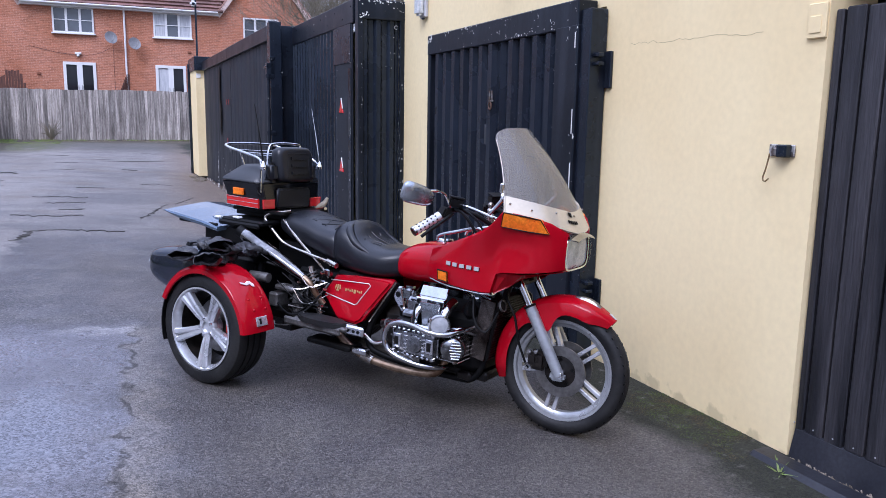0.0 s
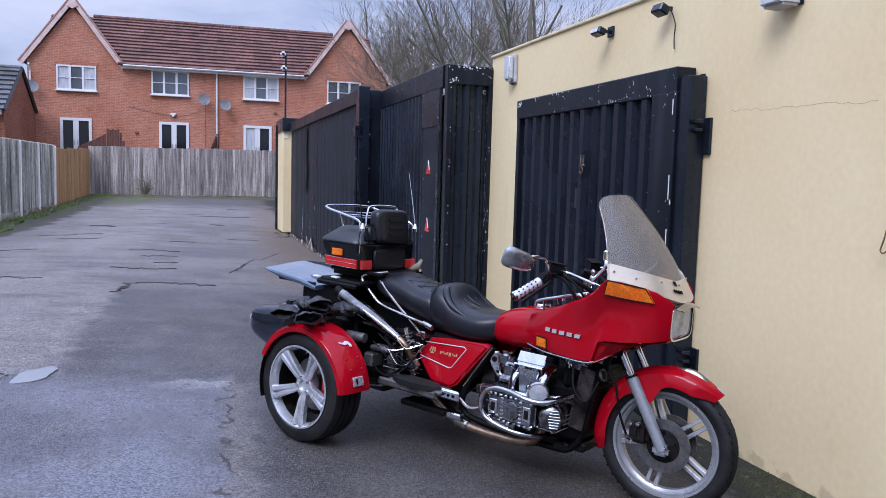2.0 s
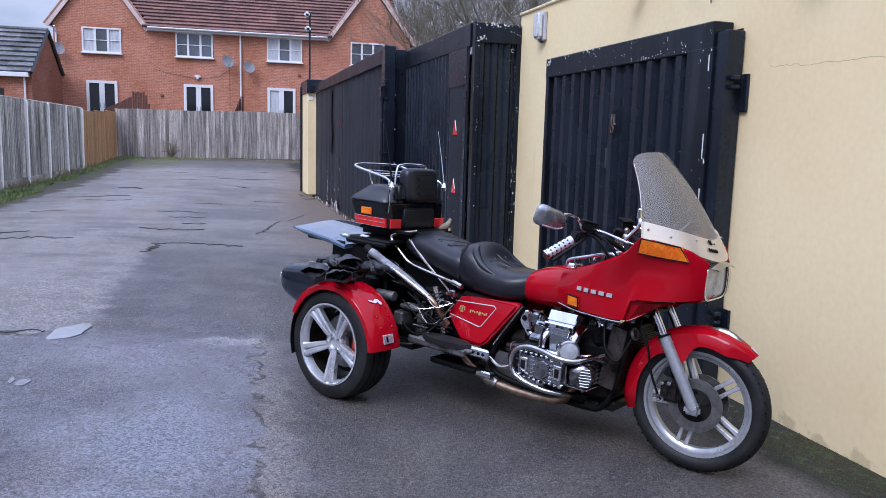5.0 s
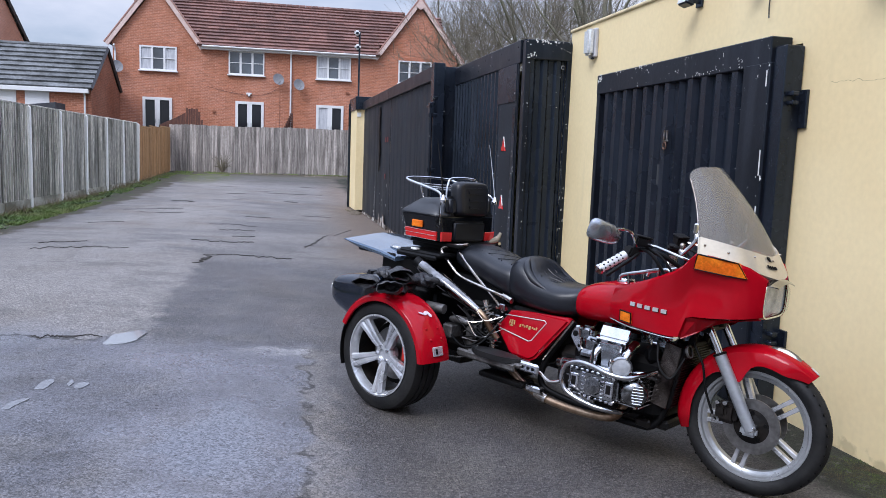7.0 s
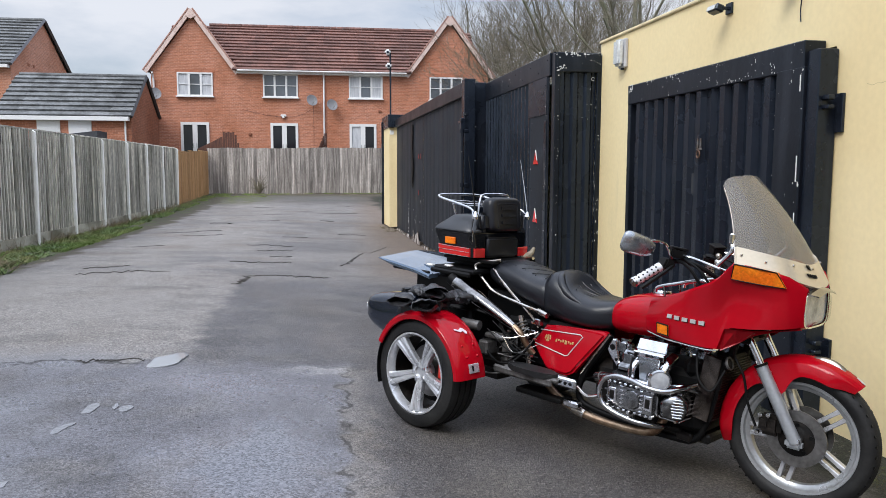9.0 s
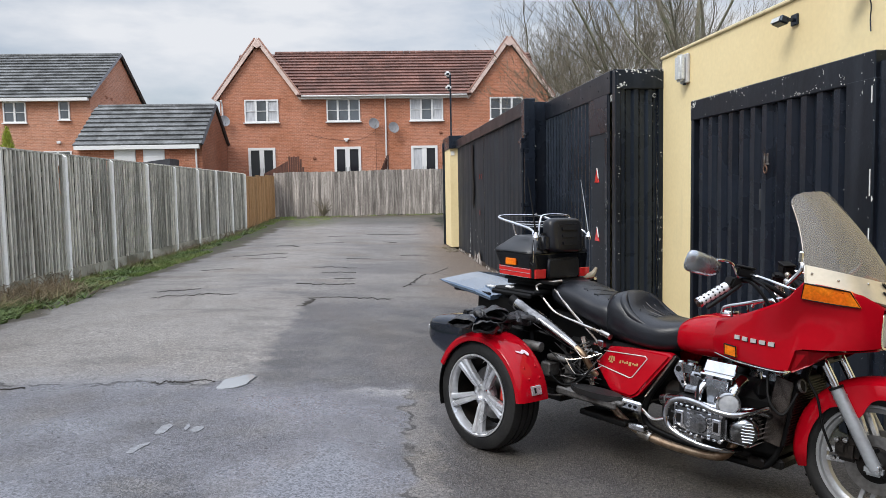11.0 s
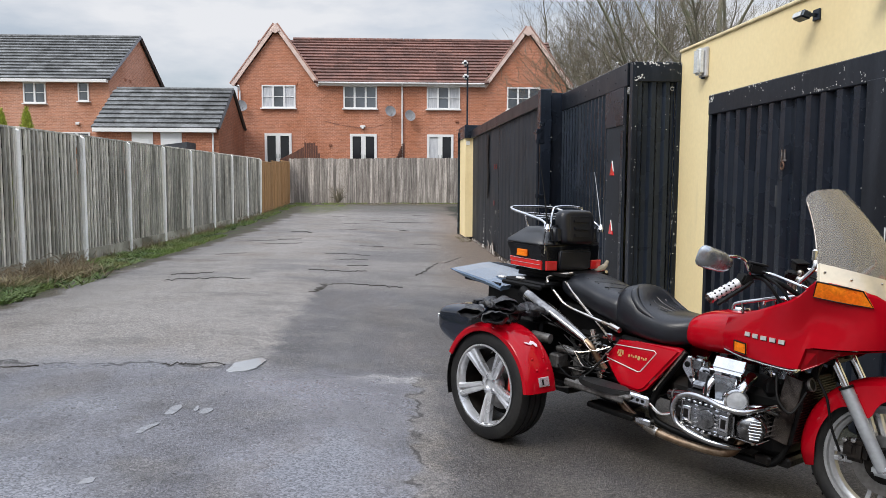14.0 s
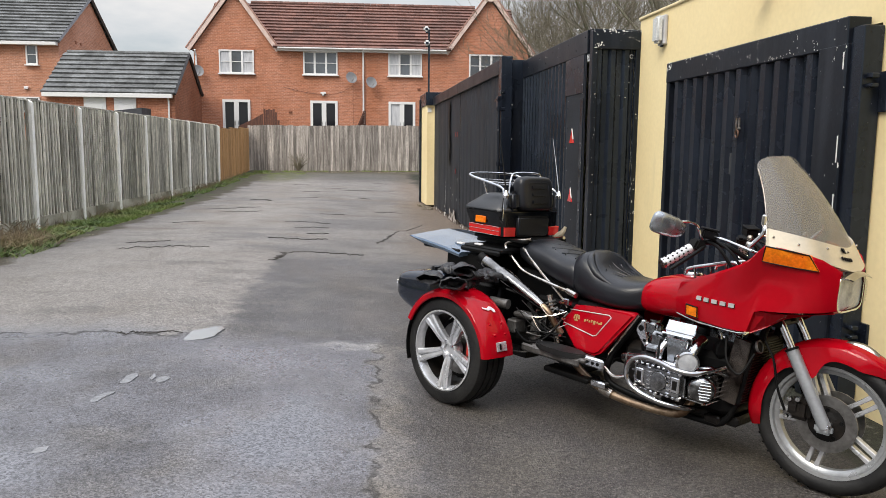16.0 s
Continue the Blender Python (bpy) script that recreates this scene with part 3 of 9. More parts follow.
def crack(points, width, seed, label="open jagged crack in the asphalt"):
    """A ragged open joint, as a thin dark ribbon with a raised lip behind it."""
    bm = bmesh.new()
    pts = smooth_path([(x, y, 0) for x, y in points], 34)
    rng = random.Random(seed)
    left, right, jag = [], [], 0.0
    for i, p in enumerate(pts):
        d = (pts[min(i + 1, len(pts) - 1)] - pts[max(i - 1, 0)]).normalized()
        s = Vector((-d.y, d.x, 0))
        jag = 0.78 * jag + rng.gauss(0, 0.003 + width * (0.11 if width < 0.03 else 0.45))
        q = p + s * (0.05 * noise.noise((p.x * 3 + seed, p.y * 3, 1)) + jag)
        w = 0.42 * width * max(0.02, 0.32 + 1.3 * noise.noise((p.x * 5, p.y * 5, seed)) + 0.4 * noise.noise((p.x * 31, p.y * 31, seed))) * min(1, 3 * i / len(pts) + 0.05, 3 * (1 - i / len(pts)) + 0.05)
        for row, k in ((left, 1), (right, -1)):
            e = q + s * w * k
            row.append(bm.verts.new((e.x, e.y, ground_z(e.x, e.y) + 0.009)))
    for i in range(len(pts) - 1):
        bm.faces.new((left[i], right[i], right[i + 1], left[i + 1]))
    r = bmesh.ops.extrude_face_region(bm, geom=list(bm.faces))
    bmesh.ops.translate(bm, verts=[v for v in r["geom"] if isinstance(v, bmesh.types.BMVert)], vec=(0, 0, -0.02))
    tagged(part("asphalt_crack", bm, CRACK), label, "crack", kind="structure")


for k, (pts, w) in enumerate((
        ([(-1.55, 9.25), (-1.50, 9.7), (-1.28, 10.15), (-0.85, 10.12), (-0.45, 10.05)], 0.05),
        ([(-2.1, 5.47), (-1.95, 5.5), (-1.66, 5.55)], 0.030),
        ([(-3.6, 5.30), (-3.1, 5.36), (-2.95, 5.40)], 0.026),
        ([(-0.25, 11.4), (-0.1, 12.2), (0.05, 13.4)], 0.03),
        ([(-3.65, 10.1), (-3.05, 10.3), (-2.52, 10.28)], 0.07),
        ([(-3.75, 10.7), (-3.5, 10.8), (-3.2, 10.95)], 0.05),
        ([(-1.7, 13.1), (-1.4, 13.2), (-1.13, 13.25)], 0.06),
        ([(-1.5, 15.9), (-1.0, 16.0)], 0.05),
        ([(-3.9, 13.6), (-3.4, 13.9)], 0.05),
        ([(-4.0, 16.5), (-3.4, 17.0), (-2.9, 17.1)], 0.05),
        ([(0.25, 13.4), (0.4, 14.0), (0.6, 14.6)], 0.025),
        ([(-2.6, 19.8), (-1.9, 20.2)], 0.06),
        ([(-1.4, 23.0), (0.2, 23.4)], 0.05))):
    crack(pts, w, k * 2.3)
rng = random.Random(17)
for k in range(11):
    x, y, run = rng.uniform(-3.8, -0.2), 11.2 + 1.5 * k + rng.uniform(-0.5, 0.5), rng.uniform(0.3, 0.9)
    crack([(x, y), (x + run * 0.5, y + rng.uniform(-0.12, 0.12)), (x + run, y + rng.uniform(-0.2, 0.25))], rng.uniform(0.03, 0.06), 60 + k * 1.7)


# ---------------------------------------------------------------- garage row: wall frame, x towards the building, y along the lane
WALL = pose(2.933, 0, 0, 0, 0, 3.17)


def build_garage_wall():
    bm = bmesh.new()
    # pier between the near gate and the second gate, and the stretch up to the steel porch
    rows = [((0.15, 3.445, 1.245), (0.3, 1.67, 3.09)), ((0.15, 7.40, 1.245), (0.3, 1.02, 3.09)), ((0.15, 5.585, 2.49), (0.3, 2.61, 0.60))]
    rows += [((0.15, -0.8, 2.49), (0.3, 6.84, 0.60)), ((0.15, -6.2, 1.245), (0.3, 4.0, 3.09))]
    rows += [((0.15, 14.0, 1.13), (0.3, 12.18, 2.86))]
    for at, size in rows:
        box(bm, at, size)
    wall = tagged(part("wall_east", bm, RENDER, m=WALL), "cream-yellow painted render wall of a garage row", "wall", kind="structure")
    bm = boxes(((0.145, -0.045, 2.806), (0.33, 15.93, 0.03)), bevel=0.008)
    part("coping", bm, material("pale_coping", (0.70, 0.60, 0.36), 0.8, fine_amount=0.1), wall)
    bm = boxes(((4.2, 6.0, 2.62), (7.8, 28.0, 0.12)), ((8.0, 6.0, 1.2), (0.2, 28.0, 2.72)))
    tagged(part("roof_1", bm, LEAD, m=WALL), "flat grey felt roof of the garage row", "roof", kind="structure")
    # raised cracks and a flaking patch in the render
    bm = bmesh.new()
    tube(bm, [(0.0005, y, 1.905 + 0.02 * noise.noise((y * 5, 0, 0)) + 0.012 * noise.noise((y * 23, 1, 0)) + 0.03 * (y - 3.0)) for y in np.arange(2.98, 4.02, 0.015)], 0.0013, 5)
    part("render_crack", bm, material("hairline", (0.36, 0.29, 0.16), 0.9), wall)


build_garage_wall()


def ribbed(bm, y0, y1, z0, z1, x, pitch, depth, slope=0.18, thick=0.006, wobble=0.0):
    """Trapezoid-ribbed steel sheet in the plane x, ribs towards the lane."""
    prof, y, k = [], y0, 0
    while y < y1 - 1e-6:
        w = min(pitch, y1 - y)
        d = wobble * noise.noise((y * 2.1, x, 3))
        for f, o in ((0, 0), (0.34 - slope / 2, 0), (0.34 + slope / 2, -depth), (0.82 - slope / 2, -depth), (0.82 + slope / 2, 0)):
            if f * pitch <= w + 1e-6:
                prof.append((x + o + d, y + f * pitch))
        y += pitch
    prof.append((x, y1))
    rows = [[(px, py, z) for px, py in prof] for z in (z0, z1)]
    back = [[(x + thick, py, z) for px, py in prof] for z in (z1, z0)]
    vs = [[bm.verts.new(p) for p in r] for r in rows + back]
    n = len(prof)
    for a, b in ((0, 1), (1, 2), (2, 3), (3, 0)):
        for i in range(n - 1):
            bm.faces.new((vs[a][i], vs[a][i + 1], vs[b][i + 1], vs[b][i]))
    bm.faces.new([vs[k][0] for k in range(4)])
    bm.faces.new([vs[k][-1] for k in range(3, -1, -1)])
    return bm


def hinge_block(parent, y, z, x):
    h = part("hinge", boxes(((x, y, z), (0.10, 0.13, 0.10)), ((x - 0.035, y - 0.09, z + 0.02), (0.05, 0.12, 0.03)), ((x - 0.035, y - 0.09, z - 0.035), (0.05, 0.12, 0.025)), bevel=0.006), STEEL_BLACK, parent, "heavy black welded hinge")
    part("hinge_plate", boxes(((-0.012, y - 0.125, z - 0.07), (0.02, 0.075, 0.23)), bevel=0.003), STEEL_BLACK, h)
    return h


def flakes(parent, axis, at, clusters, seed):
    """Ragged chips of pale bare metal in clusters of y (or x), z, number, spread, spread, size; axis: the way that the sheet faces."""
    rng = random.Random(seed)
    for c, zc, n, sc, sz, size in clusters:
        for i in range(n):
            u, z, r = c + rng.gauss(0, sc), zc + rng.gauss(0, sz), size * rng.uniform(0.35, 1.15)
            k = rng.uniform(0.4, 1.6)
            pts = [(r * k * rng.uniform(0.3, 1.2) * math.cos(t), r / k * rng.uniform(0.3, 1.1) * math.sin(t)) for t in (j * 0.898 + rng.uniform(-0.2, 0.2) for j in range(7))]
            bm = bmesh.new()
            prism(bm, pts, 0.0014, pose(at, u, z, 0, 0, 90) if axis == "x" else pose(u, at, z))
            part("paint_flake", bm, WHITE_PAINT, parent)


def build_second_gate():
    g = thing("garage_gate", "closed black ribbed steel garage gate with flaking white paint chips", "gate", WALL)
    y0, y1, top = 4.36, 6.86, 2.235
    part("top_rail", boxes(((-0.085, (y0 + y1) / 2, top - 0.0875), (0.15, y1 - y0, 0.175)), bevel=0.006), STEEL_CHIPPED, g, "black top rail with flakes of white paint")
    part("hinge_post", boxes(((-0.085, y0 + 0.13, top / 2 - 0.14), (0.154, 0.27, top - 0.03)), bevel=0.008), STEEL_CHIPPED, g)
    part("edge_angle", boxes(((-0.072, y0 - 0.06, 1.00), (0.13, 0.11, 2.34)), bevel=0.006), STEEL_BLACK, g)
    part("side_stile", boxes(((-0.085, y1 - 0.03, top / 2 - 0.14), (0.14, 0.06, top - 0.04)), bevel=0.005), STEEL_CHIPPED, g)
    part("bottom_rail", boxes(((-0.085, (y0 + y1) / 2, -0.02), (0.13, y1 - y0 - 0.3, 0.16)), bevel=0.005), STEEL_CHIPPED, g)
    mid = 5.485
    part("sheet", ribbed(bmesh.new(), y0 + 0.27, mid - 0.012, 0.05, top - 0.17, -0.108, 0.178, 0.040, 0.12, wobble=0.008), STEEL_BLACK, g)
    part("sheet", ribbed(bmesh.new(), mid + 0.012, y1 - 0.06, 0.05, top - 0.17, -0.104, 0.178, 0.040, 0.12, wobble=0.008), STEEL_BLACK, g)
    part("meeting_stile", boxes(((-0.085, mid, 1.05), (0.05, 0.03, 1.9))), STEEL_BLACK, g)
    latch = part("latch", boxes(((-0.152, mid + 0.095, 1.655), (0.014, 0.012, 0.08)), ((-0.152, mid + 0.055, 1.655), (0.014, 0.012, 0.08)), ((-0.150, mid + 0.075, 1.615), (0.012, 0.07, 0.014)), bevel=0.003), DULL_STEEL, g)
    bm = bmesh.new()
    tube(bm, [(-0.158, mid + 0.075 + 0.022 * math.cos(a), 1.575 + 0.028 * math.sin(a)) for a in np.arange(0, 6.3, 0.5)], 0.006, 6)
    part("padlock_shackle", bm, material("rusty_steel", (0.16, 0.09, 0.06), 0.6, 0.6), latch)
    part("scraped_mark", boxes(((-0.1425, mid + 0.15, 1.35), (0.005, 0.07, 0.16)), bevel=0.001), material("scraped_paint", (0.035, 0.037, 0.04), 0.7), g)
    # flakes of bare pale metal along the rail, thickest at its far end
    flakes(g, "x", -0.1605, ((6.79, top - 0.040, 14, 0.022, 0.020, 0.013), (6.40, top - 0.016, 8, 0.05, 0.008, 0.008), (6.00, top - 0.010, 16, 0.10, 0.006, 0.008), (5.93, top - 0.06, 4, 0.03, 0.02, 0.007), (5.12, top - 0.155, 12, 0.12, 0.008, 0.006), (4.90, top - 0.12, 6, 0.04, 0.03, 0.006), (4.66, top - 0.13, 9, 0.016, 0.04, 0.006), (5.36, top - 0.014, 4, 0.05, 0.006, 0.006), (4.62, 1.55, 9, 0.01, 0.35, 0.005)), 44)
    # bare stripes where the paint has peeled from the post's edge
    for z, h in ((1.92, 0.10), (1.40, 0.16), (1.02, 0.22), (0.55, 0.15)):
        part("paint_flake", boxes(((-0.1615, y0 + 0.02, z + 0.06), (0.002, 0.012, h)), bevel=0.0008), WHITE_PAINT, g, "bare pale strip of peeled paint")
    hinge_block(g, y0 - 0.02, 1.86, -0.05)
    hinge_block(g, y0 - 0.02, 0.38, -0.05)


build_second_gate()


def build_near_porch():
    g = thing("steel_gate_porch", "black ribbed steel gate box standing out from the garage wall", "gate", WALL)
    y0, y1, off, top = 7.93, 10.83, 0.5, 2.69
    # end that faces down the lane: ribs across x
    bm = ribbed(bmesh.new(), 0.05, off - 0.02, -0.10, top - 0.20, y0 - 0.0, 0.15, 0.032)
    bmesh.ops.transform(bm, matrix=Matrix(((0, -1, 0, 0), (1, 0, 0, 0), (0, 0, 1, 0), (0, 0, 0, 1))), verts=bm.verts)
    part("end_sheet", bm, STEEL_BLACK, g)
    part("end_rail", boxes(((-off / 2, y0 - 0.01, top - 0.10), (off, 0.10, 0.20)), bevel=0.006), STEEL_CHIPPED, g)
    part("wall_angle", boxes(((-0.025, y0 - 0.03, 1.28), (0.05, 0.05, 2.76)), bevel=0.004), STEEL_EDGE, g, "black angle iron flaking along the wall")
    part("corner_post", boxes(((-off + 0.01, y0 - 0.0, 1.28), (0.06, 0.10, 2.80)), bevel=0.006), STEEL_CHIPPED, g)
    # face along the lane
    part("top_rail", boxes(((-off - 0.005, (y0 + y1) / 2 + 0.05, top - 0.11), (0.06, y1 - y0 - 0.06, 0.24)), bevel=0.006), STEEL_CHIPPED, g)
    part("upper_plate", boxes(((-off - 0.031, y0 + 0.50, 2.26), (0.012, 0.66, 0.40)), bevel=0.002), STEEL_BLACK, g, "glossy black patch plate")
    plate = part("cover_plate", boxes(((-off - 0.018, y0 + 0.46, 1.20), (0.02, 0.62, 2.55)), bevel=0.003), PLY_BLACK, g, "smooth black cover plate")
    part("plate_edge", boxes(((-off - 0.034, y0 + 0.20, 1.05), (0.012, 0.09, 1.90)), bevel=0.003), STEEL_BLACK, g)
    part("face_sheet", ribbed(bmesh.new(), y0 + 0.76, y1 + 0.06, -0.10, top - 0.20, -off + 0.02, 0.15, 0.045), STEEL_BLACK, g)
    part("roof_sheet", boxes(((-off / 2, (y0 + y1) / 2, top + 0.006), (off + 0.02, y1 - y0 - 0.04, 0.012))), STEEL_CHIPPED, g)
    for i in range(9):
        bm = bmesh.new()
        lathe(bm, [(0.009, 0), (0.009, 0.003), (0.004, 0.006)], 10, pose(-off - 0.035, y0 + 0.15 + 0.31 * i, top - 0.06 - 0.10 * (i % 2), 0, -90, 0))
        part("rivet", bm, STEEL_BLACK, g)
    for i in range(6):
        bm = bmesh.new()
        lathe(bm, [(0.006, 0), (0.006, 0.002), (0.003, 0.004)], 10, pose(-off + 0.02, y0 - 0.05, 0.35 + 0.42 * i, 90, 0, 0))
        part("rivet", bm, WHITE_PAINT, g)
    for i in range(11):
        for dy in (0.19, 0.73):
            bm = bmesh.new()
            lathe(bm, [(0.008, 0), (0.008, 0.003), (0.004, 0.006)], 10, pose(-off - 0.028 - 0.012 * (dy < 0.25), y0 + dy, 0.12 + 0.225 * i, 0, -90, 0))
            part("rivet", bm, STEEL_BLACK if i % 3 else GREY_PLASTIC, g)
    flakes(g, "x", -0.0515, ((y0 - 0.035, 1.05, 18, 0.010, 0.5, 0.010), (y0 - 0.035, 2.3, 8, 0.010, 0.2, 0.008)), 7)
    flakes(g, "y", y0 - 0.056, ((-0.03, 1.1, 9, 0.012, 0.6, 0.009), (-0.20, 2.2, 6, 0.08, 0.2, 0.007), (-off + 0.02, 1.5, 14, 0.006, 0.6, 0.006)), 8)
    flakes(g, "y", y0 - 0.0612, ((-0.25, top - 0.016, 34, 0.16, 0.010, 0.012), (-off + 0.05, top - 0.165, 12, 0.03, 0.014, 0.012), (-0.12, top - 0.12, 5, 0.08, 0.04, 0.007)), 10)
    flakes(g, "x", -off - 0.041, ((y0 + 0.17, 1.4, 14, 0.02, 0.45, 0.008), (y0 + 0.6, 1.2, 10, 0.12, 0.7, 0.005), (y0 + 1.6, top - 0.10, 10, 0.6, 0.05, 0.006)), 9)
    bm = bmesh.new()
    tube(bm, [(-0.10 + 0.018 * math.cos(a), y0 - 0.058, top - 0.27 + 0.018 * math.sin(a)) for a in np.arange(0.3, 5.6, 0.4)], 0.004, 6)
    part("hook", bm, GREY_PLASTIC, g, "pale bent hook")
    for z in (1.60, 0.94):
        r = thing("warning_reflector", "small red triangular reflector screwed to the black cover plate", "reflector", WALL, "reflectors on the plate")
        bm = bmesh.new()
        prism(bm, [(-0.075, -0.075), (0.075, -0.075), (0, 0.075)], 0.012, pose(-off - 0.034, y0 + 0.53, z, 0, 0, 90), 0.003)
        part("lens", bm, RED_PLASTIC, r)
        bm = bmesh.new()
        tube(bm, [(-off - 0.036, y0 + 0.47, z - 0.03), (-off - 0.036, y0 + 0.525, z + 0.085)], 0.006, 6)
        part("rim", bm, WHITE_PAINT, r, "white bevelled rim")


build_near_porch()


def build_far_gates():
    g = thing("double_gate", "tall black sheet-steel double gates, dented and rusty at the foot", "gate", WALL)
    y0, y1, off, top = 10.85, 19.0, 0.80, 2.72
    part("hinge_post", boxes(((-off + 0.02, y0 + 0.02, 1.33), (0.16, 0.20, 2.85)), bevel=0.008), STEEL_BLACK, g)
    part("return_sheet", boxes(((-off / 2 - 0.20, y0 + 0.06, 1.33), (0.40, 0.04, 2.78)), bevel=0.004), STEEL_BLACK, g)
    for z in (2.12, 0.75):
        part("hinge", boxes(((-off - 0.05, y0 - 0.03, z), (0.12, 0.10, 0.16)), ((-off - 0.09, y0 + 0.02, z + 0.03), (0.05, 0.2, 0.04)), bevel=0.006), STEEL_BLACK, g)
    bm = bmesh.new()
    tube(bm, [(-off - 0.085, y0 - 0.06, 0.35), (-off - 0.085, y0 - 0.06, 2.06)], 0.022, 10)
    part("drop_rod", bm, STEEL_CHIPPED, g, smooth=True)
    for z in (2.02, 1.25, 0.55):
        bm = bmesh.new()
        tube(bm, [(-off - 0.085, y0 - 0.06, z - 0.03), (-off - 0.085, y0 - 0.06, z + 0.03)], 0.035, 12)
        part("rod_collar", bm, STEEL_EDGE, g, smooth=True)
    for z in (2.26, 2.02, 1.25):
        part("hasp", boxes(((-off - 0.035, y0 - 0.04, z), (0.07, 0.10, 0.05)), bevel=0.006), STEEL_EDGE, g, "flaking black hasp")
    for k in range(9):
        bm = bmesh.new()
        lathe(bm, [(0.010, 0), (0.010, 0.004), (0.005, 0.007)], 8, pose(-off + 0.10, y0 - 0.085, 0.4 + 0.24 * k, 90, 0, 0))
        part("bolt", bm, GREY_PLASTIC if k % 2 else STEEL_BLACK, g)
    bm = bmesh.new()
    prism(bm, [(16.15, 2.44), (16.38, 2.47), (16.48, 2.10), (16.33, 1.75), (16.38, 1.22), (16.22, 1.10), (16.10, 1.55), (16.20, 1.90)], 0.006, pose(-off - 0.008, 0, 0, 0, 0, 90), 0.001)
    part("tar_stain", bm, material("bitumen_stain", (0.0035, 0.0035, 0.004), 0.5, specular=0.2), g, "run of black bitumen")
    part("top_rail", boxes(((-off - 0.012, 12.95, top - 0.09), (0.06, 3.95, 0.20)), bevel=0.005), STEEL_CHIPPED, g)
    part("top_rail", boxes(((-off - 0.006, 16.97, top - 0.09), (0.06, 4.0, 0.20)), bevel=0.005), STEEL_CHIPPED, g)
    part("leaf_sheet", ribbed(bmesh.new(), y0 + 0.12, 14.9, 0.02, top - 0.18, -off + 0.02, 0.42, 0.012, wobble=0.016), PLY_BLACK, g)
    part("leaf_sheet", ribbed(bmesh.new(), 14.94, y1, 0.04, top - 0.18, -off + 0.02, 0.90, 0.008, wobble=0.02), PLY_BLACK, g)
    bm = bmesh.new()
    for a, b, tall in ((11.6, 12.1, 0.10), (12.5, 13.9, 0.20), (14.1, 14.7, 0.16), (15.0, 16.3, 0.30), (16.5, 17.1, 0.20), (17.4, 18.8, 0.13)):
        ys = np.arange(a, b, 0.035)
        foot = [ground_z(2.9 - off - 0.055 * y, y) + 0.02 for y in ys]
        crest = [(y, z + 0.012 + tall * max(0.0, 0.35 + 0.9 * noise.noise((y * 2.3, 3, 1)) + 0.5 * noise.noise((y * 11, 1, 4))) * min(1, 4 * (y - a) + 0.1, 4 * (b - y) + 0.1)) for y, z in zip(ys, foot)]
        prism(bm, [*zip(ys, foot)] + crest[::-1], 0.004, pose(-off - 0.016, 0, 0, 0, 0, 90))
    flakes(g, "x", -off - 0.022, ((16.65, 0.35, 16, 0.03, 0.22, 0.030), (13.2, 0.35, 10, 0.3, 0.12, 0.018), (15.4, 0.5, 8, 0.3, 0.2, 0.02)), 31)
    tagged(part("flaking_foot", bm, material("bare_rusted_foot", (0.52, 0.48, 0.43), 0.85, second=(0.05, 0.03, 0.022), scale=9, spread=(0.42, 0.56), fine_amount=0.3), g, "flaking pale and rusty foot of the sheet"), kind="stuff")
    for y, z in ((15.3, 1.75), (15.3, 1.02), (15.05, 1.75)):
        part("red_marker", boxes(((-off - 0.012, y, z), (0.01, 0.05, 0.10)), bevel=0.002), material("dull_red", (0.22, 0.03, 0.03), 0.5), g)
    # end pier
    p = thing("end_pier", "yellow-painted pier with a black fascia beside the gates", "pier", WALL)
    part("pier", boxes(((-0.82, 19.75, 1.30), (0.30, 1.3, 2.50)), bevel=0.01), RENDER, p)
    part("fascia", boxes(((-0.80, 19.72, 2.70), (0.40, 1.45, 0.32)), bevel=0.008), STEEL_BLACK, p)
    part("edge_post", boxes(((-1.0, 20.3, 1.40), (0.06, 0.10, 2.70)), bevel=0.006), STEEL_BLACK, p)
    part("bracket", boxes(((-0.90, 19.09, 2.42), (0.10, 0.02, 0.10)), bevel=0.003), CONCRETE, p)
    # rubble and weeds at its foot
    bm = bmesh.new()
    rng = random.Random(5)
    for i in range(70):
        y, x = rng.uniform(18.2, 19.6), rng.uniform(-1.15, -0.86)
        s = rng.uniform(0.01, 0.04)
        w = WALL @ Vector((x, y, 0))
        bmesh.ops.create_icosphere(bm, subdivisions=1, radius=s, matrix=pose(w.x, w.y, ground_z(w.x, w.y) + s * 0.3, rng.uniform(0, 90), rng.uniform(0, 90)) @ Matrix.Diagonal((1, 1.4, 0.6, 1)))
    tagged(part("rubble", bm, RUBBLE), "scattered rubble and soil at the pier's foot", "rubble", kind="stuff")


build_far_gates()


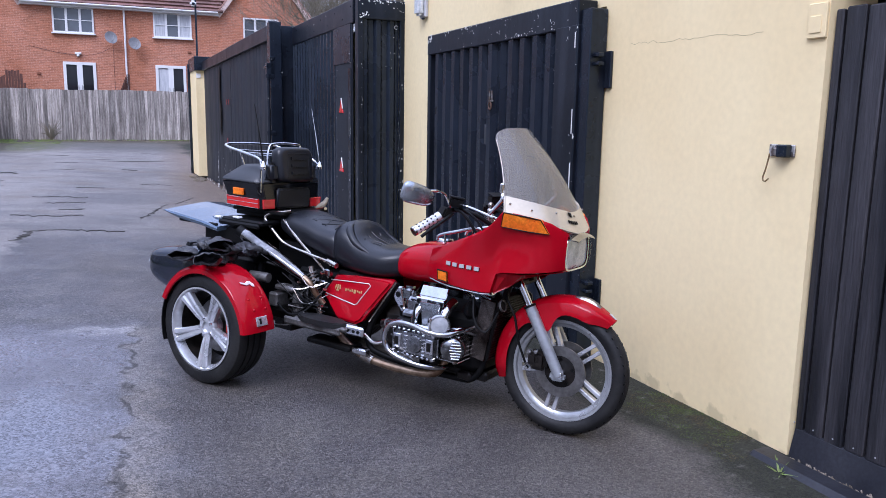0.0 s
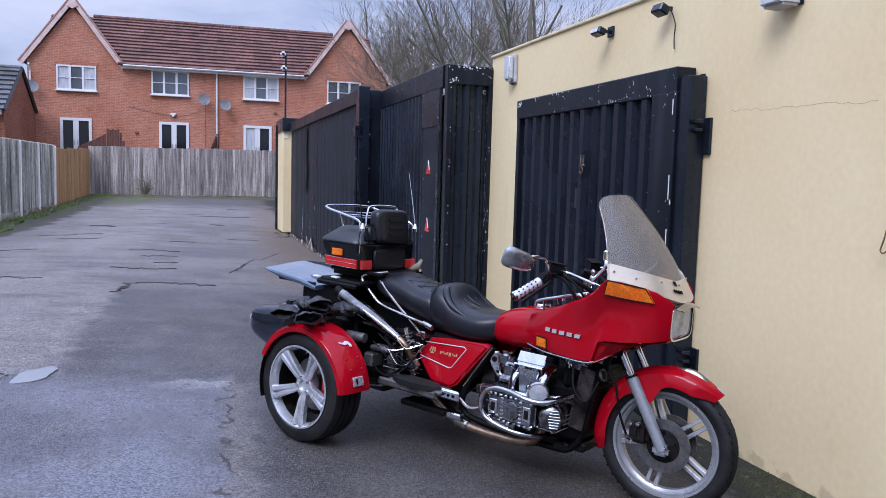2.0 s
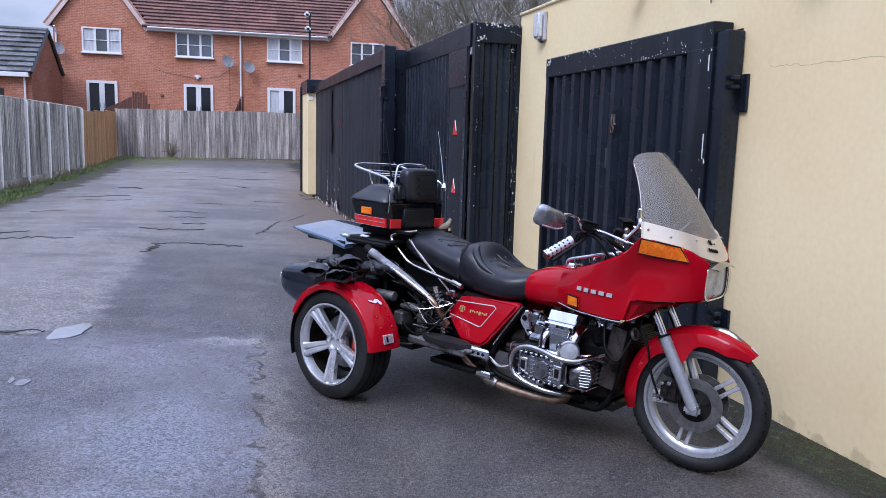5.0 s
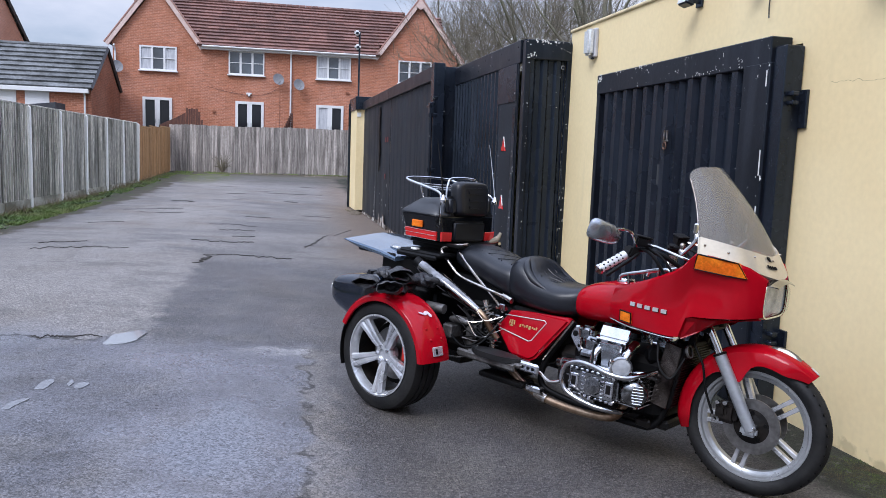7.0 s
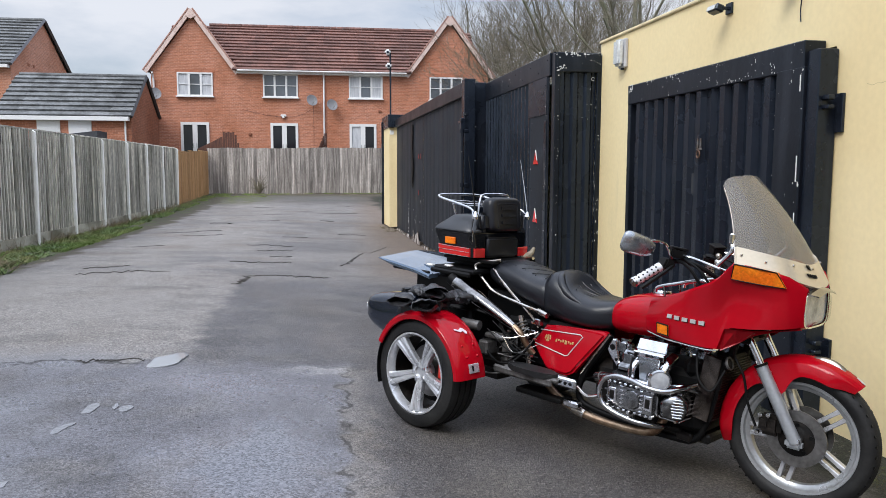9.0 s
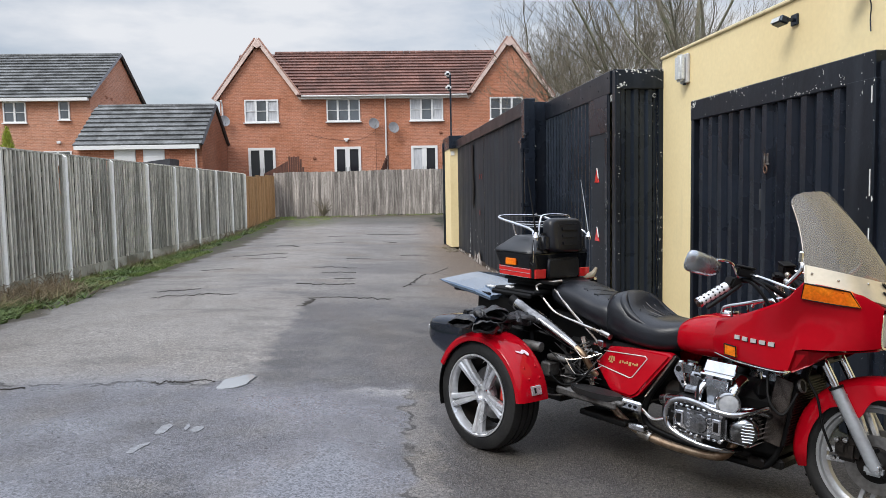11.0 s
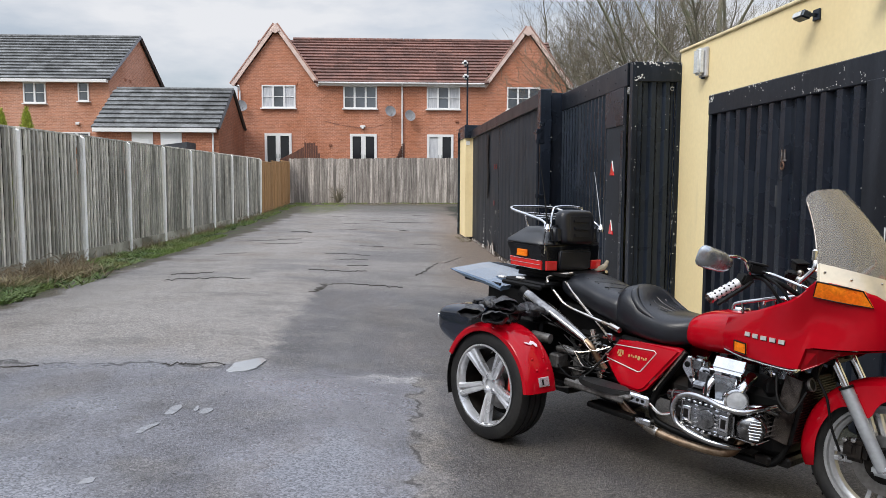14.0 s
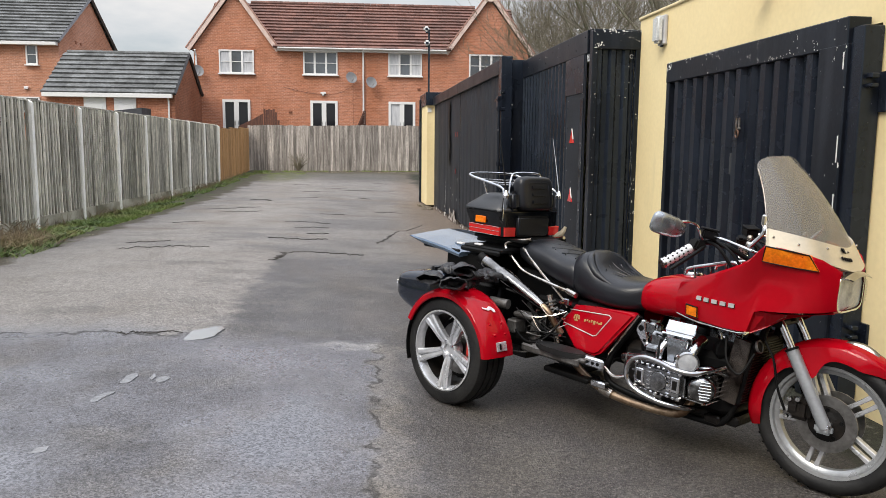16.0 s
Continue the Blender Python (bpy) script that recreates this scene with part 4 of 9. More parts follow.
def build_near_gate():
    g = thing("wooden_gate", "black-stained boarded gate beside the yellow wall", "gate", WALL)
    rng = random.Random(31)
    edges = [2.604, 2.552] + [2.445 - 0.1065 * i for i in range(42)]
    for y1, y0 in zip(edges, edges[1:]):
        part("board", boxes(((0.040 + rng.uniform(-0.002, 0.002), (y0 + y1) / 2, 0.985 + rng.uniform(-0.006, 0.006)), (0.030, y1 - y0 - 0.012, 1.97)), bevel=0.006), WOOD_BLACK, g)
    part("backing", boxes(((0.066, 0.33, 0.985), (0.014, 4.5, 1.95))), WOOD_BLACK, g)
    bm = bmesh.new()
    prism(bm, [(0.050, 0.012), (0.020, 0.002), (-0.012, -0.150), (0.05, -0.160)], 4.5, pose(0, 0.345, 0, 0, 0, 0), 0.004)
    part("kickboard", bm, BITUMEN, g, "sloping bitumen-coated kickboard")
    bm = bmesh.new()
    for i in range(34):
        lathe(bm, [(0.004, 0), (0.004, 0.002), (0.002, 0.004)], 6, pose(0.024, edges[i + 1] + 0.05, 0.03, 0, -90, 0))
    tagged(part("nail_heads", bm, GREY_PLASTIC, g, "bare nail heads"), kind="stuff")
    tagged(part("threshold", boxes(((-0.115, 0.40, -0.150), (0.16, 4.6, 0.085)), bevel=0.034), BITUMEN, m=WALL), "dark bitumen-coated threshold strip along the gate", "threshold", kind="structure")
    bm = bmesh.new()
    for i in range(150):
        y, r = rng.uniform(1.2, 2.58), rng.uniform(0.003, 0.011)
        bmesh.ops.create_icosphere(bm, subdivisions=1, radius=r, matrix=pose(-0.026 + rng.gauss(0, 0.008), y, -0.134 + 0.3 * r, rng.uniform(0, 90), rng.uniform(0, 90)) @ Matrix.Diagonal((1, 1.5, 0.6, 1)))
    tagged(part("grit", bm, RUBBLE, m=WALL), "line of grit and dead leaves along the gate's foot", "rubble", kind="stuff")
    # reveal and a small cream cap on the wall's end
    c = thing("wall_cap", "small cream-painted box on the end of the wall", "box", WALL)
    part("body", boxes(((-0.008, 2.662, 1.922), (0.018, 0.098, 0.155)), bevel=0.004), RENDER, c)
    part("face", boxes(((-0.019, 2.665, 1.905), (0.006, 0.060, 0.075)), bevel=0.002), RENDER, c)
    b = thing("gate_bolt", "black gate bolt with a hanging wire hook on the wall", "bolt", WALL)
    part("plate", boxes(((-0.006, 2.797, 1.335), (0.012, 0.150, 0.058)), bevel=0.003), material("galvanised_plate", (0.46, 0.45, 0.43), 0.5, 0.4, second=(0.10, 0.08, 0.07), scale=26, spread=(0.46, 0.54), fine_amount=0.2), b, "worn galvanised back plate")
    part("keep", boxes(((-0.032, 2.765, 1.335), (0.045, 0.060, 0.060)), bevel=0.006), STEEL_BLACK, b)
    part("bolt_end", boxes(((-0.035, 2.80, 1.33), (0.035, 0.02, 0.04)), bevel=0.006), DULL_STEEL, b)
    bm = bmesh.new()
    tube(bm, [(-0.05, 2.83, 1.32), (-0.05, 2.845, 1.25), (-0.05, 2.86, 1.20), (-0.05, 2.845, 1.185), (-0.05, 2.825, 1.20)], 0.004, 6, curve=4)
    part("hook", bm, material("brown_wire", (0.25, 0.17, 0.08), 0.5, 0.6), b)


build_near_gate()


def build_unseen_walls():
    """Plain walls added unseen behind the camera, to darken reflections and block low sky."""
    bm = boxes(((-2.0, -12.2, 2.3), (22.0, 0.3, 5.0)))
    tagged(part("wall_south", bm, BRICK_DARK), "plain brown brick wall added unseen behind the camera", "wall", kind="structure")
    bm = boxes(((-5.75, -4.0, 1.0), (0.12, 16.2, 2.3)))
    tagged(part("wall_west", bm, WOOD_GREY), "plain weathered wall added unseen beside the camera", "wall", kind="structure")


build_unseen_walls()


def build_wall_fittings():
    l = thing("bulkhead_lamp", "unlit bulkhead lamp with a frosted glass cover on the wall", "lamp", WALL)
    part("back_plate", boxes(((-0.02, 7.30, 2.600), (0.04, 0.15, 0.28)), bevel=0.01), GREY_PALE, l)
    bm = bmesh.new()
    box(bm, (-0.070, 7.30, 2.605), (0.07, 0.13, 0.255), 0.022, seg=3)
    part("cover", bm, LAMP_GLASS, l, smooth=True)
    part("gland", boxes(((-0.03, 7.29, 2.452), (0.03, 0.03, 0.02)), bevel=0.005), STEEL_BLACK, l)
    f = thing("flood_lamp", "small black floodlight high on the yellow wall", "lamp", WALL)
    part("bracket", boxes(((-0.05, 5.45, 2.65), (0.10, 0.025, 0.025)), ((-0.01, 5.45, 2.65), (0.02, 0.08, 0.08)), bevel=0.004), STEEL_BLACK, f)
    bm = bmesh.new()
    box(bm, (0, 0, 0), (0.07, 0.13, 0.055), 0.01, pose(-0.12, 5.45, 2.64, 0, 20, 0))
    head = part("head", bm, STEEL_BLACK, f)
    bm = bmesh.new()
    box(bm, (-0.048, 0, -0.01), (0.006, 0.105, 0.035), 0.002, pose(-0.112, 5.45, 2.64, 0, 20, 0))
    part("lens", bm, LAMP_GLASS, head)
    f2 = thing("flood_lamp", "black floodlight with a hanging cable high on the wall", "lamp", WALL)
    bm = bmesh.new()
    box(bm, (0, 0, 0), (0.08, 0.115, 0.065), 0.01, pose(-0.09, 4.68, 2.655, 0, 25, 0))
    part("head", bm, STEEL_BLACK, f2)
    part("bracket", boxes(((-0.035, 4.68, 2.67), (0.07, 0.025, 0.03)), bevel=0.004), STEEL_BLACK, f2)
    bm = bmesh.new()
    tube(bm, [(-0.05, 4.62, 2.65), (-0.025, 4.60, 2.56), (-0.02, 4.61, 2.47), (-0.022, 4.60, 2.39)], 0.004, 6, curve=4)
    part("cable", bm, STEEL_BLACK, f2)
    j = thing("security_light", "pale grey security light box high on the yellow wall", "lamp", WALL)
    bm = bmesh.new()
    box(bm, (-0.075, 3.58, 2.51), (0.13, 0.17, 0.12), 0.015, seg=2)
    part("housing", bm, GREY_PALE, j, smooth=True)
    part("cover", boxes(((-0.148, 3.58, 2.51), (0.016, 0.14, 0.09)), bevel=0.004), LAMP_GLASS, j)
    part("mount", boxes(((-0.005, 3.54, 2.50), (0.012, 0.10, 0.08)), bevel=0.003), STEEL_BLACK, j)
    # camera pole beyond the far gates
    p = thing("camera_pole", "slim pole with two small security cameras", "pole")
    bm = bmesh.new()
    tube(bm, [(1.05, 20.6, 0.0), (1.05, 20.6, 4.66)], 0.025, 8)
    part("pole", bm, STEEL_BLACK, p)
    for z, dx in ((4.62, -0.08), (4.26, -0.06)):
        bm = bmesh.new()
        box(bm, (1.05 + dx, 20.48, z), (0.15, 0.22, 0.13), 0.04, seg=2)
        c = part("camera_body", bm, UPVC, p, "white camera body", smooth=True)
        part("lens", boxes(((1.05 + dx, 20.365, z - 0.02), (0.070, 0.02, 0.06)), bevel=0.01), STEEL_BLACK, c)
        part("arm", boxes(((1.05 + dx / 2, 20.58, z - 0.07), (0.10, 0.03, 0.03)), bevel=0.005), STEEL_BLACK, p)


build_wall_fittings()


# ---------------------------------------------------------------- fences
POSTS_Y = [4.63 + 1.91 * i for i in range(12)]
FENCE_X = -5.65


def post_mesh():
    bm = bmesh.new()
    box(bm, (0.008, 0, 0.95), (0.095, 0.078, 2.3), 0.008)
    for v in bm.verts:
        if v.co.z > 2.0:
            v.co.z -= 0.05 * (v.co.x > 0.02) + 0.02
    return finish("fence_post", bm, CONCRETE)


def pale_mesh(w, h, t, mat):
    """A feather-edged board, thin on one edge."""
    bm = bmesh.new()
    lo, hi = min(0.007, t * 0.4), t
    ring = [(0.0, -w / 2), (0.0, w / 2), (lo, w / 2), (hi, -w / 2)]
    loft(bm, [[Vector((x, y, z)) for x, y in ring] for z in (0, h)])
    bmesh.ops.bevel(bm, geom=[e for e in bm.edges], offset=0.002, segments=1, affect="EDGES", clamp_overlap=True)
    return finish("pale", bm, mat)


PM, PALE, PALE_NEW = post_mesh(), pale_mesh(0.094, 1.82, 0.032, WOOD_GREY), pale_mesh(0.125, 1.75, 0.02, WOOD_ORANGE)
PALE_FAR = pale_mesh(0.111, 1.86, 0.026, WOOD_END)


def fence_panel(parent, m, pale, mat, n, span, z_rails, top, label):
    """Rails with their pales, under the fence that they belong to."""
    pan = part("fence_panel", boxes(((0.0, 0, top), (0.05, span + 0.01, 0.03)), bevel=0.004), mat, parent, label, m=m)
    for z in z_rails:
        part("rail", boxes(((-0.03, 0, z), (0.04, span, 0.07))), mat, pan)
    # a dark board added behind the pales, for the shade in their gaps
    part("backing_board", boxes(((-0.055, 0, top / 2), (0.012, span, top))), WOOD_SHADE, pan, "added dark board standing for the shade between the pales")
    rng = random.Random(int(m.translation.y * 100))
    for k in range(n):
        b = new("pale", pale)
        b.parent = pan
        b.matrix_basis = pose(0.005, -span / 2 + 0.05 + (span - 0.1) * k / (n - 1), rng.uniform(-0.012, 0.004), rng.uniform(-0.4, 0.4), 0, rng.uniform(-1.2, 1.2))


def build_fences():
    rng = random.Random(3)
    lane = thing("lane_fence", "weathered grey timber fence panels between slotted concrete posts", "fence")
    for i, y in enumerate(POSTS_Y):
        p = new("concrete_post", PM)
        p.parent = lane
        p.matrix_basis = pose(FENCE_X + rng.uniform(-0.01, 0.01), y, 0.06 + 0.006 * i, rng.uniform(-0.5, 0.5), rng.uniform(-0.6, 0.6), 0)
        if i < len(POSTS_Y) - 1:
            fence_panel(lane, pose(FENCE_X, y + 0.955, 0.30 + 0.006 * i), PALE, WOOD_GREY, 16, 1.83, (0.4, 1.5), 1.825, "weathered grey timber panel")
            part("gravel_board", boxes(((FENCE_X, y + 0.955, 0.155 + 0.006 * i), (0.05, 1.838, 0.30)), bevel=0.006), STAINED, lane, "stained concrete gravel board")
    # newer orange stretch
    newer = thing("orange_fence", "newer orange-brown timber fence beside the grey panels", "fence")
    for i in range(3):
        fence_panel(newer, pose(FENCE_X + 0.03, POSTS_Y[-1] + 0.99 + 1.89 * i, 0.34 + 0.06 * i), PALE_NEW, WOOD_ORANGE, 17, 1.87, (0.3, 1.5), 1.765, "")
    # fence across the end
    f = thing("end_fence", "weathered grey close-boarded timber fence across the end of the lane", "fence", pose(FENCE_X, 31.45, 0.50))
    n = 100
    for k in range(n):
        b = new("pale", PALE_FAR)
        b.parent = f
        x = 0.05 + 0.115 * k
        b.matrix_basis = pose(x, -0.02 - 0.03 * math.sin(x * 0.6), 0.0 + 0.012 * x + 0.012 * math.sin(x * 1.7) + rng.uniform(-0.012, 0.012), 0, rng.uniform(-0.5, 0.5), -90 + rng.uniform(-1.5, 1.5))
    # the same added dark sheet, for the shade between these pales
    part("backing_board", boxes(((5.75, 0.075, 0.95), (11.5, 0.012, 1.80))), WOOD_SHADE, f, "added dark board standing for the shade between the pales")
    part("rail", boxes(((5.7, 0.03, 0.4), (11.5, 0.04, 0.08)), ((5.7, 0.03, 1.5), (11.5, 0.04, 0.08))), WOOD_END, f)


build_fences()
# ---------------------------------------------------------------- houses
def window_part(house, x, y, z, w, h, lights=2, panes=(2, 2), curtain=False, sill=True, name="window"):
    """A white plastic window facing -y: frame, glazing bars, panes and a sill."""
    bm = bmesh.new()
    f = 0.13 if name == "french_door" else 0.07
    for at, size in (((x, y, z + f / 2), (w, 0.09, f)), ((x, y, z + h - f / 2), (w, 0.09, f)), ((x - w / 2 + f / 2, y, z + h / 2), (f, 0.09, h - 2 * f)), ((x + w / 2 - f / 2, y, z + h / 2), (f, 0.09, h - 2 * f))):
        box(bm, at, size)
    win = part(name, bm, UPVC, house, "white plastic frame")
    lw = w / lights
    for i in range(1, lights):
        part("mullion", boxes(((x - w / 2 + w * i / lights, y + 0.002, z + h / 2), (0.24 if name == "french_door" else 0.10, 0.085, h - 2 * f))), UPVC, win)
    for i in range(lights):
        for j in range(1, panes[1]):
            part("glazing_bar", boxes(((x - w / 2 + lw * (i + 0.5), y + 0.004, z + h * j / panes[1]), (lw - 0.1, 0.058, 0.03))), UPVC, win)
    for i in range(lights):
        part("pane", boxes(((x - w / 2 + lw * (i + 0.5), y + 0.02, z + h / 2), (lw - 0.05, 0.02, h - f))), CURTAIN if curtain and i != 1 else (PANE_DARK if name == "french_door" else PANE), win)
    if sill:
        part("sill", boxes(((x, y - 0.05, z - 0.03), (w + 0.12, 0.16, 0.06)), bevel=0.008), UPVC, win)
    return win


def slope_tiles(bm, p0, p1, up, rows, thick=0.085):
    """Overlapping courses of roof tiles from the eaves edge p0-p1 up the vector up."""
    p0, p1, up = Vector(p0), Vector(p1), Vector(up)
    along = (p1 - p0)
    nrm = along.cross(up).normalized()
    if nrm.z < 0:
        nrm.negate()
    n = max(1, int(along.length / 0.9))
    for r in range(rows):
        for k in range(n):
            a, b = p0 + along * (k / n) + up * (r / rows), p0 + along * ((k + 1) / n) + up * (r / rows)
            over = (1.12 if r < rows - 1 else 1.0) / rows
            c, d = b + up * over, a + up * over
            lift = nrm * (thick * (1 + 0.12 * noise.noise((k * 1.7, r * 2.3, p0.x))))
            q = [a + lift, b + lift, c, d]
            v = [bm.verts.new(p) for p in q] + [bm.verts.new(p) for p in (a - nrm * 0.02, b - nrm * 0.02)]
            bm.faces.new(v[:4])
            bm.faces.new((v[0], v[4], v[5], v[1]))
    return bm


def satellite_dish(house, x, y, z, turn=20):
    m = pose(x, y - 0.35, z, 75, 0, turn) @ Matrix.Scale(0.86, 4)
    bm = bmesh.new()
    lathe(bm, [(0.0, 0.0), (0.12, 0.008), (0.24, 0.035), (0.34, 0.075), (0.345, 0.07), (0.24, 0.02), (0.0, -0.015)], 24, m, caps=False)
    d = part("satellite_dish", bm, DISH_GREY, house, "grey satellite dish", smooth=True)
    bm = bmesh.new()
    tube(bm, [m @ Vector((0, -0.25, 0.0)), m @ Vector((0, -0.2, 0.35)), m @ Vector((0, 0, 0.42))], 0.015, 6)
    tube(bm, [m @ Vector((0, 0, -0.02)), (x + 0.05, y - 0.15, z - 0.1), (x + 0.05, y + 0.05, z - 0.1)], 0.02, 6)
    part("arm", bm, GREY_PLASTIC, d)


def build_terrace():
    h = thing("terraced_house", "red brick terrace with brown tiled roof and two gables", "house")
    y, base, eave = 40.0, 1.6, 6.55
    L, R = -9.75, 7.45
    bm = bmesh.new()
    box(bm, ((L + R) / 2, y + 4.0, (base + eave) / 2), (R - L, 8.0, eave - base))
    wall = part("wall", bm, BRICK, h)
    for a, b, ap in ((-9.75, -5.75, -7.72), (3.35, 7.45, 5.38)):
        bm = bmesh.new()
        prism(bm, [(a, eave), (b, eave), (ap, 9.22)], 0.30, Matrix.Translation((0, y + 0.15, 0)))
        part("gable", bm, BRICK, wall)
        # gable roofs run back into the main roof
        bm = bmesh.new()
        for e, s in ((a - 0.24, 1), (b + 0.24, -1)):
            q0, q1 = (e, y - 0.13, eave - 0.12), (e, y + 4.2, eave - 0.12)
            slope_tiles(bm, q0, q1, Vector((ap - e, 0, 9.48 - eave + 0.12)), 12)
        roof = tagged(part("gable_roof", bm, TILE_BROWN, h), kind="stuff")
        bm = bmesh.new()
        prism(bm, [(ap - 0.24, 9.16), (ap, 9.02), (ap + 0.24, 9.16), (ap, 9.56)], 0.09, Matrix.Translation((0, y - 0.195, 0)), 0.008)
        part("apex_board", bm, PINK_TRIM, roof)
        for e in (a - 0.26, b + 0.26):
            bm = bmesh.new()
            d = Vector((ap - e, 0, 9.50 - eave + 0.14))
            n = Vector((-d.z, 0, d.x)).normalized()
            if n.z < 0:
                n.negate()
            p = Vector((e, 0, eave - 0.16))
            prism(bm, [(v.x, v.z) for v in (p - n * 0.12, p + d - n * 0.12, p + d + n * 0.08, p + n * 0.08)], 0.10, Matrix.Translation((0, y - 0.15, 0)), 0.01)
            part("bargeboard", bm, PINK_TRIM, roof, "pinkish-white bargeboard")
            bm = bmesh.new()
            prism(bm, [(v.x, v.z) for v in (p + n * 0.08, p + d + n * 0.08, p + d + n * 0.15, p + n * 0.15)], 0.30, Matrix.Translation((0, y - 0.07, 0)), 0.01)
            part("verge_tile", bm, VERGE, roof, "reddish verge tiles")
    bm = bmesh.new()
    slope_tiles(bm, (-5.74, y - 0.35, eave - 0.02), (3.34, y - 0.35, eave - 0.02), Vector((0, 3.6, 2.80)), 14)
    slope_tiles(bm, (-9.3, y + 0.45, eave + 0.60), (-5.45, y + 0.45, eave + 0.60), Vector((0, 2.8, 2.18)), 11)
    slope_tiles(bm, (3.05, y + 0.45, eave + 0.60), (7.0, y + 0.45, eave + 0.60), Vector((0, 2.8, 2.18)), 11)
    slope_tiles(bm, (-7.6, y + 8.3, eave - 0.02), (5.3, y + 8.3, eave - 0.02), Vector((0, -4.95, 2.80)), 10)
    roof = tagged(part("roof", bm, TILE_BROWN, h), kind="stuff")
    bm = bmesh.new()
    for k in range(36):
        x = -7.2 + 12.0 * k / 35
        tube(bm, [(x - 0.165, y + 3.25, 9.36), (x + 0.17, y + 3.25, 9.37)], 0.11, 8)
    part("ridge_tiles", bm, TILE_BROWN, roof)
    part("soffit", boxes(((-1.2, y - 0.12, eave - 0.10), (8.7, 0.28, 0.11)), bevel=0.01), UPVC, h)
    bm = bmesh.new()
    tube(bm, [(-5.5, y - 0.36, eave - 0.02), (3.1, y - 0.36, eave - 0.02)], 0.05, 8)
    part("gutter", bm, UPVC, h)
    for x, top in ((-1.18, 6.5), (-9.62, 6.35)):
        bm = bmesh.new()
        tube(bm, [(x, y - 0.34, top), (x, y - 0.1, top - 0.25), (x, y - 0.08, top - 0.4), (x, y - 0.08, base)], 0.045, 8)
        part("downpipe", bm, UPVC, h)
    for i, x in enumerate((-7.62, -3.38, 0.98, 5.2)):
        win = window_part(h, x, y - 0.02, 5.24, 1.75, 1.18, 3 if i in (0, 1, 2) else 3, (1, 2), curtain=i in (0, 2))
        part("lintel", boxes(((x, y - 0.012, 6.50), (1.95, 0.03, 0.16))), brick_material("soldier_course", 0.88), win)
    for x in (-7.68, -3.22, 0.82, 5.1):
        d = window_part(h, x, y - 0.02, base + 0.15, 1.40, 2.18, 2, (1, 1), curtain=x > 0, sill=False, name="french_door")
        for dx in (-0.08, 0.08):
            part("handle", boxes(((x + dx, y - 0.09, 2.75), (0.03, 0.04, 0.22)), bevel=0.006), GREY_PLASTIC, d)
    satellite_dish(h, -1.80, y, 5.08, 25)
    satellite_dish(h, -0.78, y, 4.86, 25)
    satellite_dish(h, -9.5, y, 5.3, 30)
    for x, z in ((-4.95, 3.35), (1.7, 4.62)):
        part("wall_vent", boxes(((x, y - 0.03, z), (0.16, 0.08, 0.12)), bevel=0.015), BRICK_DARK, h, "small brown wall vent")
    for x, z in ((-3.25, 4.32),):
        part("wall_light", boxes(((x, y - 0.06, z), (0.28, 0.14, 0.10)), ((x, y - 0.1, z - 0.09), (0.12, 0.12, 0.10)), bevel=0.02), UPVC, h)
    bm = bmesh.new()
    tube(bm, [(-5.3, y - 0.02, 4.6), (-4.2, y - 0.03, 4.35), (-3.2, y - 0.03, 4.25), (-2.4, y - 0.03, 4.35), (-1.75, y - 0.03, 4.7)], 0.006, 5, curve=5)
    tube(bm, [(-1.72, y - 0.03, 5.0), (-1.72, y - 0.03, 2.5)], 0.006, 5)
    part("cable", bm, STEEL_BLACK, h)
    # garden fences that run up to the house
    brown = material("dark_brown_board", (0.13, 0.055, 0.036), 0.8, second=(0.07, 0.034, 0.026), scale=5, fine_amount=0.2, stretch=(4, 4, 0.4))
    s = thing("garden_fence", "dark brown garden fence with a sloping panel against the house", "fence", pose(-5.42, 39.2, 1.7))
    bm = bmesh.new()
    prism(bm, [(-2.05, 0.0), (-0.80, 0.0), (-0.80, 1.50), (-1.30, 1.22), (-2.05, 0.86)], 0.03, None, 0.006)
    part("sloping_panel", bm, brown, s)
    for k in range(7):
        hgt = 1.72 - 0.03 * (k % 2) - (0.55 if k == 6 else 0.12 * (k == 5))
        part("board", boxes(((-0.73 + 0.115 * k, 0, hgt / 2), (0.105, 0.022, hgt)), bevel=0.004), brown, s)
    s = thing("garden_fence", "reddish-brown garden fence run against the house wall", "fence", pose(-1.15, 39.2, 1.7))
    for k in range(6):
        hgt = 1.70 - 0.13 * (5 - k)
        part("board", boxes(((-0.02 - 0.05 * (5 - k), -0.4 + 0.11 * k, hgt / 2), (0.05, 0.10, hgt)), bevel=0.004), brown, s)
    part("post", boxes(((0.06, 0.2, 0.86), (0.09, 0.09, 1.72)), bevel=0.006), brown, s)


build_terrace()


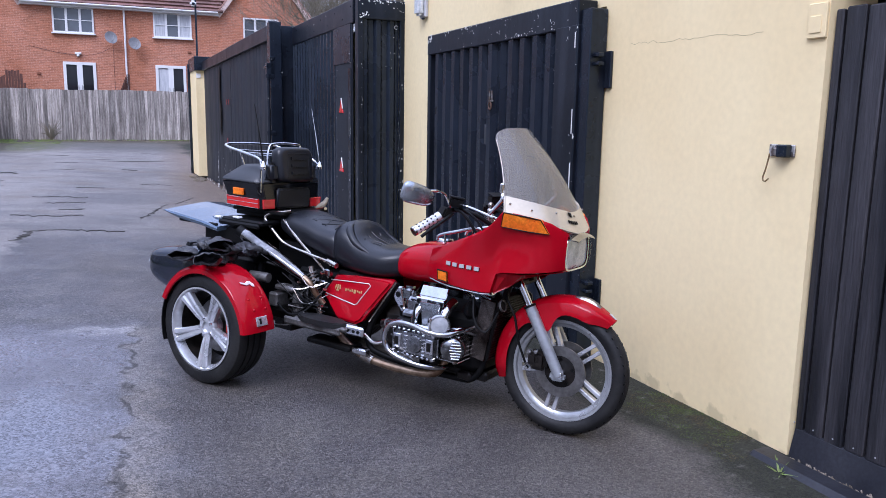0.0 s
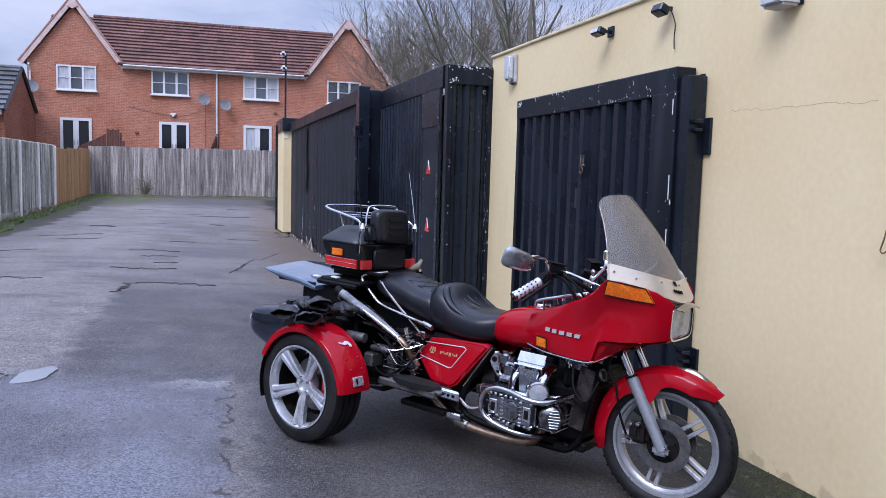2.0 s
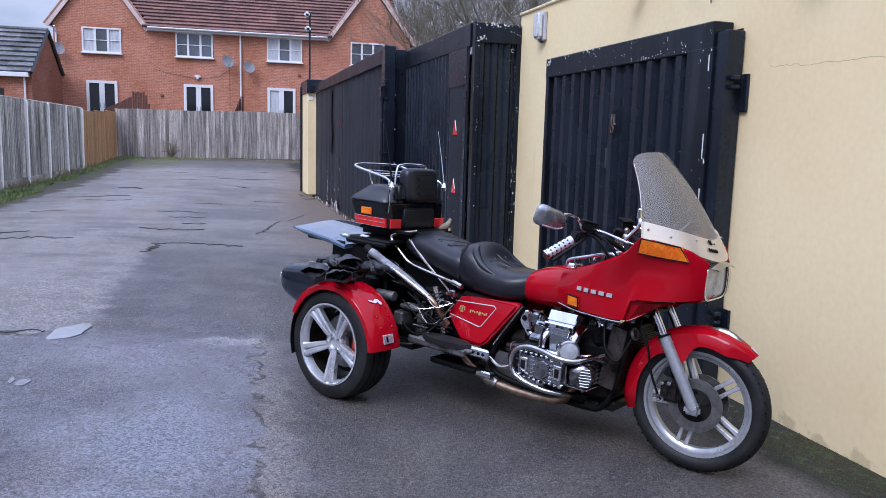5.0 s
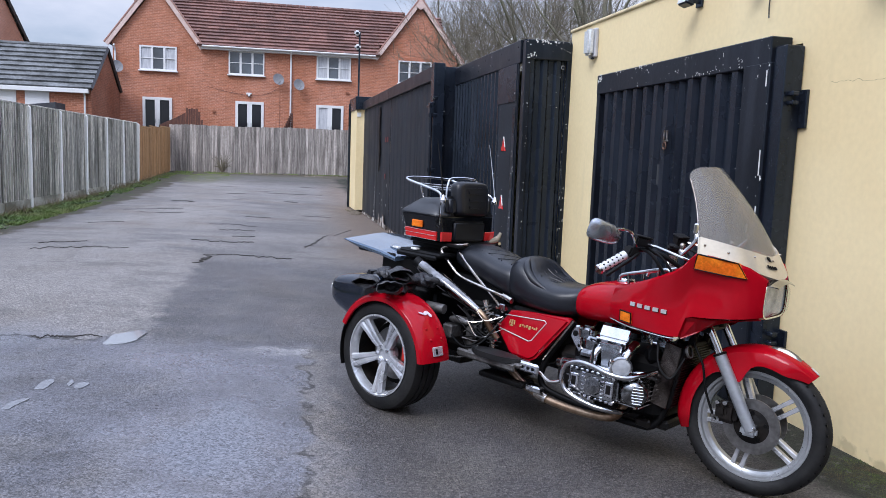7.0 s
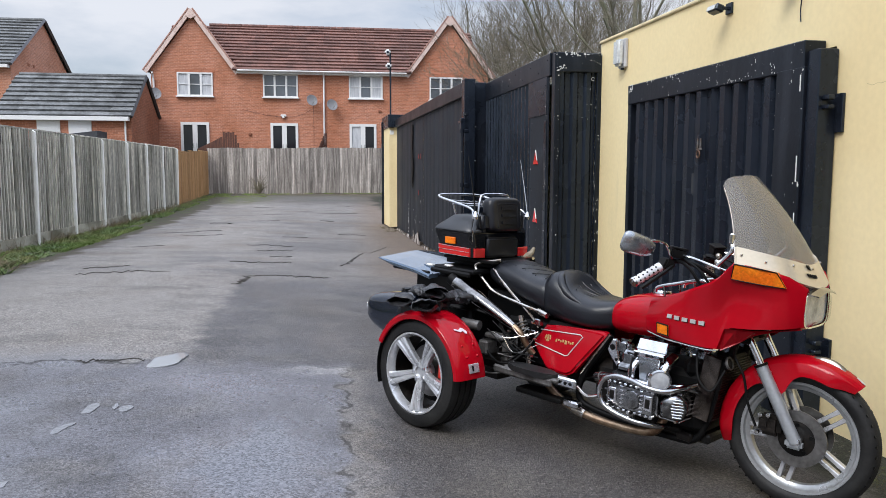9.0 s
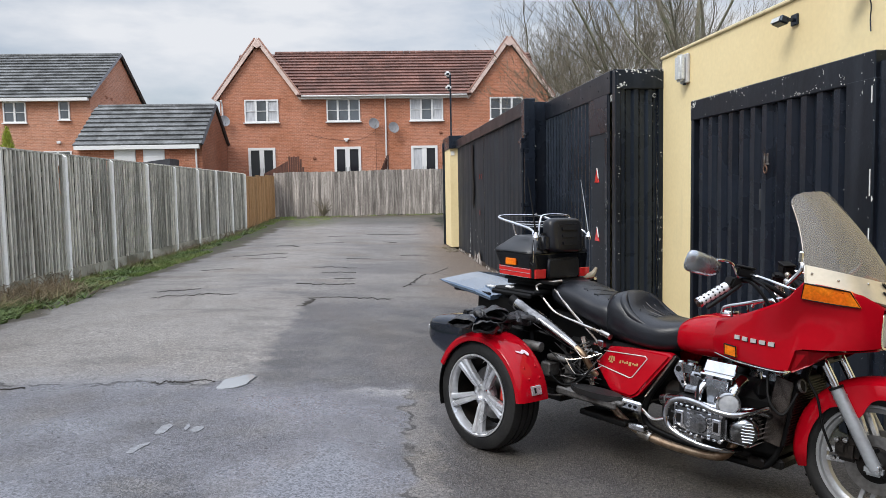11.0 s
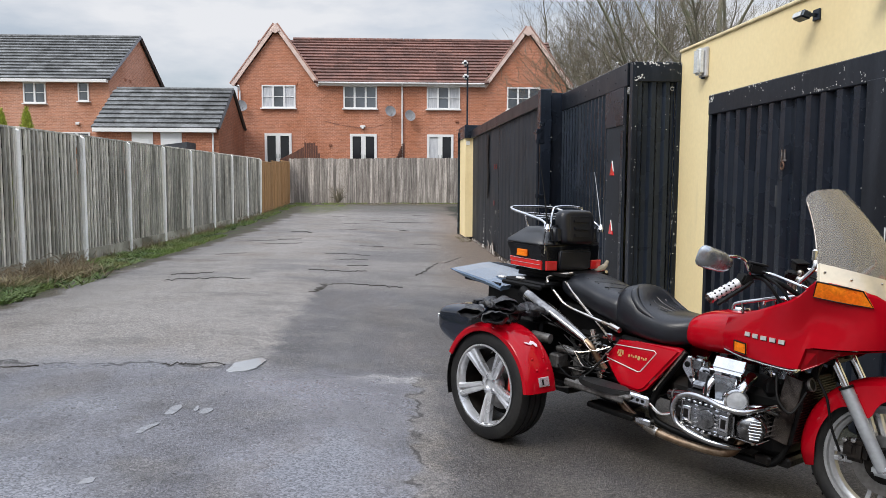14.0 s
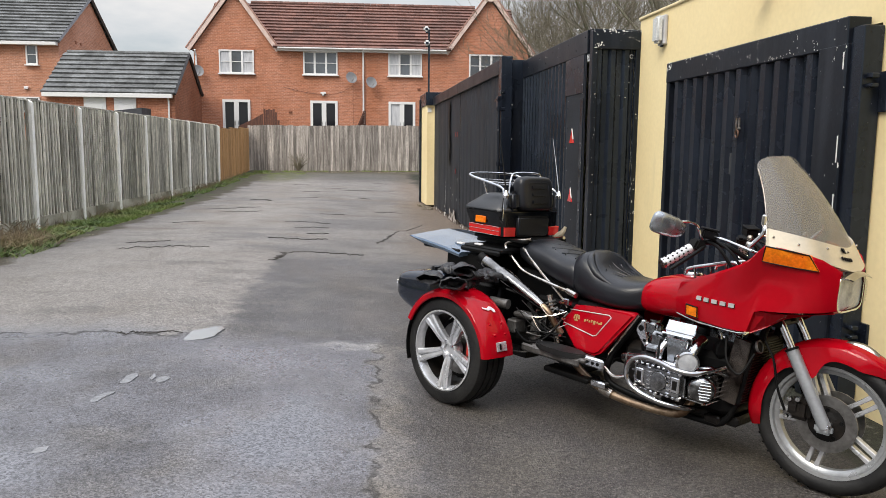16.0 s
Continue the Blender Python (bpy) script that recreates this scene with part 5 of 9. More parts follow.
def build_grey_roof_house():
    h = thing("detached_house", "red brick house with a dark grey tiled roof", "house")
    y, base, eave, R = 40.0, 1.6, 6.60, -16.35
    bm = bmesh.new()
    box(bm, (-24.2, y + 4.3, (base + eave) / 2), (2 * (R + 24.2), 8.6, eave - base))
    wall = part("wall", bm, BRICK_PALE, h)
    bm = bmesh.new()
    m = pose(R - 0.15, y + 4.3, 0, 0, 0, 90)
    prism(bm, [(-4.3, eave), (4.3, eave), (0, 9.50)], 0.30, m)
    part("gable", bm, BRICK_PALE, wall)
    bm = bmesh.new()
    slope_tiles(bm, (-32, y - 0.3, eave), (R + 0.1, y - 0.3, eave), Vector((0, 4.6, 2.94)), 14)
    slope_tiles(bm, (-32, y + 8.9, eave), (R + 0.1, y + 8.9, eave), Vector((0, -4.6, 2.94)), 14)
    roof = tagged(part("roof", bm, TILE_GREY, h), kind="stuff")
    bm = bmesh.new()
    tube(bm, [(-32, y + 4.3, 9.57), (R + 0.12, y + 4.3, 9.57)], 0.10, 8)
    part("ridge_tiles", bm, TILE_GREY, roof)
    for s in (-1, 1):
        bm = bmesh.new()
        tube(bm, [(R + 0.13, y + 4.3 + s * 4.6, eave + 0.02), (R + 0.13, y + 4.3, 9.56)], 0.09, 4)
        part("bargeboard", bm, material("dark_bargeboard", (0.10, 0.10, 0.11), 0.6), roof)
    part("soffit", boxes(((-24, y - 0.22, eave - 0.08), (15.3, 0.25, 0.16)), bevel=0.01), UPVC, h)
    window_part(h, -20.15, y - 0.02, 5.38, 1.15, 1.08, 2, (1, 2))
    window_part(h, -17.66, y - 0.02, 5.5, 0.56, 1.0, 1, (1, 2))
    window_part(h, -18.1, y - 0.02, 3.2, 1.4, 0.72, 2, (1, 1))
    for dy in (2.2, 2.9):
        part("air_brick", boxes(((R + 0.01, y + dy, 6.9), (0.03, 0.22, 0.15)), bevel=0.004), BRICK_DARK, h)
    part("wall_light", boxes(((-18.0, y - 0.06, 4.36), (0.2, 0.12, 0.14)), bevel=0.02), UPVC, h)
    # further pair beyond it
    g = thing("garage_building", "low brick garage with a grey tiled roof and white doors", "garage")
    y, eave, R, L = 35.0, 3.80, -9.65, -15.0
    bm = bmesh.new()
    box(bm, ((R + L) / 2, y + 2.6, (1.5 + eave) / 2), (R - L, 5.2, eave - 1.5))
    wall = part("wall", bm, BRICK, g)
    bm = bmesh.new()
    prism(bm, [(-2.6, 1.5), (2.6, 1.5), (2.6, eave), (0, 5.78), (-2.6, eave)], 0.2, pose(R + 0.1, y + 2.6, 0, 0, 0, 90))
    part("gable", bm, BRICK_DARK, wall, "brick gable end with its shade in the colour")
    bm = bmesh.new()
    slope_tiles(bm, (L - 0.1, y - 0.25, eave), (R + 0.25, y - 0.25, eave), Vector((0, 2.85, 2.06)), 9)
    slope_tiles(bm, (L - 0.1, y + 5.45, eave), (R + 0.25, y + 5.45, eave), Vector((0, -2.85, 2.06)), 9)
    roof = tagged(part("roof", bm, TILE_GREY, g), kind="stuff")
    bm = bmesh.new()
    tube(bm, [(L, y + 2.6, 5.88), (R + 0.27, y + 2.6, 5.88)], 0.09, 8)
    part("ridge_tiles", bm, TILE_GREY, roof)
    for s in (-1, 1):
        bm = bmesh.new()
        tube(bm, [(R + 0.26, y + 2.6 + s * 2.85, eave), (R + 0.26, y + 2.6, 5.86)], 0.08, 4)
        part("bargeboard", bm, material("black_bargeboard", (0.03, 0.03, 0.033), 0.5), roof)
    part("soffit", boxes((((R + L) / 2 + 0.05, y - 0.2, eave - 0.09), (R - L + 0.2, 0.22, 0.18)), bevel=0.01), UPVC, g)
    bm = bmesh.new()
    tube(bm, [(R - 0.05, y - 0.25, eave), (R - 0.05, y - 0.08, eave - 0.3), (R - 0.05, y - 0.08, 1.6)], 0.04, 8)
    part("downpipe", bm, UPVC, g)
    for x in (-12.9, -11.6):
        d = part("door", boxes(((x, y - 0.03, 2.62), (0.95, 0.06, 2.1)), bevel=0.006), UPVC, g, "white door")
        part("panel", boxes(((x, y - 0.065, 3.0), (0.65, 0.02, 0.6)), bevel=0.006), UPVC, d)
    s = thing("garden_shed", "low dark felt-roofed garden shed behind the fence", "shed", pose(-11.2, 34.0, 1.6))
    part("body", boxes(((0, 0, 0.6), (1.5, 1.2, 1.2)), bevel=0.01), WOOD_BLACK, s)
    bm = bmesh.new()
    prism(bm, [(-0.80, 0.95), (0.80, 1.15), (0.80, 1.52), (-0.80, 1.32)], 1.3, None, 0.01)
    part("roof", bm, material("shed_felt", (0.05, 0.052, 0.06), 0.8), s)


build_grey_roof_house()


# ---------------------------------------------------------------- plants
def bare_tree(name, x, y, height, seed, twigs, label, lean=(0, 0), girth=0.015):
    """A leafless tree: tapered trunk and limbs, and a crown of fine twigs."""
    rng = random.Random(seed)
    base = ground_z(x, y)
    t = thing(name, label, "tree", pose(x, y, base), "bare trees behind the garages")
    wood, fine = bmesh.new(), []

    def grow(p, d, length, r, level):
        n = 4 if level < 3 else 3
        pts, q, dd = [p.copy()], p.copy(), d.copy()
        for i in range(n):
            dd = (dd + Vector((rng.gauss(0, 0.19), rng.gauss(0, 0.19), rng.gauss(0.03, 0.11)))).normalized()
            q = q + dd * length / n
            pts.append(q.copy())
        r1 = r * (0.62 if level < 4 else 0.4)
        if level < 3:
            tube(wood, pts, r, 7 - level, r1)
        else:
            fine.append((pts, r, r1))
        if level >= 5 or len(fine) > twigs:
            return
        kids = {0: 7, 1: 5, 2: 4, 3: 3, 4: 2}[level]
        for k in range(kids):
            f = rng.uniform(0.35 if level else 0.30, 1.0) * n
            i = min(int(f), n - 1)
            pp = pts[i].lerp(pts[i + 1], f - i)
            side = Vector((rng.gauss(0, 1), rng.gauss(0, 1), rng.gauss(0.15, 0.5))).normalized()
            nd = (dd * rng.uniform(0.5, 1.0) + side * rng.uniform(0.45, 0.85)).normalized()
            nd.z += 0.04
            grow(pp, nd.normalized(), length * rng.uniform(0.55, 0.80), max(0.005, r1 * rng.uniform(0.45, 0.7)), level + 1)
        grow(pts[-1], dd, length * 0.72, r1, level + 1)

    grow(Vector((0, 0, -0.2)), Vector((lean[0], lean[1], 1)).normalized(), height * 0.36, height * girth, 0)
    part("trunk", wood, BARK, t, smooth=True)
    vs, fs = [], []
    for pts, r, r1 in fine:
        b = len(vs)
        n = len(pts)
        for i, p in enumerate(pts):
            rr = max(0.0065, r + (r1 - r) * i / (n - 1))
            for a in (0.3, 2.4, 4.5):
                vs.append((p.x + rr * math.cos(a), p.y + rr * math.sin(a), p.z))
        for i in range(n - 1):
            for k in range(3):
                j = (k + 1) % 3
                fs.append((b + 3 * i + k, b + 3 * i + j, b + 3 * i + 3 + j, b + 3 * i + 3 + k))
    me = bpy.data.meshes.new("crown")
    me.from_pydata(vs, [], fs)
    me.materials.append(TWIG)
    c = new("crown", me)
    c.parent = t
    tagged(c, "fine bare twigs", kind="stuff")


for k, (x, y, hgt, lean, twigs, girth) in enumerate(((11.0, 52, 15, (0.03, 0), 5000, 0.012), (13.0, 47, 14, (0.05, 0), 5000, 0.013), (17.5, 50, 16, (-0.05, 0), 3600, 0.013), (15.0, 38, 12, (0, 0.05), 2000, 0.013),
                                                  (9.0, 30.0, 11.5, (0.03, 0), 6500, 0.015), (10.6, 26.0, 17, (0.03, 0), 900, 0.0095), (12.3, 27.5, 17, (-0.04, 0), 900, 0.010))):
    bare_tree("bare_tree", x, y, hgt, 11 + k, twigs, "leafless tree with a slim pale trunk and sparse limbs" if k > 4 else "leafless winter tree with a dense twiggy crown", lean, girth)


def conifer(x, y, z, h, seed):
    rng = random.Random(seed)
    t = thing("conifer_bush", "small yellow-green conifer behind the fence", "bush", pose(x, y, z))
    bm = bmesh.new()
    tube(bm, [(0, 0, -0.5), (0, 0, h * 0.8)], 0.05, 6, 0.01)
    part("trunk", bm, BARK, t)
    vs, fs = [], []
    for i in range(3200):
        f = rng.random() ** 0.7
        zz = h * (1 - f) if rng.random() < 0.9 else h * rng.random()
        rad = 0.62 * (1 - zz / h) ** 0.8 * (0.75 + 0.3 * rng.random())
        a = rng.uniform(0, 6.28)
        p = Vector((rad * math.cos(a), rad * math.sin(a), zz))
        d = Vector((math.cos(a) * 0.5, math.sin(a) * 0.5, 0.9)).normalized() * rng.uniform(0.06, 0.13)
        s = Vector((-math.sin(a), math.cos(a), 0)) * 0.026
        b = len(vs)
        vs += [tuple(p - s), tuple(p + s), tuple(p + d)]
        fs.append((b, b + 1, b + 2))
    me = bpy.data.meshes.new("foliage")
    me.from_pydata(vs, [], fs)
    me.materials.append(LEAF)
    c = new("foliage", me)
    c.parent = t


conifer(-10.42, 20.0, 0.3, 2.98, 1)
conifer(-11.40, 20.6, 0.3, 3.0, 2)


def blades(name, spots, n, mat, label, category, h=(0.04, 0.12), w=0.006, spread=0.3, seed=1, lift=0.0):
    rng = random.Random(seed)
    vs, fs = [], []
    for k in range(n):
        x0, y0, x1, y1 = spots[rng.randrange(len(spots))]
        x, y = rng.uniform(x0, x1), rng.uniform(y0, y1)
        if noise.noise((x * 1.7, y * 1.7, seed)) + 0.5 * noise.noise((x * 5, y * 5, seed)) < -0.05:
            continue
        z = ground_z(x, y) - 0.01 + lift
        a, hh = rng.uniform(0, 6.28), rng.uniform(*h)
        s = Vector((math.cos(a), math.sin(a), 0)) * w
        t = Vector((rng.gauss(0, spread) * hh, rng.gauss(0, spread) * hh, hh))
        b = len(vs)
        p = Vector((x, y, z))
        vs += [tuple(p - s), tuple(p + s), tuple(p + t * 0.55 + s * 0.7), tuple(p + t * 0.55 - s * 0.7), tuple(p + t + Vector((t.x, t.y, 0)) * 0.4)]
        fs += [(b, b + 1, b + 2, b + 3), (b + 3, b + 2, b + 4)]
    me = bpy.data.meshes.new(name)
    me.from_pydata(vs, [], fs)
    me.materials.append(mat)
    tagged(new(name, me), label, category, kind="stuff")


blades("verge_grass", [(-5.6, 5, -4.7, 9.5), (-5.6, 10.6, -4.75, 16), (-5.6, 11, -4.8, 18), (-5.6, 14, -5.1, 30)], 36000, GRASS, "short green grass along the foot of the fence", "grass", (0.02, 0.08), 0.009, 0.5, 2)
blades("verge_weeds", [(-5.6, 6.0, -4.9, 8.6), (-5.55, 9.3, -4.75, 10.9), (-5.5, 10.0, -4.6, 10.8)], 1700, DEAD, "dead brown weeds and stalks at the fence foot", "weeds", (0.05, 0.26), 0.005, 1.0, 3)
blades("dry_grass_tuft", [(-5.25, 7.4, -4.8, 8.1), (-5.2, 9.9, -4.75, 10.5), (-5.3, 8.9, -5.0, 9.2)], 1000, material("straw", (0.42, 0.35, 0.19), 0.9, second=(0.30, 0.24, 0.13), scale=3, fine_amount=0.1, per_island=0.3), "pale tufts of dry straw-coloured grass", "grass", (0.06, 0.24), 0.006, 1.1, 12)
blades("leafy_weeds", [(-5.5, 6.5, -4.5, 10.4), (-5.5, 8.0, -4.6, 9.2), (-5.5, 9.0, -4.7, 11.5)], 5200, WEED, "low broad-leaved green weeds at the fence foot", "weeds", (0.03, 0.12), 0.016, 1.0, 8)
blades("verge_weeds", [(-5.6, 12.8, -5.35, 30)], 1500, DEAD, "dry brown stalks along the fence foot", "weeds", (0.08, 0.25), 0.005, 0.6, 7)
blades("leafy_weeds", [(-5.5, 10.8, -4.75, 12.6), (-5.5, 13.0, -4.95, 14.2), (-5.5, 15.0, -5.0, 18.0), (-5.5, 19.0, -5.1, 25.0)], 2600, WEED, "broad-leaved green weeds in clumps along the fence foot", "weeds", (0.03, 0.10), 0.018, 1.1, 18)
blades("leaf_litter", [(-5.5, 8.0, -4.45, 12.0), (-5.5, 12.0, -4.8, 18.0), (-5.5, 18.0, -4.95, 30.0)], 5200, LITTER, "brown leaf litter and grit along the verge", "litter", (0.005, 0.02), 0.012, 1.6, 19)
blades("leaf_litter", [(-4.8, 31.0, 1.9, 31.42), (-4.0, 30.6, 1.0, 31.3)], 2600, LITTER, "brown leaf litter along the foot of the end fence", "litter", (0.01, 0.05), 0.014, 1.6, 20)
blades("end_grass", [(-5.4, 30.7, -2.4, 31.4), (-5.3, 29.6, -3.2, 31.0), (-2.0, 31.2, 1.6, 31.4)], 5200, GRASS, "mossy grass strip along the end fence", "grass", (0.01, 0.06), 0.01, 0.5, 4)
blades("wall_moss", [(2.40, 2.6, 2.80, 3.4), (2.34, 3.2, 2.75, 4.4), (2.62, 2.6, 2.80, 4.2)], 42000, material("moss", (0.050, 0.066, 0.014), 0.95, second=(0.060, 0.046, 0.022), scale=7, spread=(0.42, 0.58), per_island=0.5), "moss and small weeds along the wall's foot", "moss", (0.004, 0.016), 0.006, 0.9, 5)
blades("leaf_litter", [(2.30, 2.5, 2.80, 3.4), (2.30, 3.2, 2.74, 4.4)], 2600, LITTER, "bits of leaf and pale grit among the moss", "litter", (0.004, 0.010), 0.005, 1.6, 15)
blades("weed_tuft", [(2.64, 2.58, 2.74, 2.70), (2.55, 2.44, 2.60, 2.50), (2.60, 2.50, 2.68, 2.60)], 460, material("weed_green", (0.10, 0.16, 0.035), 0.8, second=(0.16, 0.19, 0.06), scale=3, fine_amount=0.1, per_island=0.4), "small green weeds at the wall's foot", "weeds", (0.010, 0.045), 0.008, 1.1, 6)
blades("pale_grit", [(1.5, 1.9, 2.7, 3.4), (1.9, 2.4, 2.75, 4.4), (2.35, 2.5, 2.78, 4.2)], 1500, material("pale_grit", (0.62, 0.59, 0.53), 0.8, second=(0.36, 0.33, 0.28), scale=30, per_island=0.4), "pale grit scattered over the asphalt by the wall", "grit", (0.002, 0.005), 0.004, 1.2, 16)


def thorn_bush(x, y, seed, label, tall=1.0, stems=42):
    rng = random.Random(seed)
    bm = bmesh.new()
    for i in range(stems):
        a, r = rng.uniform(0, 6.28), rng.uniform(0.1, 0.55)
        if stems > 50:      # tangled: stems rise all over the patch and bow over
            bx, by = x + rng.uniform(-0.22, 0.28), y + rng.uniform(-0.75, 0.75)
            p = Vector((bx, by, ground_z(bx, by) - 0.01))
            q = p + Vector((0.7 * r * math.cos(a), 0.8 * r * math.sin(a), tall * rng.uniform(0.02, 0.6)))
            bow = Vector((rng.gauss(0, 0.05), rng.gauss(0, 0.05), tall * rng.uniform(0.1, 0.45)))
            tube(bm, [p, p.lerp(q, 0.3) + bow * 0.8, p.lerp(q, 0.65) + bow, q], 0.006, 4, 0.003)
            continue
        p = Vector((x, y, ground_z(x, y)))
        q = p + Vector((r * math.cos(a), 0.5 * r * math.sin(a), tall * rng.uniform(0.25, 0.8)))
        tube(bm, [p, p.lerp(q, 0.5) + Vector((0, 0, 0.1)), q], 0.012, 4, 0.004)
    tagged(part("dead_shrub", bm, DEAD if stems > 50 else TWIG), label, "shrub", kind="stuff")


thorn_bush(-3.6, 31.1, 3, "leafless brown shrub against the end fence")
thorn_bush(-5.25, 10.5, 9, "dead bramble stems tangled at the fence foot", 0.40, 150)
thorn_bush(-5.30, 9.3, 10, "brown bramble stems at the fence foot", 0.34, 110)
thorn_bush(-13.35, 33.7, 4, "bare twiggy shrub in front of the garage", 2.0)


# ---------------------------------------------------------------- trike: x forward from the rear axle, y to its left, z up
PAINT_RED = material("red_paint", (0.345, 0.0018, 0.0085), 0.2, second=(0.30, 0.0015, 0.0075), scale=3, fine=40, fine_amount=0.04, coat=0.55, rough_vary=0.05, specular=0.0)
PAINT_RED.node_tree.nodes["Principled BSDF"].inputs["Coat Roughness"].default_value = 0.06
# steel blue stands for the sky reflected in the black boot lid
LID_SKY_SHEEN = material("sky_sheen_lacquer", (0.15, 0.205, 0.285), 0.16, 0.65, second=(0.13, 0.18, 0.25), scale=3, fine_amount=0.04, coat=0.9, rough_vary=0.05)
LID_BLACK = material("satin_lid_paint", (0.010, 0.011, 0.013), 0.32, second=(0.014, 0.015, 0.018), scale=4, fine_amount=0.08, rough_vary=0.06, specular=0.6)
PAINT_NAVY = material("navy_black_paint", (0.004, 0.007, 0.015), 0.12, second=(0.006, 0.009, 0.018), scale=4, fine_amount=0.05, coat=0.5, rough_vary=0.05)
PAINT_BLACK = material("gloss_black_paint", (0.0025, 0.0028, 0.0036), 0.12, second=(0.004, 0.0044, 0.0055), scale=4, fine_amount=0.05, coat=0.75, rough_vary=0.05, specular=0.15)
LEATHER = material("black_vinyl", (0.0065, 0.0072, 0.0100), 0.33, second=(0.010, 0.0115, 0.0155), scale=9, fine=200, fine_amount=0.2, bump=0.12, bump_scale=160, specular=0.42)
SATIN_BLACK = material("satin_black", (0.0022, 0.0022, 0.0026), 0.5, second=(0.0045, 0.0044, 0.0042), scale=12, fine_amount=0.2, specular=0.16)
GREASY = material("greasy_black", (0.0045, 0.0042, 0.004), 0.42, second=(0.013, 0.010, 0.008), scale=14, fine=50, fine_amount=0.3, bump=0.2, bump_scale=60, specular=0.25)
CHROME = material("chrome", (0.74, 0.75, 0.77), 0.09, 1.0, second=(0.62, 0.62, 0.62), scale=12, fine_amount=0.04, rough_vary=0.05)
BRUSHED = material("brushed_chrome", (0.80, 0.81, 0.82), 0.30, 0.35, second=(0.66, 0.66, 0.67), scale=20, fine_amount=0.06)
SHIELD_GREY = material("brushed_grey_metal", (0.40, 0.425, 0.455), 0.26, 0.85, second=(0.28, 0.295, 0.315), scale=12, fine=80, fine_amount=0.12)
DULL_CHROME = material("worn_chrome", (0.55, 0.53, 0.50), 0.24, 1.0, second=(0.34, 0.29, 0.23), scale=16, fine_amount=0.12)
ALLOY = material("silver_alloy_paint", (0.60, 0.61, 0.63), 0.26, 0.55, second=(0.40, 0.41, 0.43), scale=9, fine_amount=0.05)
# chrome with a darker base, in place of dark surroundings reflected in it
CHROME_DARK = material("darkened_chrome", (0.50, 0.50, 0.51), 0.10, 1.0, second=(0.36, 0.35, 0.34), scale=14, fine_amount=0.06, rough_vary=0.06)
CAST = material("cast_aluminium", (0.76, 0.77, 0.79), 0.14, 1.0, second=(0.56, 0.56, 0.57), scale=14, fine=70, fine_amount=0.2, bump=0.1, bump_scale=90)
DARK_CAST = material("grey_cast_metal", (0.36, 0.365, 0.37), 0.20, 1.0, second=(0.11, 0.11, 0.11), scale=22, fine_amount=0.15)
FORK_GREY = material("grey_fork_paint", (0.36, 0.38, 0.40), 0.38, 0.5, second=(0.30, 0.31, 0.33), scale=12, fine_amount=0.08)
FOOT_GREY = material("scuffed_grey_metal", (0.16, 0.155, 0.15), 0.45, 0.6, second=(0.07, 0.065, 0.06), scale=14, fine_amount=0.25)
RIM_GREY = material("grey_wheel_paint", (0.36, 0.37, 0.38), 0.3, 0.5, second=(0.30, 0.31, 0.32), scale=9, fine_amount=0.08)
DISC = material("brake_disc_steel", (0.24, 0.235, 0.23), 0.35, 0.85, second=(0.14, 0.135, 0.13), scale=20, fine_amount=0.1)
RUST_PIPE = material("heat_browned_pipe", (0.38, 0.28, 0.19), 0.35, 0.9, second=(0.16, 0.10, 0.06), scale=10, fine_amount=0.2)
TYRE = material("tyre_rubber", (0.006, 0.006, 0.0065), 0.60, second=(0.015, 0.0147, 0.014), scale=8, fine=60, fine_amount=0.25, bump=0.15, bump_scale=90, specular=0.35)
AMBER = material("amber_lens", (0.66, 0.13, 0.003), 0.42, second=(0.80, 0.22, 0.006), scale=12, fine=90, fine_amount=0.2, bump=0.15, bump_scale=70, specular=0.25)
RED_LENS = material("red_trim", (0.60, 0.018, 0.018), 0.2, fine_amount=0.05, coat=0.8)
GOLD = material("gold_foil", (0.62, 0.45, 0.18), 0.35, 0.6, fine_amount=0.05)
LETTER = material("silver_letter", (0.62, 0.62, 0.60), 0.3, 0.4, fine_amount=0.03)
PALE_TRIM = material("pale_metal_band", (0.60, 0.53, 0.40), 0.26, 0.45, second=(0.52, 0.46, 0.35), scale=4, fine_amount=0.04)
LENS_GLASS = glass("lamp_glass", (0.10, 0.11, 0.12), 0.04, 0.10)
LENS_GLASS.node_tree.nodes["Principled BSDF"].inputs["Specular IOR Level"].default_value = 0.25
# barely metallic; bluish white and grey stand for sky reflected in the bowl
LAMP_BOWL = material("lamp_reflector", (0.66, 0.70, 0.76), 0.16, 0.35, second=(0.30, 0.33, 0.38), scale=8, spread=(0.40, 0.60), fine=70, fine_amount=0.08)
RADIATOR_SIDE = material("rusty_radiator_side", (0.115, 0.098, 0.086), 0.25, 0.8, second=(0.020, 0.014, 0.012), scale=9, spread=(0.42, 0.58), fine=60, fine_amount=0.25)
MIRROR = material("mirror_glass", (0.85, 0.86, 0.88), 0.02, 1.0, fine_amount=0.01, rough_vary=0.01)
CLOTH = material("black_glove_leather", (0.010, 0.0105, 0.012), 0.42, second=(0.034, 0.034, 0.037), scale=22, spread=(0.45, 0.62), fine=120, fine_amount=0.3, bump=0.9, bump_scale=38)
CALIPER = material("red_caliper", (0.55, 0.03, 0.02), 0.4, fine_amount=0.08)
SCREEN = material("smoked_screen", (0.20, 0.185, 0.155), 0.10, second=(0.23, 0.21, 0.18), scale=2.5, fine_amount=0.03, rough_vary=0.05)
SCREEN.node_tree.nodes["Principled BSDF"].inputs["Alpha"].default_value = 0.55

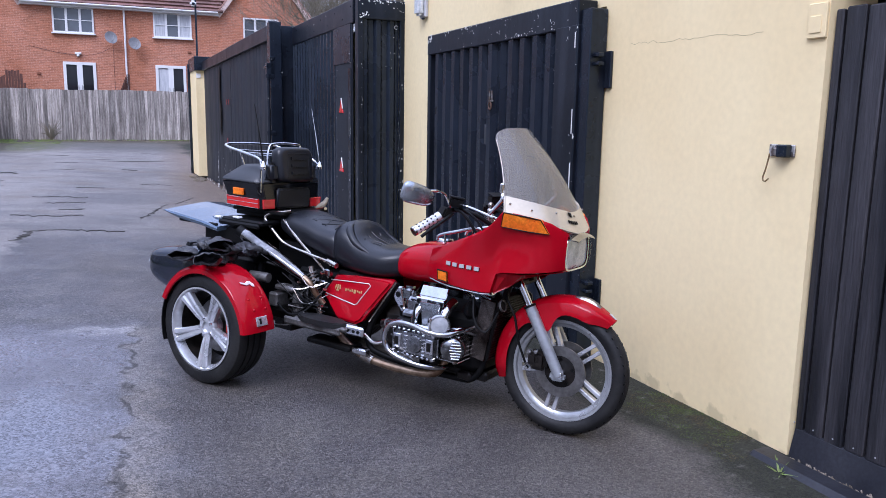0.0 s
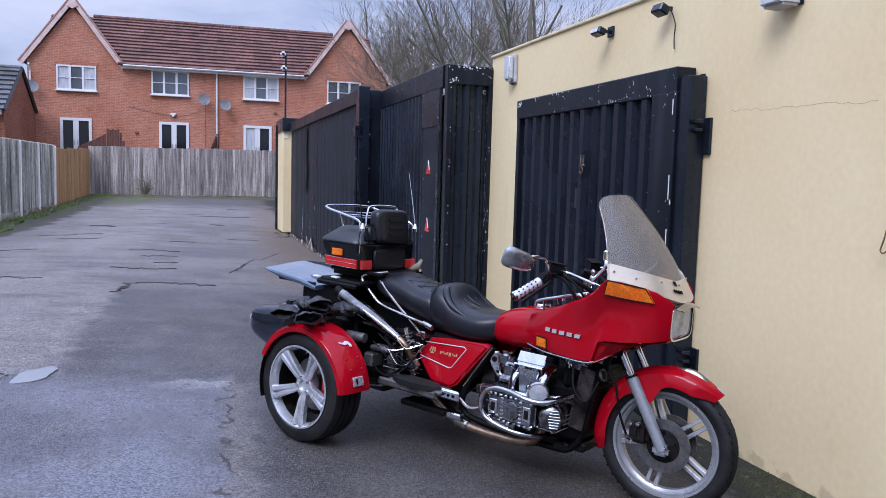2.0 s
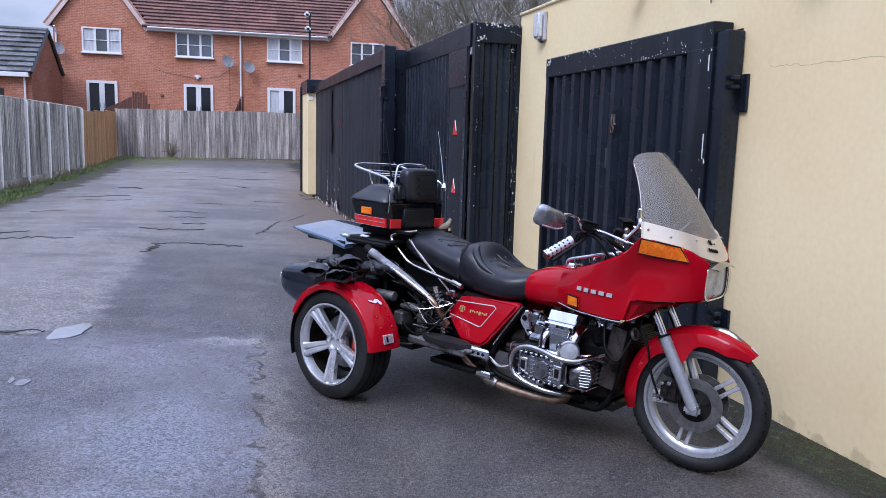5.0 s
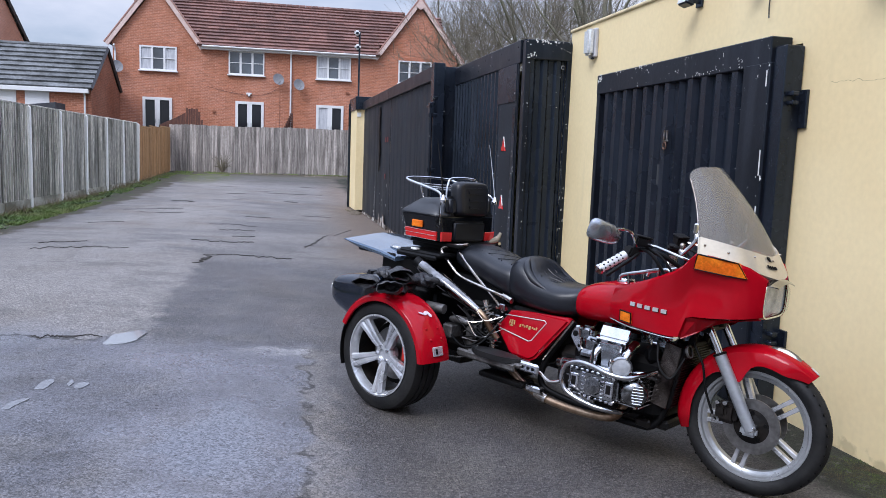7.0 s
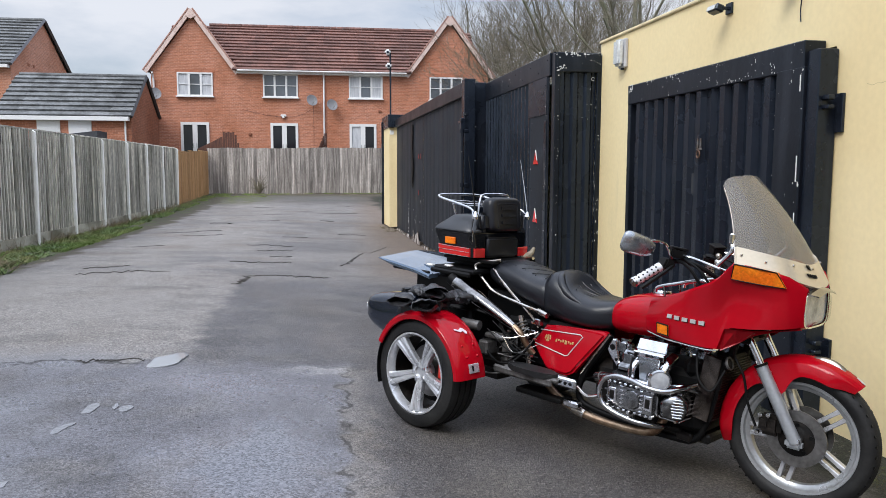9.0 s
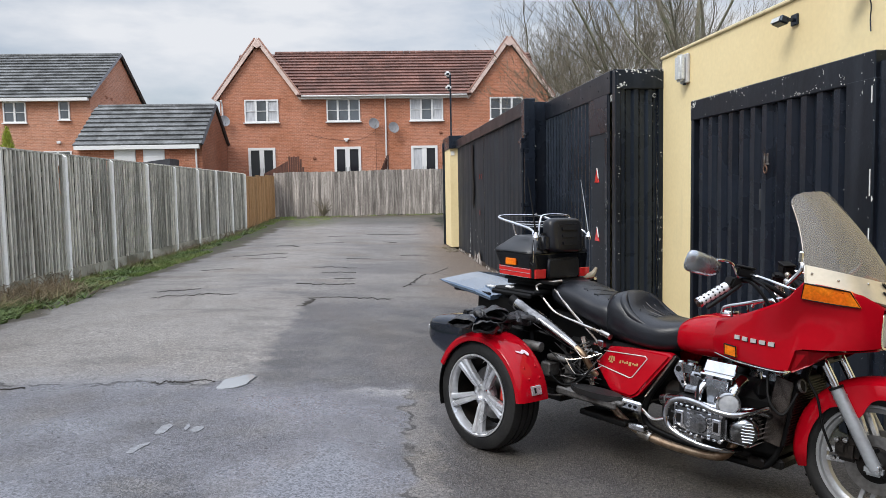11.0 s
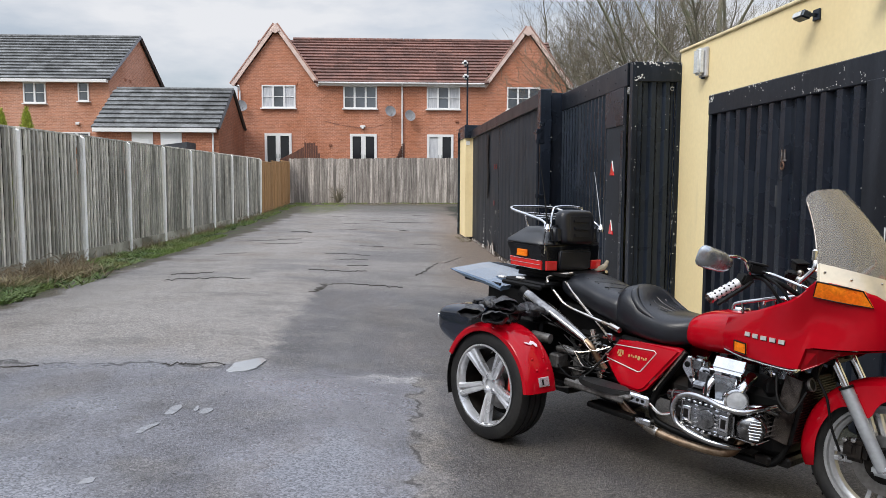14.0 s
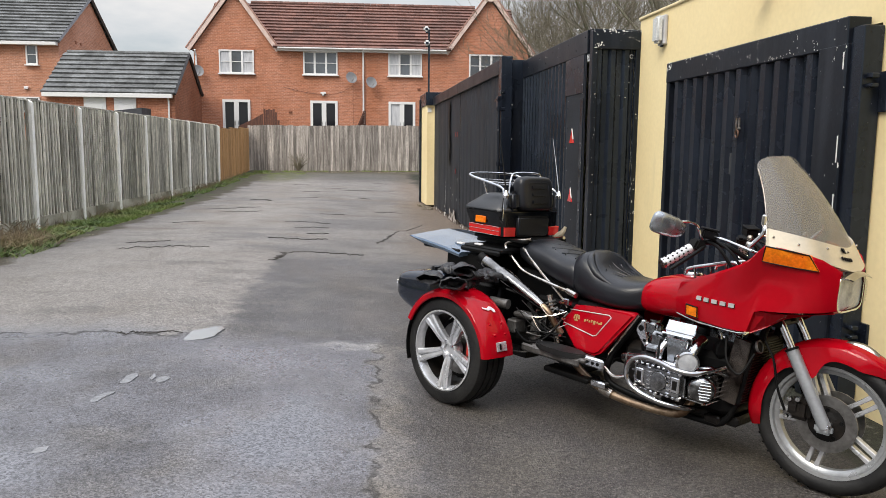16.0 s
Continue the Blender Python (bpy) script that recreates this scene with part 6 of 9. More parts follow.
slope = Vector((0.05, 0, 1)).normalized()
ahead = Vector((math.cos(radians(-53)), math.sin(radians(-53)), 0))
ahead = (ahead - slope * ahead.dot(slope)).normalized()
aside = slope.cross(ahead)
STAND = Matrix(((ahead.x, aside.x, slope.x, 0.729), (ahead.y, aside.y, slope.y, 4.533), (ahead.z, aside.z, slope.z, -0.0365), (0, 0, 0, 1)))
trike = thing("motor_trike", "red touring motor trike with chrome engine, windscreen and black top box", "motorcycle", STAND)

RIGHT = pose(0, 0, 0, 90, 0, 0)      # turns a lathe's axis to the trike's right
REAR_X, REAR_R = -0.065, 0.310


def smooth_rows(rows, n):
    """Stations of several numbers, filled in smoothly."""
    rows = [list(map(float, r)) for r in rows]
    out = []
    ext = [rows[0], *rows, rows[-1]]
    for i in range(1, len(ext) - 2):
        for k in range(n):
            t = k / n
            out.append([0.5 * (2 * b + (c - a) * t + (2 * a - 5 * b + 4 * c - d) * t * t + (3 * b - a - 3 * c + d) * t ** 3) for a, b, c, d in zip(*ext[i - 1:i + 3])])
    return out + [rows[-1]]


def hull(stations, n=4, seg=24, power=2.6):
    """A rounded body along x: stations of x, half width, top, bottom."""
    bm = bmesh.new()
    rings = []
    for x, w, zt, zb in smooth_rows(stations, n):
        ring = []
        for k in range(seg):
            a = 2 * math.pi * k / seg
            c, s = math.cos(a), math.sin(a)
            ring.append(Vector((x, w * abs(c) ** (2 / power) * (1 if c > 0 else -1), (zt + zb) / 2 + (zt - zb) / 2 * abs(s) ** (2 / power) * (1 if s > 0 else -1))))
        rings.append(ring)
    return loft(bm, rings)


def both(f):
    for side in (-1, 1):
        f(side)


# ---- rear wheels
def rear_wheel(side):
    m = pose(REAR_X, side * 0.60, REAR_R, 90 if side < 0 else -90, 0, 0)
    prof = [(0.219, -0.085), (0.240, -0.106), (0.280, -0.109), (0.301, -0.096), (0.3085, -0.072)]
    for z in (-0.045, -0.002, 0.041):
        prof += [(0.310, z - 0.004), (0.301, z - 0.002), (0.301, z + 0.006), (0.310, z + 0.008)]
    prof += [(0.3085, 0.072), (0.301, 0.096), (0.280, 0.109), (0.240, 0.106), (0.219, 0.085)]
    bm = bmesh.new()
    ring_lathe(bm, prof, 56, m)
    wheel = part("rear_tyre", bm, TYRE, trike, "wide black car tyre", smooth=True)
    bm = bmesh.new()
    ring_lathe(bm, [(0.218, 0.090), (0.231, 0.101), (0.232, 0.107), (0.223, 0.109), (0.213, 0.092), (0.205, 0.060), (0.214, 0.060)], 56, m)
    rim = part("rim", bm, ALLOY, wheel, "silver alloy rim", smooth=True)
    # barrel in black, not alloy: the shade behind the spokes is in its colour
    bm = bmesh.new()
    ring_lathe(bm, [(0.2045, 0.059), (0.200, -0.08), (0.218, -0.09), (0.2175, 0.059)], 56, m)
    part("rim_barrel", bm, GREASY, wheel, "inner barrel of the rim, dark for the shade behind the spokes", smooth=True)
    bm = bmesh.new()
    lathe(bm, [(0.0, 0.052), (0.03, 0.052), (0.031, 0.064), (0.055, 0.060), (0.066, 0.045), (0.066, 0.0), (0.0, 0.0)], 30, m, caps=False)
    part("hub", bm, ALLOY, wheel, smooth=True)
    for k in range(5):
        a = 2 * math.pi * (k + 0.5) / 5
        bm = bmesh.new()
        bmesh.ops.create_cone(bm, segments=8, radius1=0.009, radius2=0.009, depth=0.03, cap_ends=True, matrix=m @ Matrix.Translation((0.046 * math.cos(a), 0.046 * math.sin(a), 0.055)))
        part("wheel_nut", bm, CHROME, wheel)
    for k in range(5):
        for tilt in (-1, 1):
            a = 2 * math.pi * k / 5 + radians(-15)
            # each arm splits in two towards the rim
            bm = bmesh.new()
            rings = []
            for f in (0, 0.25, 0.5, 0.75, 1.0):
                r = 0.040 + 0.174 * f
                aa = a + tilt * (0.20 - 0.22 * f + 0.13 * f * f)
                w = 0.0135 + 0.006 * f * f
                z = 0.050 + 0.046 * f ** 0.8
                c, s = math.cos(aa), math.sin(aa)
                t = Vector((-s, c, 0))
                p = Vector((r * c, r * s, z))
                rings.append([m @ q for q in (p - t * w, p - t * w * 0.55 + Vector((0, 0, 0.010)), p + t * w * 0.55 + Vector((0, 0, 0.010)), p + t * w, p + t * w * 0.8 - Vector((0, 0, 0.03)), p - t * w * 0.8 - Vector((0, 0, 0.03)))])
            loft(bm, rings)
            part("spoke", bm, ALLOY, wheel, smooth=True)
    for k in range(5):
        bm = bmesh.new()
        a = 2 * math.pi * k / 5 + radians(-15)
        c, s = math.cos(a), math.sin(a)
        t = Vector((-s, c, 0))
        rings = []
        for r, w, z in ((0.04, 0.010, 0.044), (0.12, 0.012, 0.060), (0.214, 0.020, 0.074)):
            p = Vector((r * c, r * s, z))
            rings.append([m @ q for q in (p - t * w, p + t * w, p + t * w - Vector((0, 0, 0.02)), p - t * w - Vector((0, 0, 0.02)))])
        loft(bm, rings)
        part("spoke_web", bm, ALLOY, wheel)
    bm = bmesh.new()
    lathe(bm, [(0.06, -0.02), (0.15, -0.02), (0.15, -0.045), (0.06, -0.045)], 40, m)
    part("brake_disc", bm, DISC, wheel)
    bm = bmesh.new()
    box(bm, (0.135, 0.03, -0.01), (0.07, 0.11, 0.06), 0.012, m)
    part("caliper", bm, CALIPER, wheel, "red brake caliper")
    # black disc added behind the spokes to stand for the shade there
    bm = bmesh.new()
    lathe(bm, [(0.0, -0.05), (0.184, -0.05), (0.184, -0.06), (0.0, -0.06)], 30, m)
    part("back_plate", bm, SATIN_BLACK, wheel)


both(rear_wheel)


GUARD_X = -0.035      # the mudguard sits a little forward of the wheel


def rear_fender(side):
    """A broad red mudguard with a rolled outer lip, flat in front."""
    bm = bmesh.new()
    rings = []
    for k in range(25):
        a = radians(156 - 149 * k / 24)
        r = 0.350
        flare = 0.02 * max(0, math.sin(a))
        ring = []
        for y, dr in ((0.728, -0.038), (0.735, -0.034), (0.736, -0.010), (0.722, 0.004), (0.68, 0.010 + flare * 0.3), (0.62, 0.014 + flare * 0.3), (0.545, 0.012), (0.525, 0.004), (0.52, -0.008), (0.545, 0.002), (0.62, 0.004), (0.68, -0.001), (0.720, -0.012), (0.724, -0.036)):
            ring.append(Vector((GUARD_X + (r + dr) * math.cos(a), side * y, REAR_R + (r + dr) * math.sin(a))))
        rings.append(ring)
    loft(bm, rings)
    f = part("rear_fender", bm, PAINT_RED, trike, "glossy red rear mudguard", smooth=True)
    # inner black flap
    bm = bmesh.new()
    rings = []
    for k in range(13):
        a = radians(200 - 48 * k / 12)
        rings.append([Vector((GUARD_X + r * math.cos(a), side * y, REAR_R + r * math.sin(a))) for y, r in ((0.722, 0.326), (0.722, 0.332), (0.53, 0.332), (0.53, 0.326))])
    loft(bm, rings)
    part("mud_flap", bm, SATIN_BLACK, f)

    def on(a, y, lift=0.0):
        r = 0.350 + 0.014 + lift
        return pose(GUARD_X + r * math.cos(a), side * y, REAR_R + r * math.sin(a), 0, 90 - math.degrees(a), 0)
    for a, y in ((36, 0.665), (36, 0.58), (26, 0.655), (26, 0.575)):
        bm = bmesh.new()
        lathe(bm, [(0.007, -0.004), (0.007, 0.003), (0.003, 0.007), (0.0, 0.008)], 10, on(radians(a), y), caps=False)
        part("bolt", bm, PAINT_RED, f)
    bm = bmesh.new()
    box(bm, (0, 0, 0.003), (0.05, 0.075, 0.008), 0.002, on(radians(16), 0.622))
    pl = part("badge_plate", bm, ALLOY, f, "small chrome plate")
    bm = bmesh.new()
    box(bm, (0, -0.012, 0.008), (0.03, 0.012, 0.004), 0.001, on(radians(16), 0.622))
    part("mark", bm, SATIN_BLACK, pl)
    # sticker drawn as a plain pale shape
    bm = bmesh.new()
    m = on(radians(50), 0.625, 0.004) @ pose(0, 0, 0.004, 90, 0, 90)
    prism(bm, [(-0.040, -0.016), (-0.012, -0.006), (0.010, -0.018), (0.026, -0.012), (0.040, 0.010), (0.034, 0.026), (0.022, 0.022), (0.016, 0.004), (-0.006, 0.010), (-0.022, 0.002), (-0.038, -0.006)], 0.003, m)
    part("sticker", bm, material("pale_sticker", (0.72, 0.62, 0.68), 0.4), f, "pale cut-out sticker")


both(rear_fender)

# ---- tail
bm = bmesh.new()
for at, size in (((-0.22, 0, 0.53), (0.44, 0.66, 0.30)),):
    box(bm, at, size, 0.04, seg=3)
part("trunk_body", bm, SATIN_BLACK, trike, smooth=True)


def side_pod(side):
    bm = bmesh.new()
    rings = []
    for x, w, zt, zb, in smooth_rows([(-0.56, 0.06, 0.640, 0.590), (-0.545, 0.105, 0.672, 0.555), (-0.505, 0.13, 0.698, 0.520), (-0.44, 0.135, 0.713, 0.488), (-0.35, 0.135, 0.726, 0.465), (-0.24, 0.135, 0.742, 0.47), (-0.14, 0.12, 0.745, 0.50)], 4):
        rings.append([Vector((x, side * 0.56 + w * abs(math.cos(a)) ** 0.5 * math.copysign(1, math.cos(a)), (zt + zb) / 2 + (zt - zb) / 2 * abs(math.sin(a)) ** 0.62 * math.copysign(1, math.sin(a)))) for a in (2 * math.pi * (k + 0.5) / 28 for k in range(28))])
    loft(bm, rings)
    p = part("side_pod", bm, PAINT_NAVY, trike, "gloss black rear side pod", smooth=True)
    bm = bmesh.new()
    tube(bm, [(-0.557, side * 0.56 + 0.095 * math.cos(a), 0.614 + 0.052 * math.sin(a)) for a in (2 * math.pi * k / 24 for k in range(24))], 0.008, 6, loop=True)
    part("chrome_trim", bm, CHROME, p)


both(side_pod)
# lid: a thin flat gloss-black wedge, rising to a sharp tail
bm = bmesh.new()
rings = []
for y in (-0.34, -0.335, -0.27, -0.20, -0.15, -0.07, 0.0, 0.07, 0.15, 0.20, 0.27, 0.335, 0.34):
    e = 0.010 if abs(y) > 0.336 else 0.0
    dip = 0.12 * math.sqrt(y * y + 0.002) - 0.026
    f = -0.36 + 0.09 * min(1.0, max(0.0, (0.28 - abs(y)) / 0.10))
    rings.append([Vector((x, y, z - dip)) for x, z in ((f, 0.802 + e), (f, 0.828 - e), (-0.50, 0.852 - e), (-0.72, 0.874 - e), (-0.845 + 4 * e, 0.884 - e), (-0.865 + 4 * e, 0.878), (-0.72, 0.846 + e), (-0.50, 0.822 + e))])
loft(bm, rings)
lid = part("boot_lid", bm, LID_SKY_SHEEN, trike, "thin gloss black boot lid with the sky's reflection in its colour, sharp tail")
bm = bmesh.new()
rings = []
for y in (-0.235, -0.232, -0.15, -0.07, 0.0, 0.07, 0.15, 0.232, 0.235):
    e = 0.005 if abs(y) > 0.234 else 0.0
    dip = 0.12 * math.sqrt(y * y + 0.002) - 0.026
    back = -0.52 - 0.20 * (1 - abs(y) / 0.235)
    rings.append([Vector((x, y, z - dip)) for x, z in ((-0.24, 0.815), (-0.24, 0.838 - e), (-0.50, 0.862 - e), (back, 0.856 + 0.09 * (-0.50 - back) - e), (back - 0.004, 0.846 + 0.09 * (-0.50 - back)), (-0.50, 0.840))])
loft(bm, rings)
part("lid_panel", bm, LID_SKY_SHEEN, lid, smooth=False)
part("lid_lip", boxes(((-0.55, -0.318, 0.822), (0.34, 0.02, 0.02)), bevel=0.006), SATIN_BLACK, lid)
deck = part("rear_deck", boxes(((-0.20, 0, 0.862), (0.34, 0.60, 0.03)), ((-0.22, -0.295, 0.845), (0.34, 0.03, 0.03)), bevel=0.01), SATIN_BLACK, trike)
for x, z in ((-0.405, 0.868), (-0.245, 0.882)):
    bm = bmesh.new()
    box(bm, (x, -0.285, z), (0.060, 0.034, 0.012), 0.005, seg=2)
    part("deck_catch", bm, UPVC, deck, "pale catch")
part("lid_support", boxes(((-0.36, 0, 0.765), (0.40, 0.54, 0.12)), ((-0.30, 0, 0.68), (0.30, 0.48, 0.14)), bevel=0.02), SATIN_BLACK, trike)


# ---- top box
def chamfered(x0, x1, w, c, z):
    return [Vector(p) for p in ((x0 + c, -w, z), (x1 - c, -w, z), (x1, -w + c, z), (x1, w - c, z), (x1 - c, w, z), (x0 + c, w, z), (x0, w - c, z), (x0, -w + c, z))]


bm = bmesh.new()
loft(bm, [chamfered(-0.350, -0.095, 0.215, 0.03, 0.935), chamfered(-0.388, -0.076, 0.252, 0.03, 0.947), chamfered(-0.400, -0.080, 0.259, 0.03, 1.02), chamfered(-0.426, -0.088, 0.272, 0.03, 1.092)])
bmesh.ops.bevel(bm, geom=list(bm.edges), offset=0.004, segments=2, affect="EDGES", clamp_overlap=True)
topbox = part("top_box", bm, PAINT_BLACK, trike, "gloss black top box with red bands", smooth=True)
bm = bmesh.new()
loft(bm, [chamfered(-0.429, -0.086, 0.275, 0.03, 1.096), chamfered(-0.426, -0.090, 0.271, 0.035, 1.112), chamfered(-0.345, -0.125, 0.212, 0.045, 1.185), chamfered(-0.330, -0.14, 0.195, 0.05, 1.194), chamfered(-0.29, -0.16, 0.15, 0.04, 1.198)])
bmesh.ops.bevel(bm, geom=list(bm.edges), offset=0.004, segments=2, affect="EDGES", clamp_overlap=True)
part("lid", bm, LID_BLACK, topbox, "satin black lid", smooth=True)
for side in (-1, 1):
    bm = bmesh.new()
    prism(bm, [(-0.362, 0.952), (-0.100, 0.948), (-0.104, 1.002), (-0.372, 1.006)], 0.014, Matrix.Translation((0, side * 0.256, 0)), 0.003)
    band = part("red_band", bm, RED_LENS, topbox)
    bm = bmesh.new()
    for z in (0.979, 1.003, 0.952):
        tube(bm, [(-0.368, side * 0.265, z), (-0.101, side * 0.265, z - 0.003)], 0.0013, 6)
    part("pinstripe", bm, DULL_CHROME, topbox)
    bm = bmesh.new()
    box(bm, (-0.262, side * 0.267, 1.036), (0.088, 0.014, 0.042), 0.004)
    part("side_reflector", bm, AMBER, topbox, "amber rectangular reflector")
    bm = bmesh.new()
    prism(bm, [(side * 0.246, 0.946), (side * 0.155, 0.944), (side * 0.155, 1.000), (side * 0.250, 1.002)], 0.014, pose(-0.076, 0, 0, 0, 0, 90), 0.003)
    part("front_band", bm, RED_LENS, topbox)
bm = bmesh.new()
box(bm, (-0.075, 0, 1.005), (0.03, 0.29, 0.125), 0.012, seg=3)
part("front_pad", bm, LEATHER, topbox, smooth=True)
# padded backrest with stitched middle
def pad(bm, m, w, h, t, power=4.5, n=36):
    rings = []
    for x, k in ((-t / 2, 0.86), (-t / 2 + 0.008, 0.97), (-t / 4, 1.0), (t / 8, 1.0), (t / 4, 0.98), (t * 0.40, 0.92), (t * 0.47, 0.84), (t / 2, 0.72), (t * 0.505, 0.4)):
        ring = []
        for i in range(n):
            c, s = math.cos(2 * math.pi * i / n), math.sin(2 * math.pi * i / n)
            ring.append(m @ Vector((x, w / 2 * k * math.copysign(abs(c) ** (2 / power), c), h / 2 * k * math.copysign(abs(s) ** (2 / power), s))))
        rings.append(ring)
    return loft(bm, rings)


bm = bmesh.new()
m = pose(-0.082, 0, 1.205, 0, -8, 0)
pad(bm, m, 0.295, 0.215, 0.085, 5.5)
back = part("backrest", bm, LEATHER, topbox, "padded black vinyl backrest", smooth=True)
for dz in (-0.052, -0.008, 0.036):
    bm = bmesh.new()
    box(bm, (0.036, 0, dz), (0.030, 0.150, 0.043), 0.013, m, seg=4)
    part("stitched_roll", bm, LEATHER, back, smooth=True)
bm = bmesh.new()
tube(bm, [m @ Vector((0.041, y, z)) for y, z in ((-0.092, -0.082), (-0.092, 0.056), (-0.080, 0.064), (0.080, 0.064), (0.092, 0.056), (0.092, -0.082))], 0.0035, 6)
part("stitched_seam", bm, LEATHER, back, smooth=True)
for side in (-1, 1):
    bm = bmesh.new()
    box(bm, (-0.016, side * 0.165, -0.045), (0.060, 0.075, 0.12), 0.024, m, seg=3)
    part("side_pad", bm, LEATHER, back, smooth=True)


def tube_part(name, pts, r, mat, parent=None, curve=5, seg=9, label="", r_end=None):
    bm = bmesh.new()
    tube(bm, pts, r, seg, r_end, curve)
    return part(name, bm, mat, parent or trike, label, smooth=True)


rack = tube_part("luggage_rack", [(-0.10, -0.245, 1.195), (-0.14, -0.225, 1.235), (-0.25, -0.225, 1.262), (-0.40, -0.225, 1.29), (-0.445, -0.20, 1.305), (-0.45, -0.09, 1.312), (-0.45, 0.09, 1.312), (-0.445, 0.20, 1.305), (-0.40, 0.225, 1.29), (-0.25, 0.225, 1.262), (-0.13, 0.225, 1.235), (-0.09, 0.245, 1.195)], 0.0075, CHROME, topbox, 5, label="chrome luggage rack")
for x, z in ((-0.225, 1.252), (-0.27, 1.264), (-0.34, 1.277)):
    tube_part("rack_bar", [(x, -0.225, z), (x, 0.0, z - 0.006), (x, 0.225, z)], 0.005, CHROME, topbox, 3)
for x, y in ((-0.34, -0.19), (-0.34, 0.19)):
    tube_part("rack_leg", [(x, y, 1.277), (x + 0.02, y * 0.9, 1.19)], 0.006, CHROME, topbox, 0)
tube_part("grab_hoop", [(-0.15, 0.14, 1.20), (-0.16, 0.14, 1.29), (-0.17, 0.12, 1.325), (-0.17, -0.08, 1.325), (-0.16, -0.13, 1.29), (-0.15, -0.15, 1.20)], 0.007, CHROME, topbox, 6)
for side, h in ((-1, 0.34), (1, 0.345)):
    bm = bmesh.new()
    lathe(bm, [(0.0, -0.02), (0.018, -0.018), (0.022, 0.0), (0.014, 0.016), (0.008, 0.03), (0.0, 0.03)], 14, Matrix.Translation((-0.085, side * 0.245, 1.195)), caps=False)
    part("aerial_base", bm, CHROME, topbox, smooth=True)
    tube_part("aerial", [(-0.085, side * 0.245, 1.21), (-0.125, side * 0.245, 1.38), (-0.17, side * 0.245, 1.21 + h)], 0.0055, SATIN_BLACK if side < 0 else CHROME, topbox, 4, 6, r_end=0.0022)
tube_part("aerial_lead", [(-0.085, -0.262, 1.18), (-0.08, -0.272, 1.12), (-0.08, -0.270, 1.08), (-0.095, -0.273, 1.05), (-0.075, -0.270, 1.03)], 0.0035, SATIN_BLACK, topbox, 5, 6)
tube_part("chain_loop", [(-0.085, -0.262, 1.18), (-0.075, -0.27, 1.10), (-0.075, -0.27, 1.045)], 0.003, CHROME, topbox, 3, 6)
# carrier under the box
for side in (-1, 1):
    tube_part("carrier_tube", [(0.06, side * 0.15, 0.945), (-0.10, side * 0.20, 0.90), (0.0, side * 0.205, 0.80), (0.07, side * 0.20, 0.755), (0.22, side * 0.20, 0.725), (0.42, side * 0.20, 0.693)], 0.0105, DULL_CHROME, None, 5, 10, "chrome carrier tube")
    tube_part("carrier_stay", [(0.02, side * 0.17, 0.89), (0.16, side * 0.185, 0.785), (0.34, side * 0.19, 0.66), (0.40, side * 0.19, 0.60)], 0.0085, DULL_CHROME, None, 4)
    bm = bmesh.new()
    tube(bm, [(0.40, side * 0.205, 0.70), (0.47, side * 0.215, 0.685)], 0.017, 10)
    part("footpeg_lug", bm, DULL_CHROME, trike, smooth=True)
bm = bmesh.new()
tube(bm, [(-0.09, 0.22, 0.93), (-0.05, 0.255, 0.955), (-0.035, 0.275, 1.0)], [0.022, 0.020, 0.009], 10, curve=3)
part("side_spout", bm, material("beige_plastic", (0.32, 0.28, 0.20), 0.6), trike, "small beige plastic spout")
part("carrier_plate", boxes(((-0.17, 0, 0.925), (0.42, 0.40, 0.02)), ((-0.17, 0.12, 0.90), (0.5, 0.03, 0.04)), ((-0.17, -0.12, 0.90), (0.5, 0.03, 0.04)), bevel=0.004), SATIN_BLACK, trike)

# ---- seat, tank, side covers
def horseshoe():
    return tube_part("seat_bolster", [(0.68, -0.170, 0.765), (0.56, -0.165, 0.815), (0.49, -0.135, 0.872), (0.45, -0.06, 0.895), (0.44, 0.0, 0.90), (0.45, 0.06, 0.895), (0.49, 0.135, 0.872), (0.56, 0.165, 0.815), (0.68, 0.170, 0.765)], [0.006, 0.020, 0.026, 0.028, 0.028, 0.028, 0.026, 0.020, 0.006], LEATHER, rider, 5, 14)


seat = part("passenger_seat", hull([(-0.04, 0.10, 0.895, 0.86), (-0.02, 0.155, 0.925, 0.81), (0.06, 0.180, 0.940, 0.77), (0.18, 0.188, 0.918, 0.735), (0.30, 0.186, 0.885, 0.70), (0.40, 0.178, 0.872, 0.67), (0.44, 0.15, 0.86, 0.67)], 5, 26, 3.0), LEATHER, trike, "quilted black vinyl pillion seat", smooth=True)
rider = part("rider_seat", hull([(0.38, 0.11, 0.885, 0.70), (0.40, 0.165, 0.912, 0.66), (0.45, 0.188, 0.925, 0.645), (0.51, 0.192, 0.895, 0.64), (0.57, 0.194, 0.845, 0.638), (0.65, 0.195, 0.815, 0.637), (0.74, 0.188, 0.808, 0.640), (0.82, 0.150, 0.815, 0.655), (0.875, 0.09, 0.812, 0.68), (0.89, 0.05, 0.80, 0.70)], 5, 26, 3.0), LEATHER, trike, "black vinyl rider's seat with a raised back", smooth=True)
horseshoe()
for k in range(5):      # pleats that fan out from the bucket
    y = -0.12 + 0.06 * k
    tube_part("seat_pleat", [(0.535 + 0.02 * abs(k - 2), y * 0.9, 0.870 - 0.012 * abs(k - 2)), (0.58, y * 0.85, 0.842 - 0.006 * abs(k - 2)), (0.66, y * 0.6, 0.813)], 0.0026, LEATHER, rider, 4, 5)
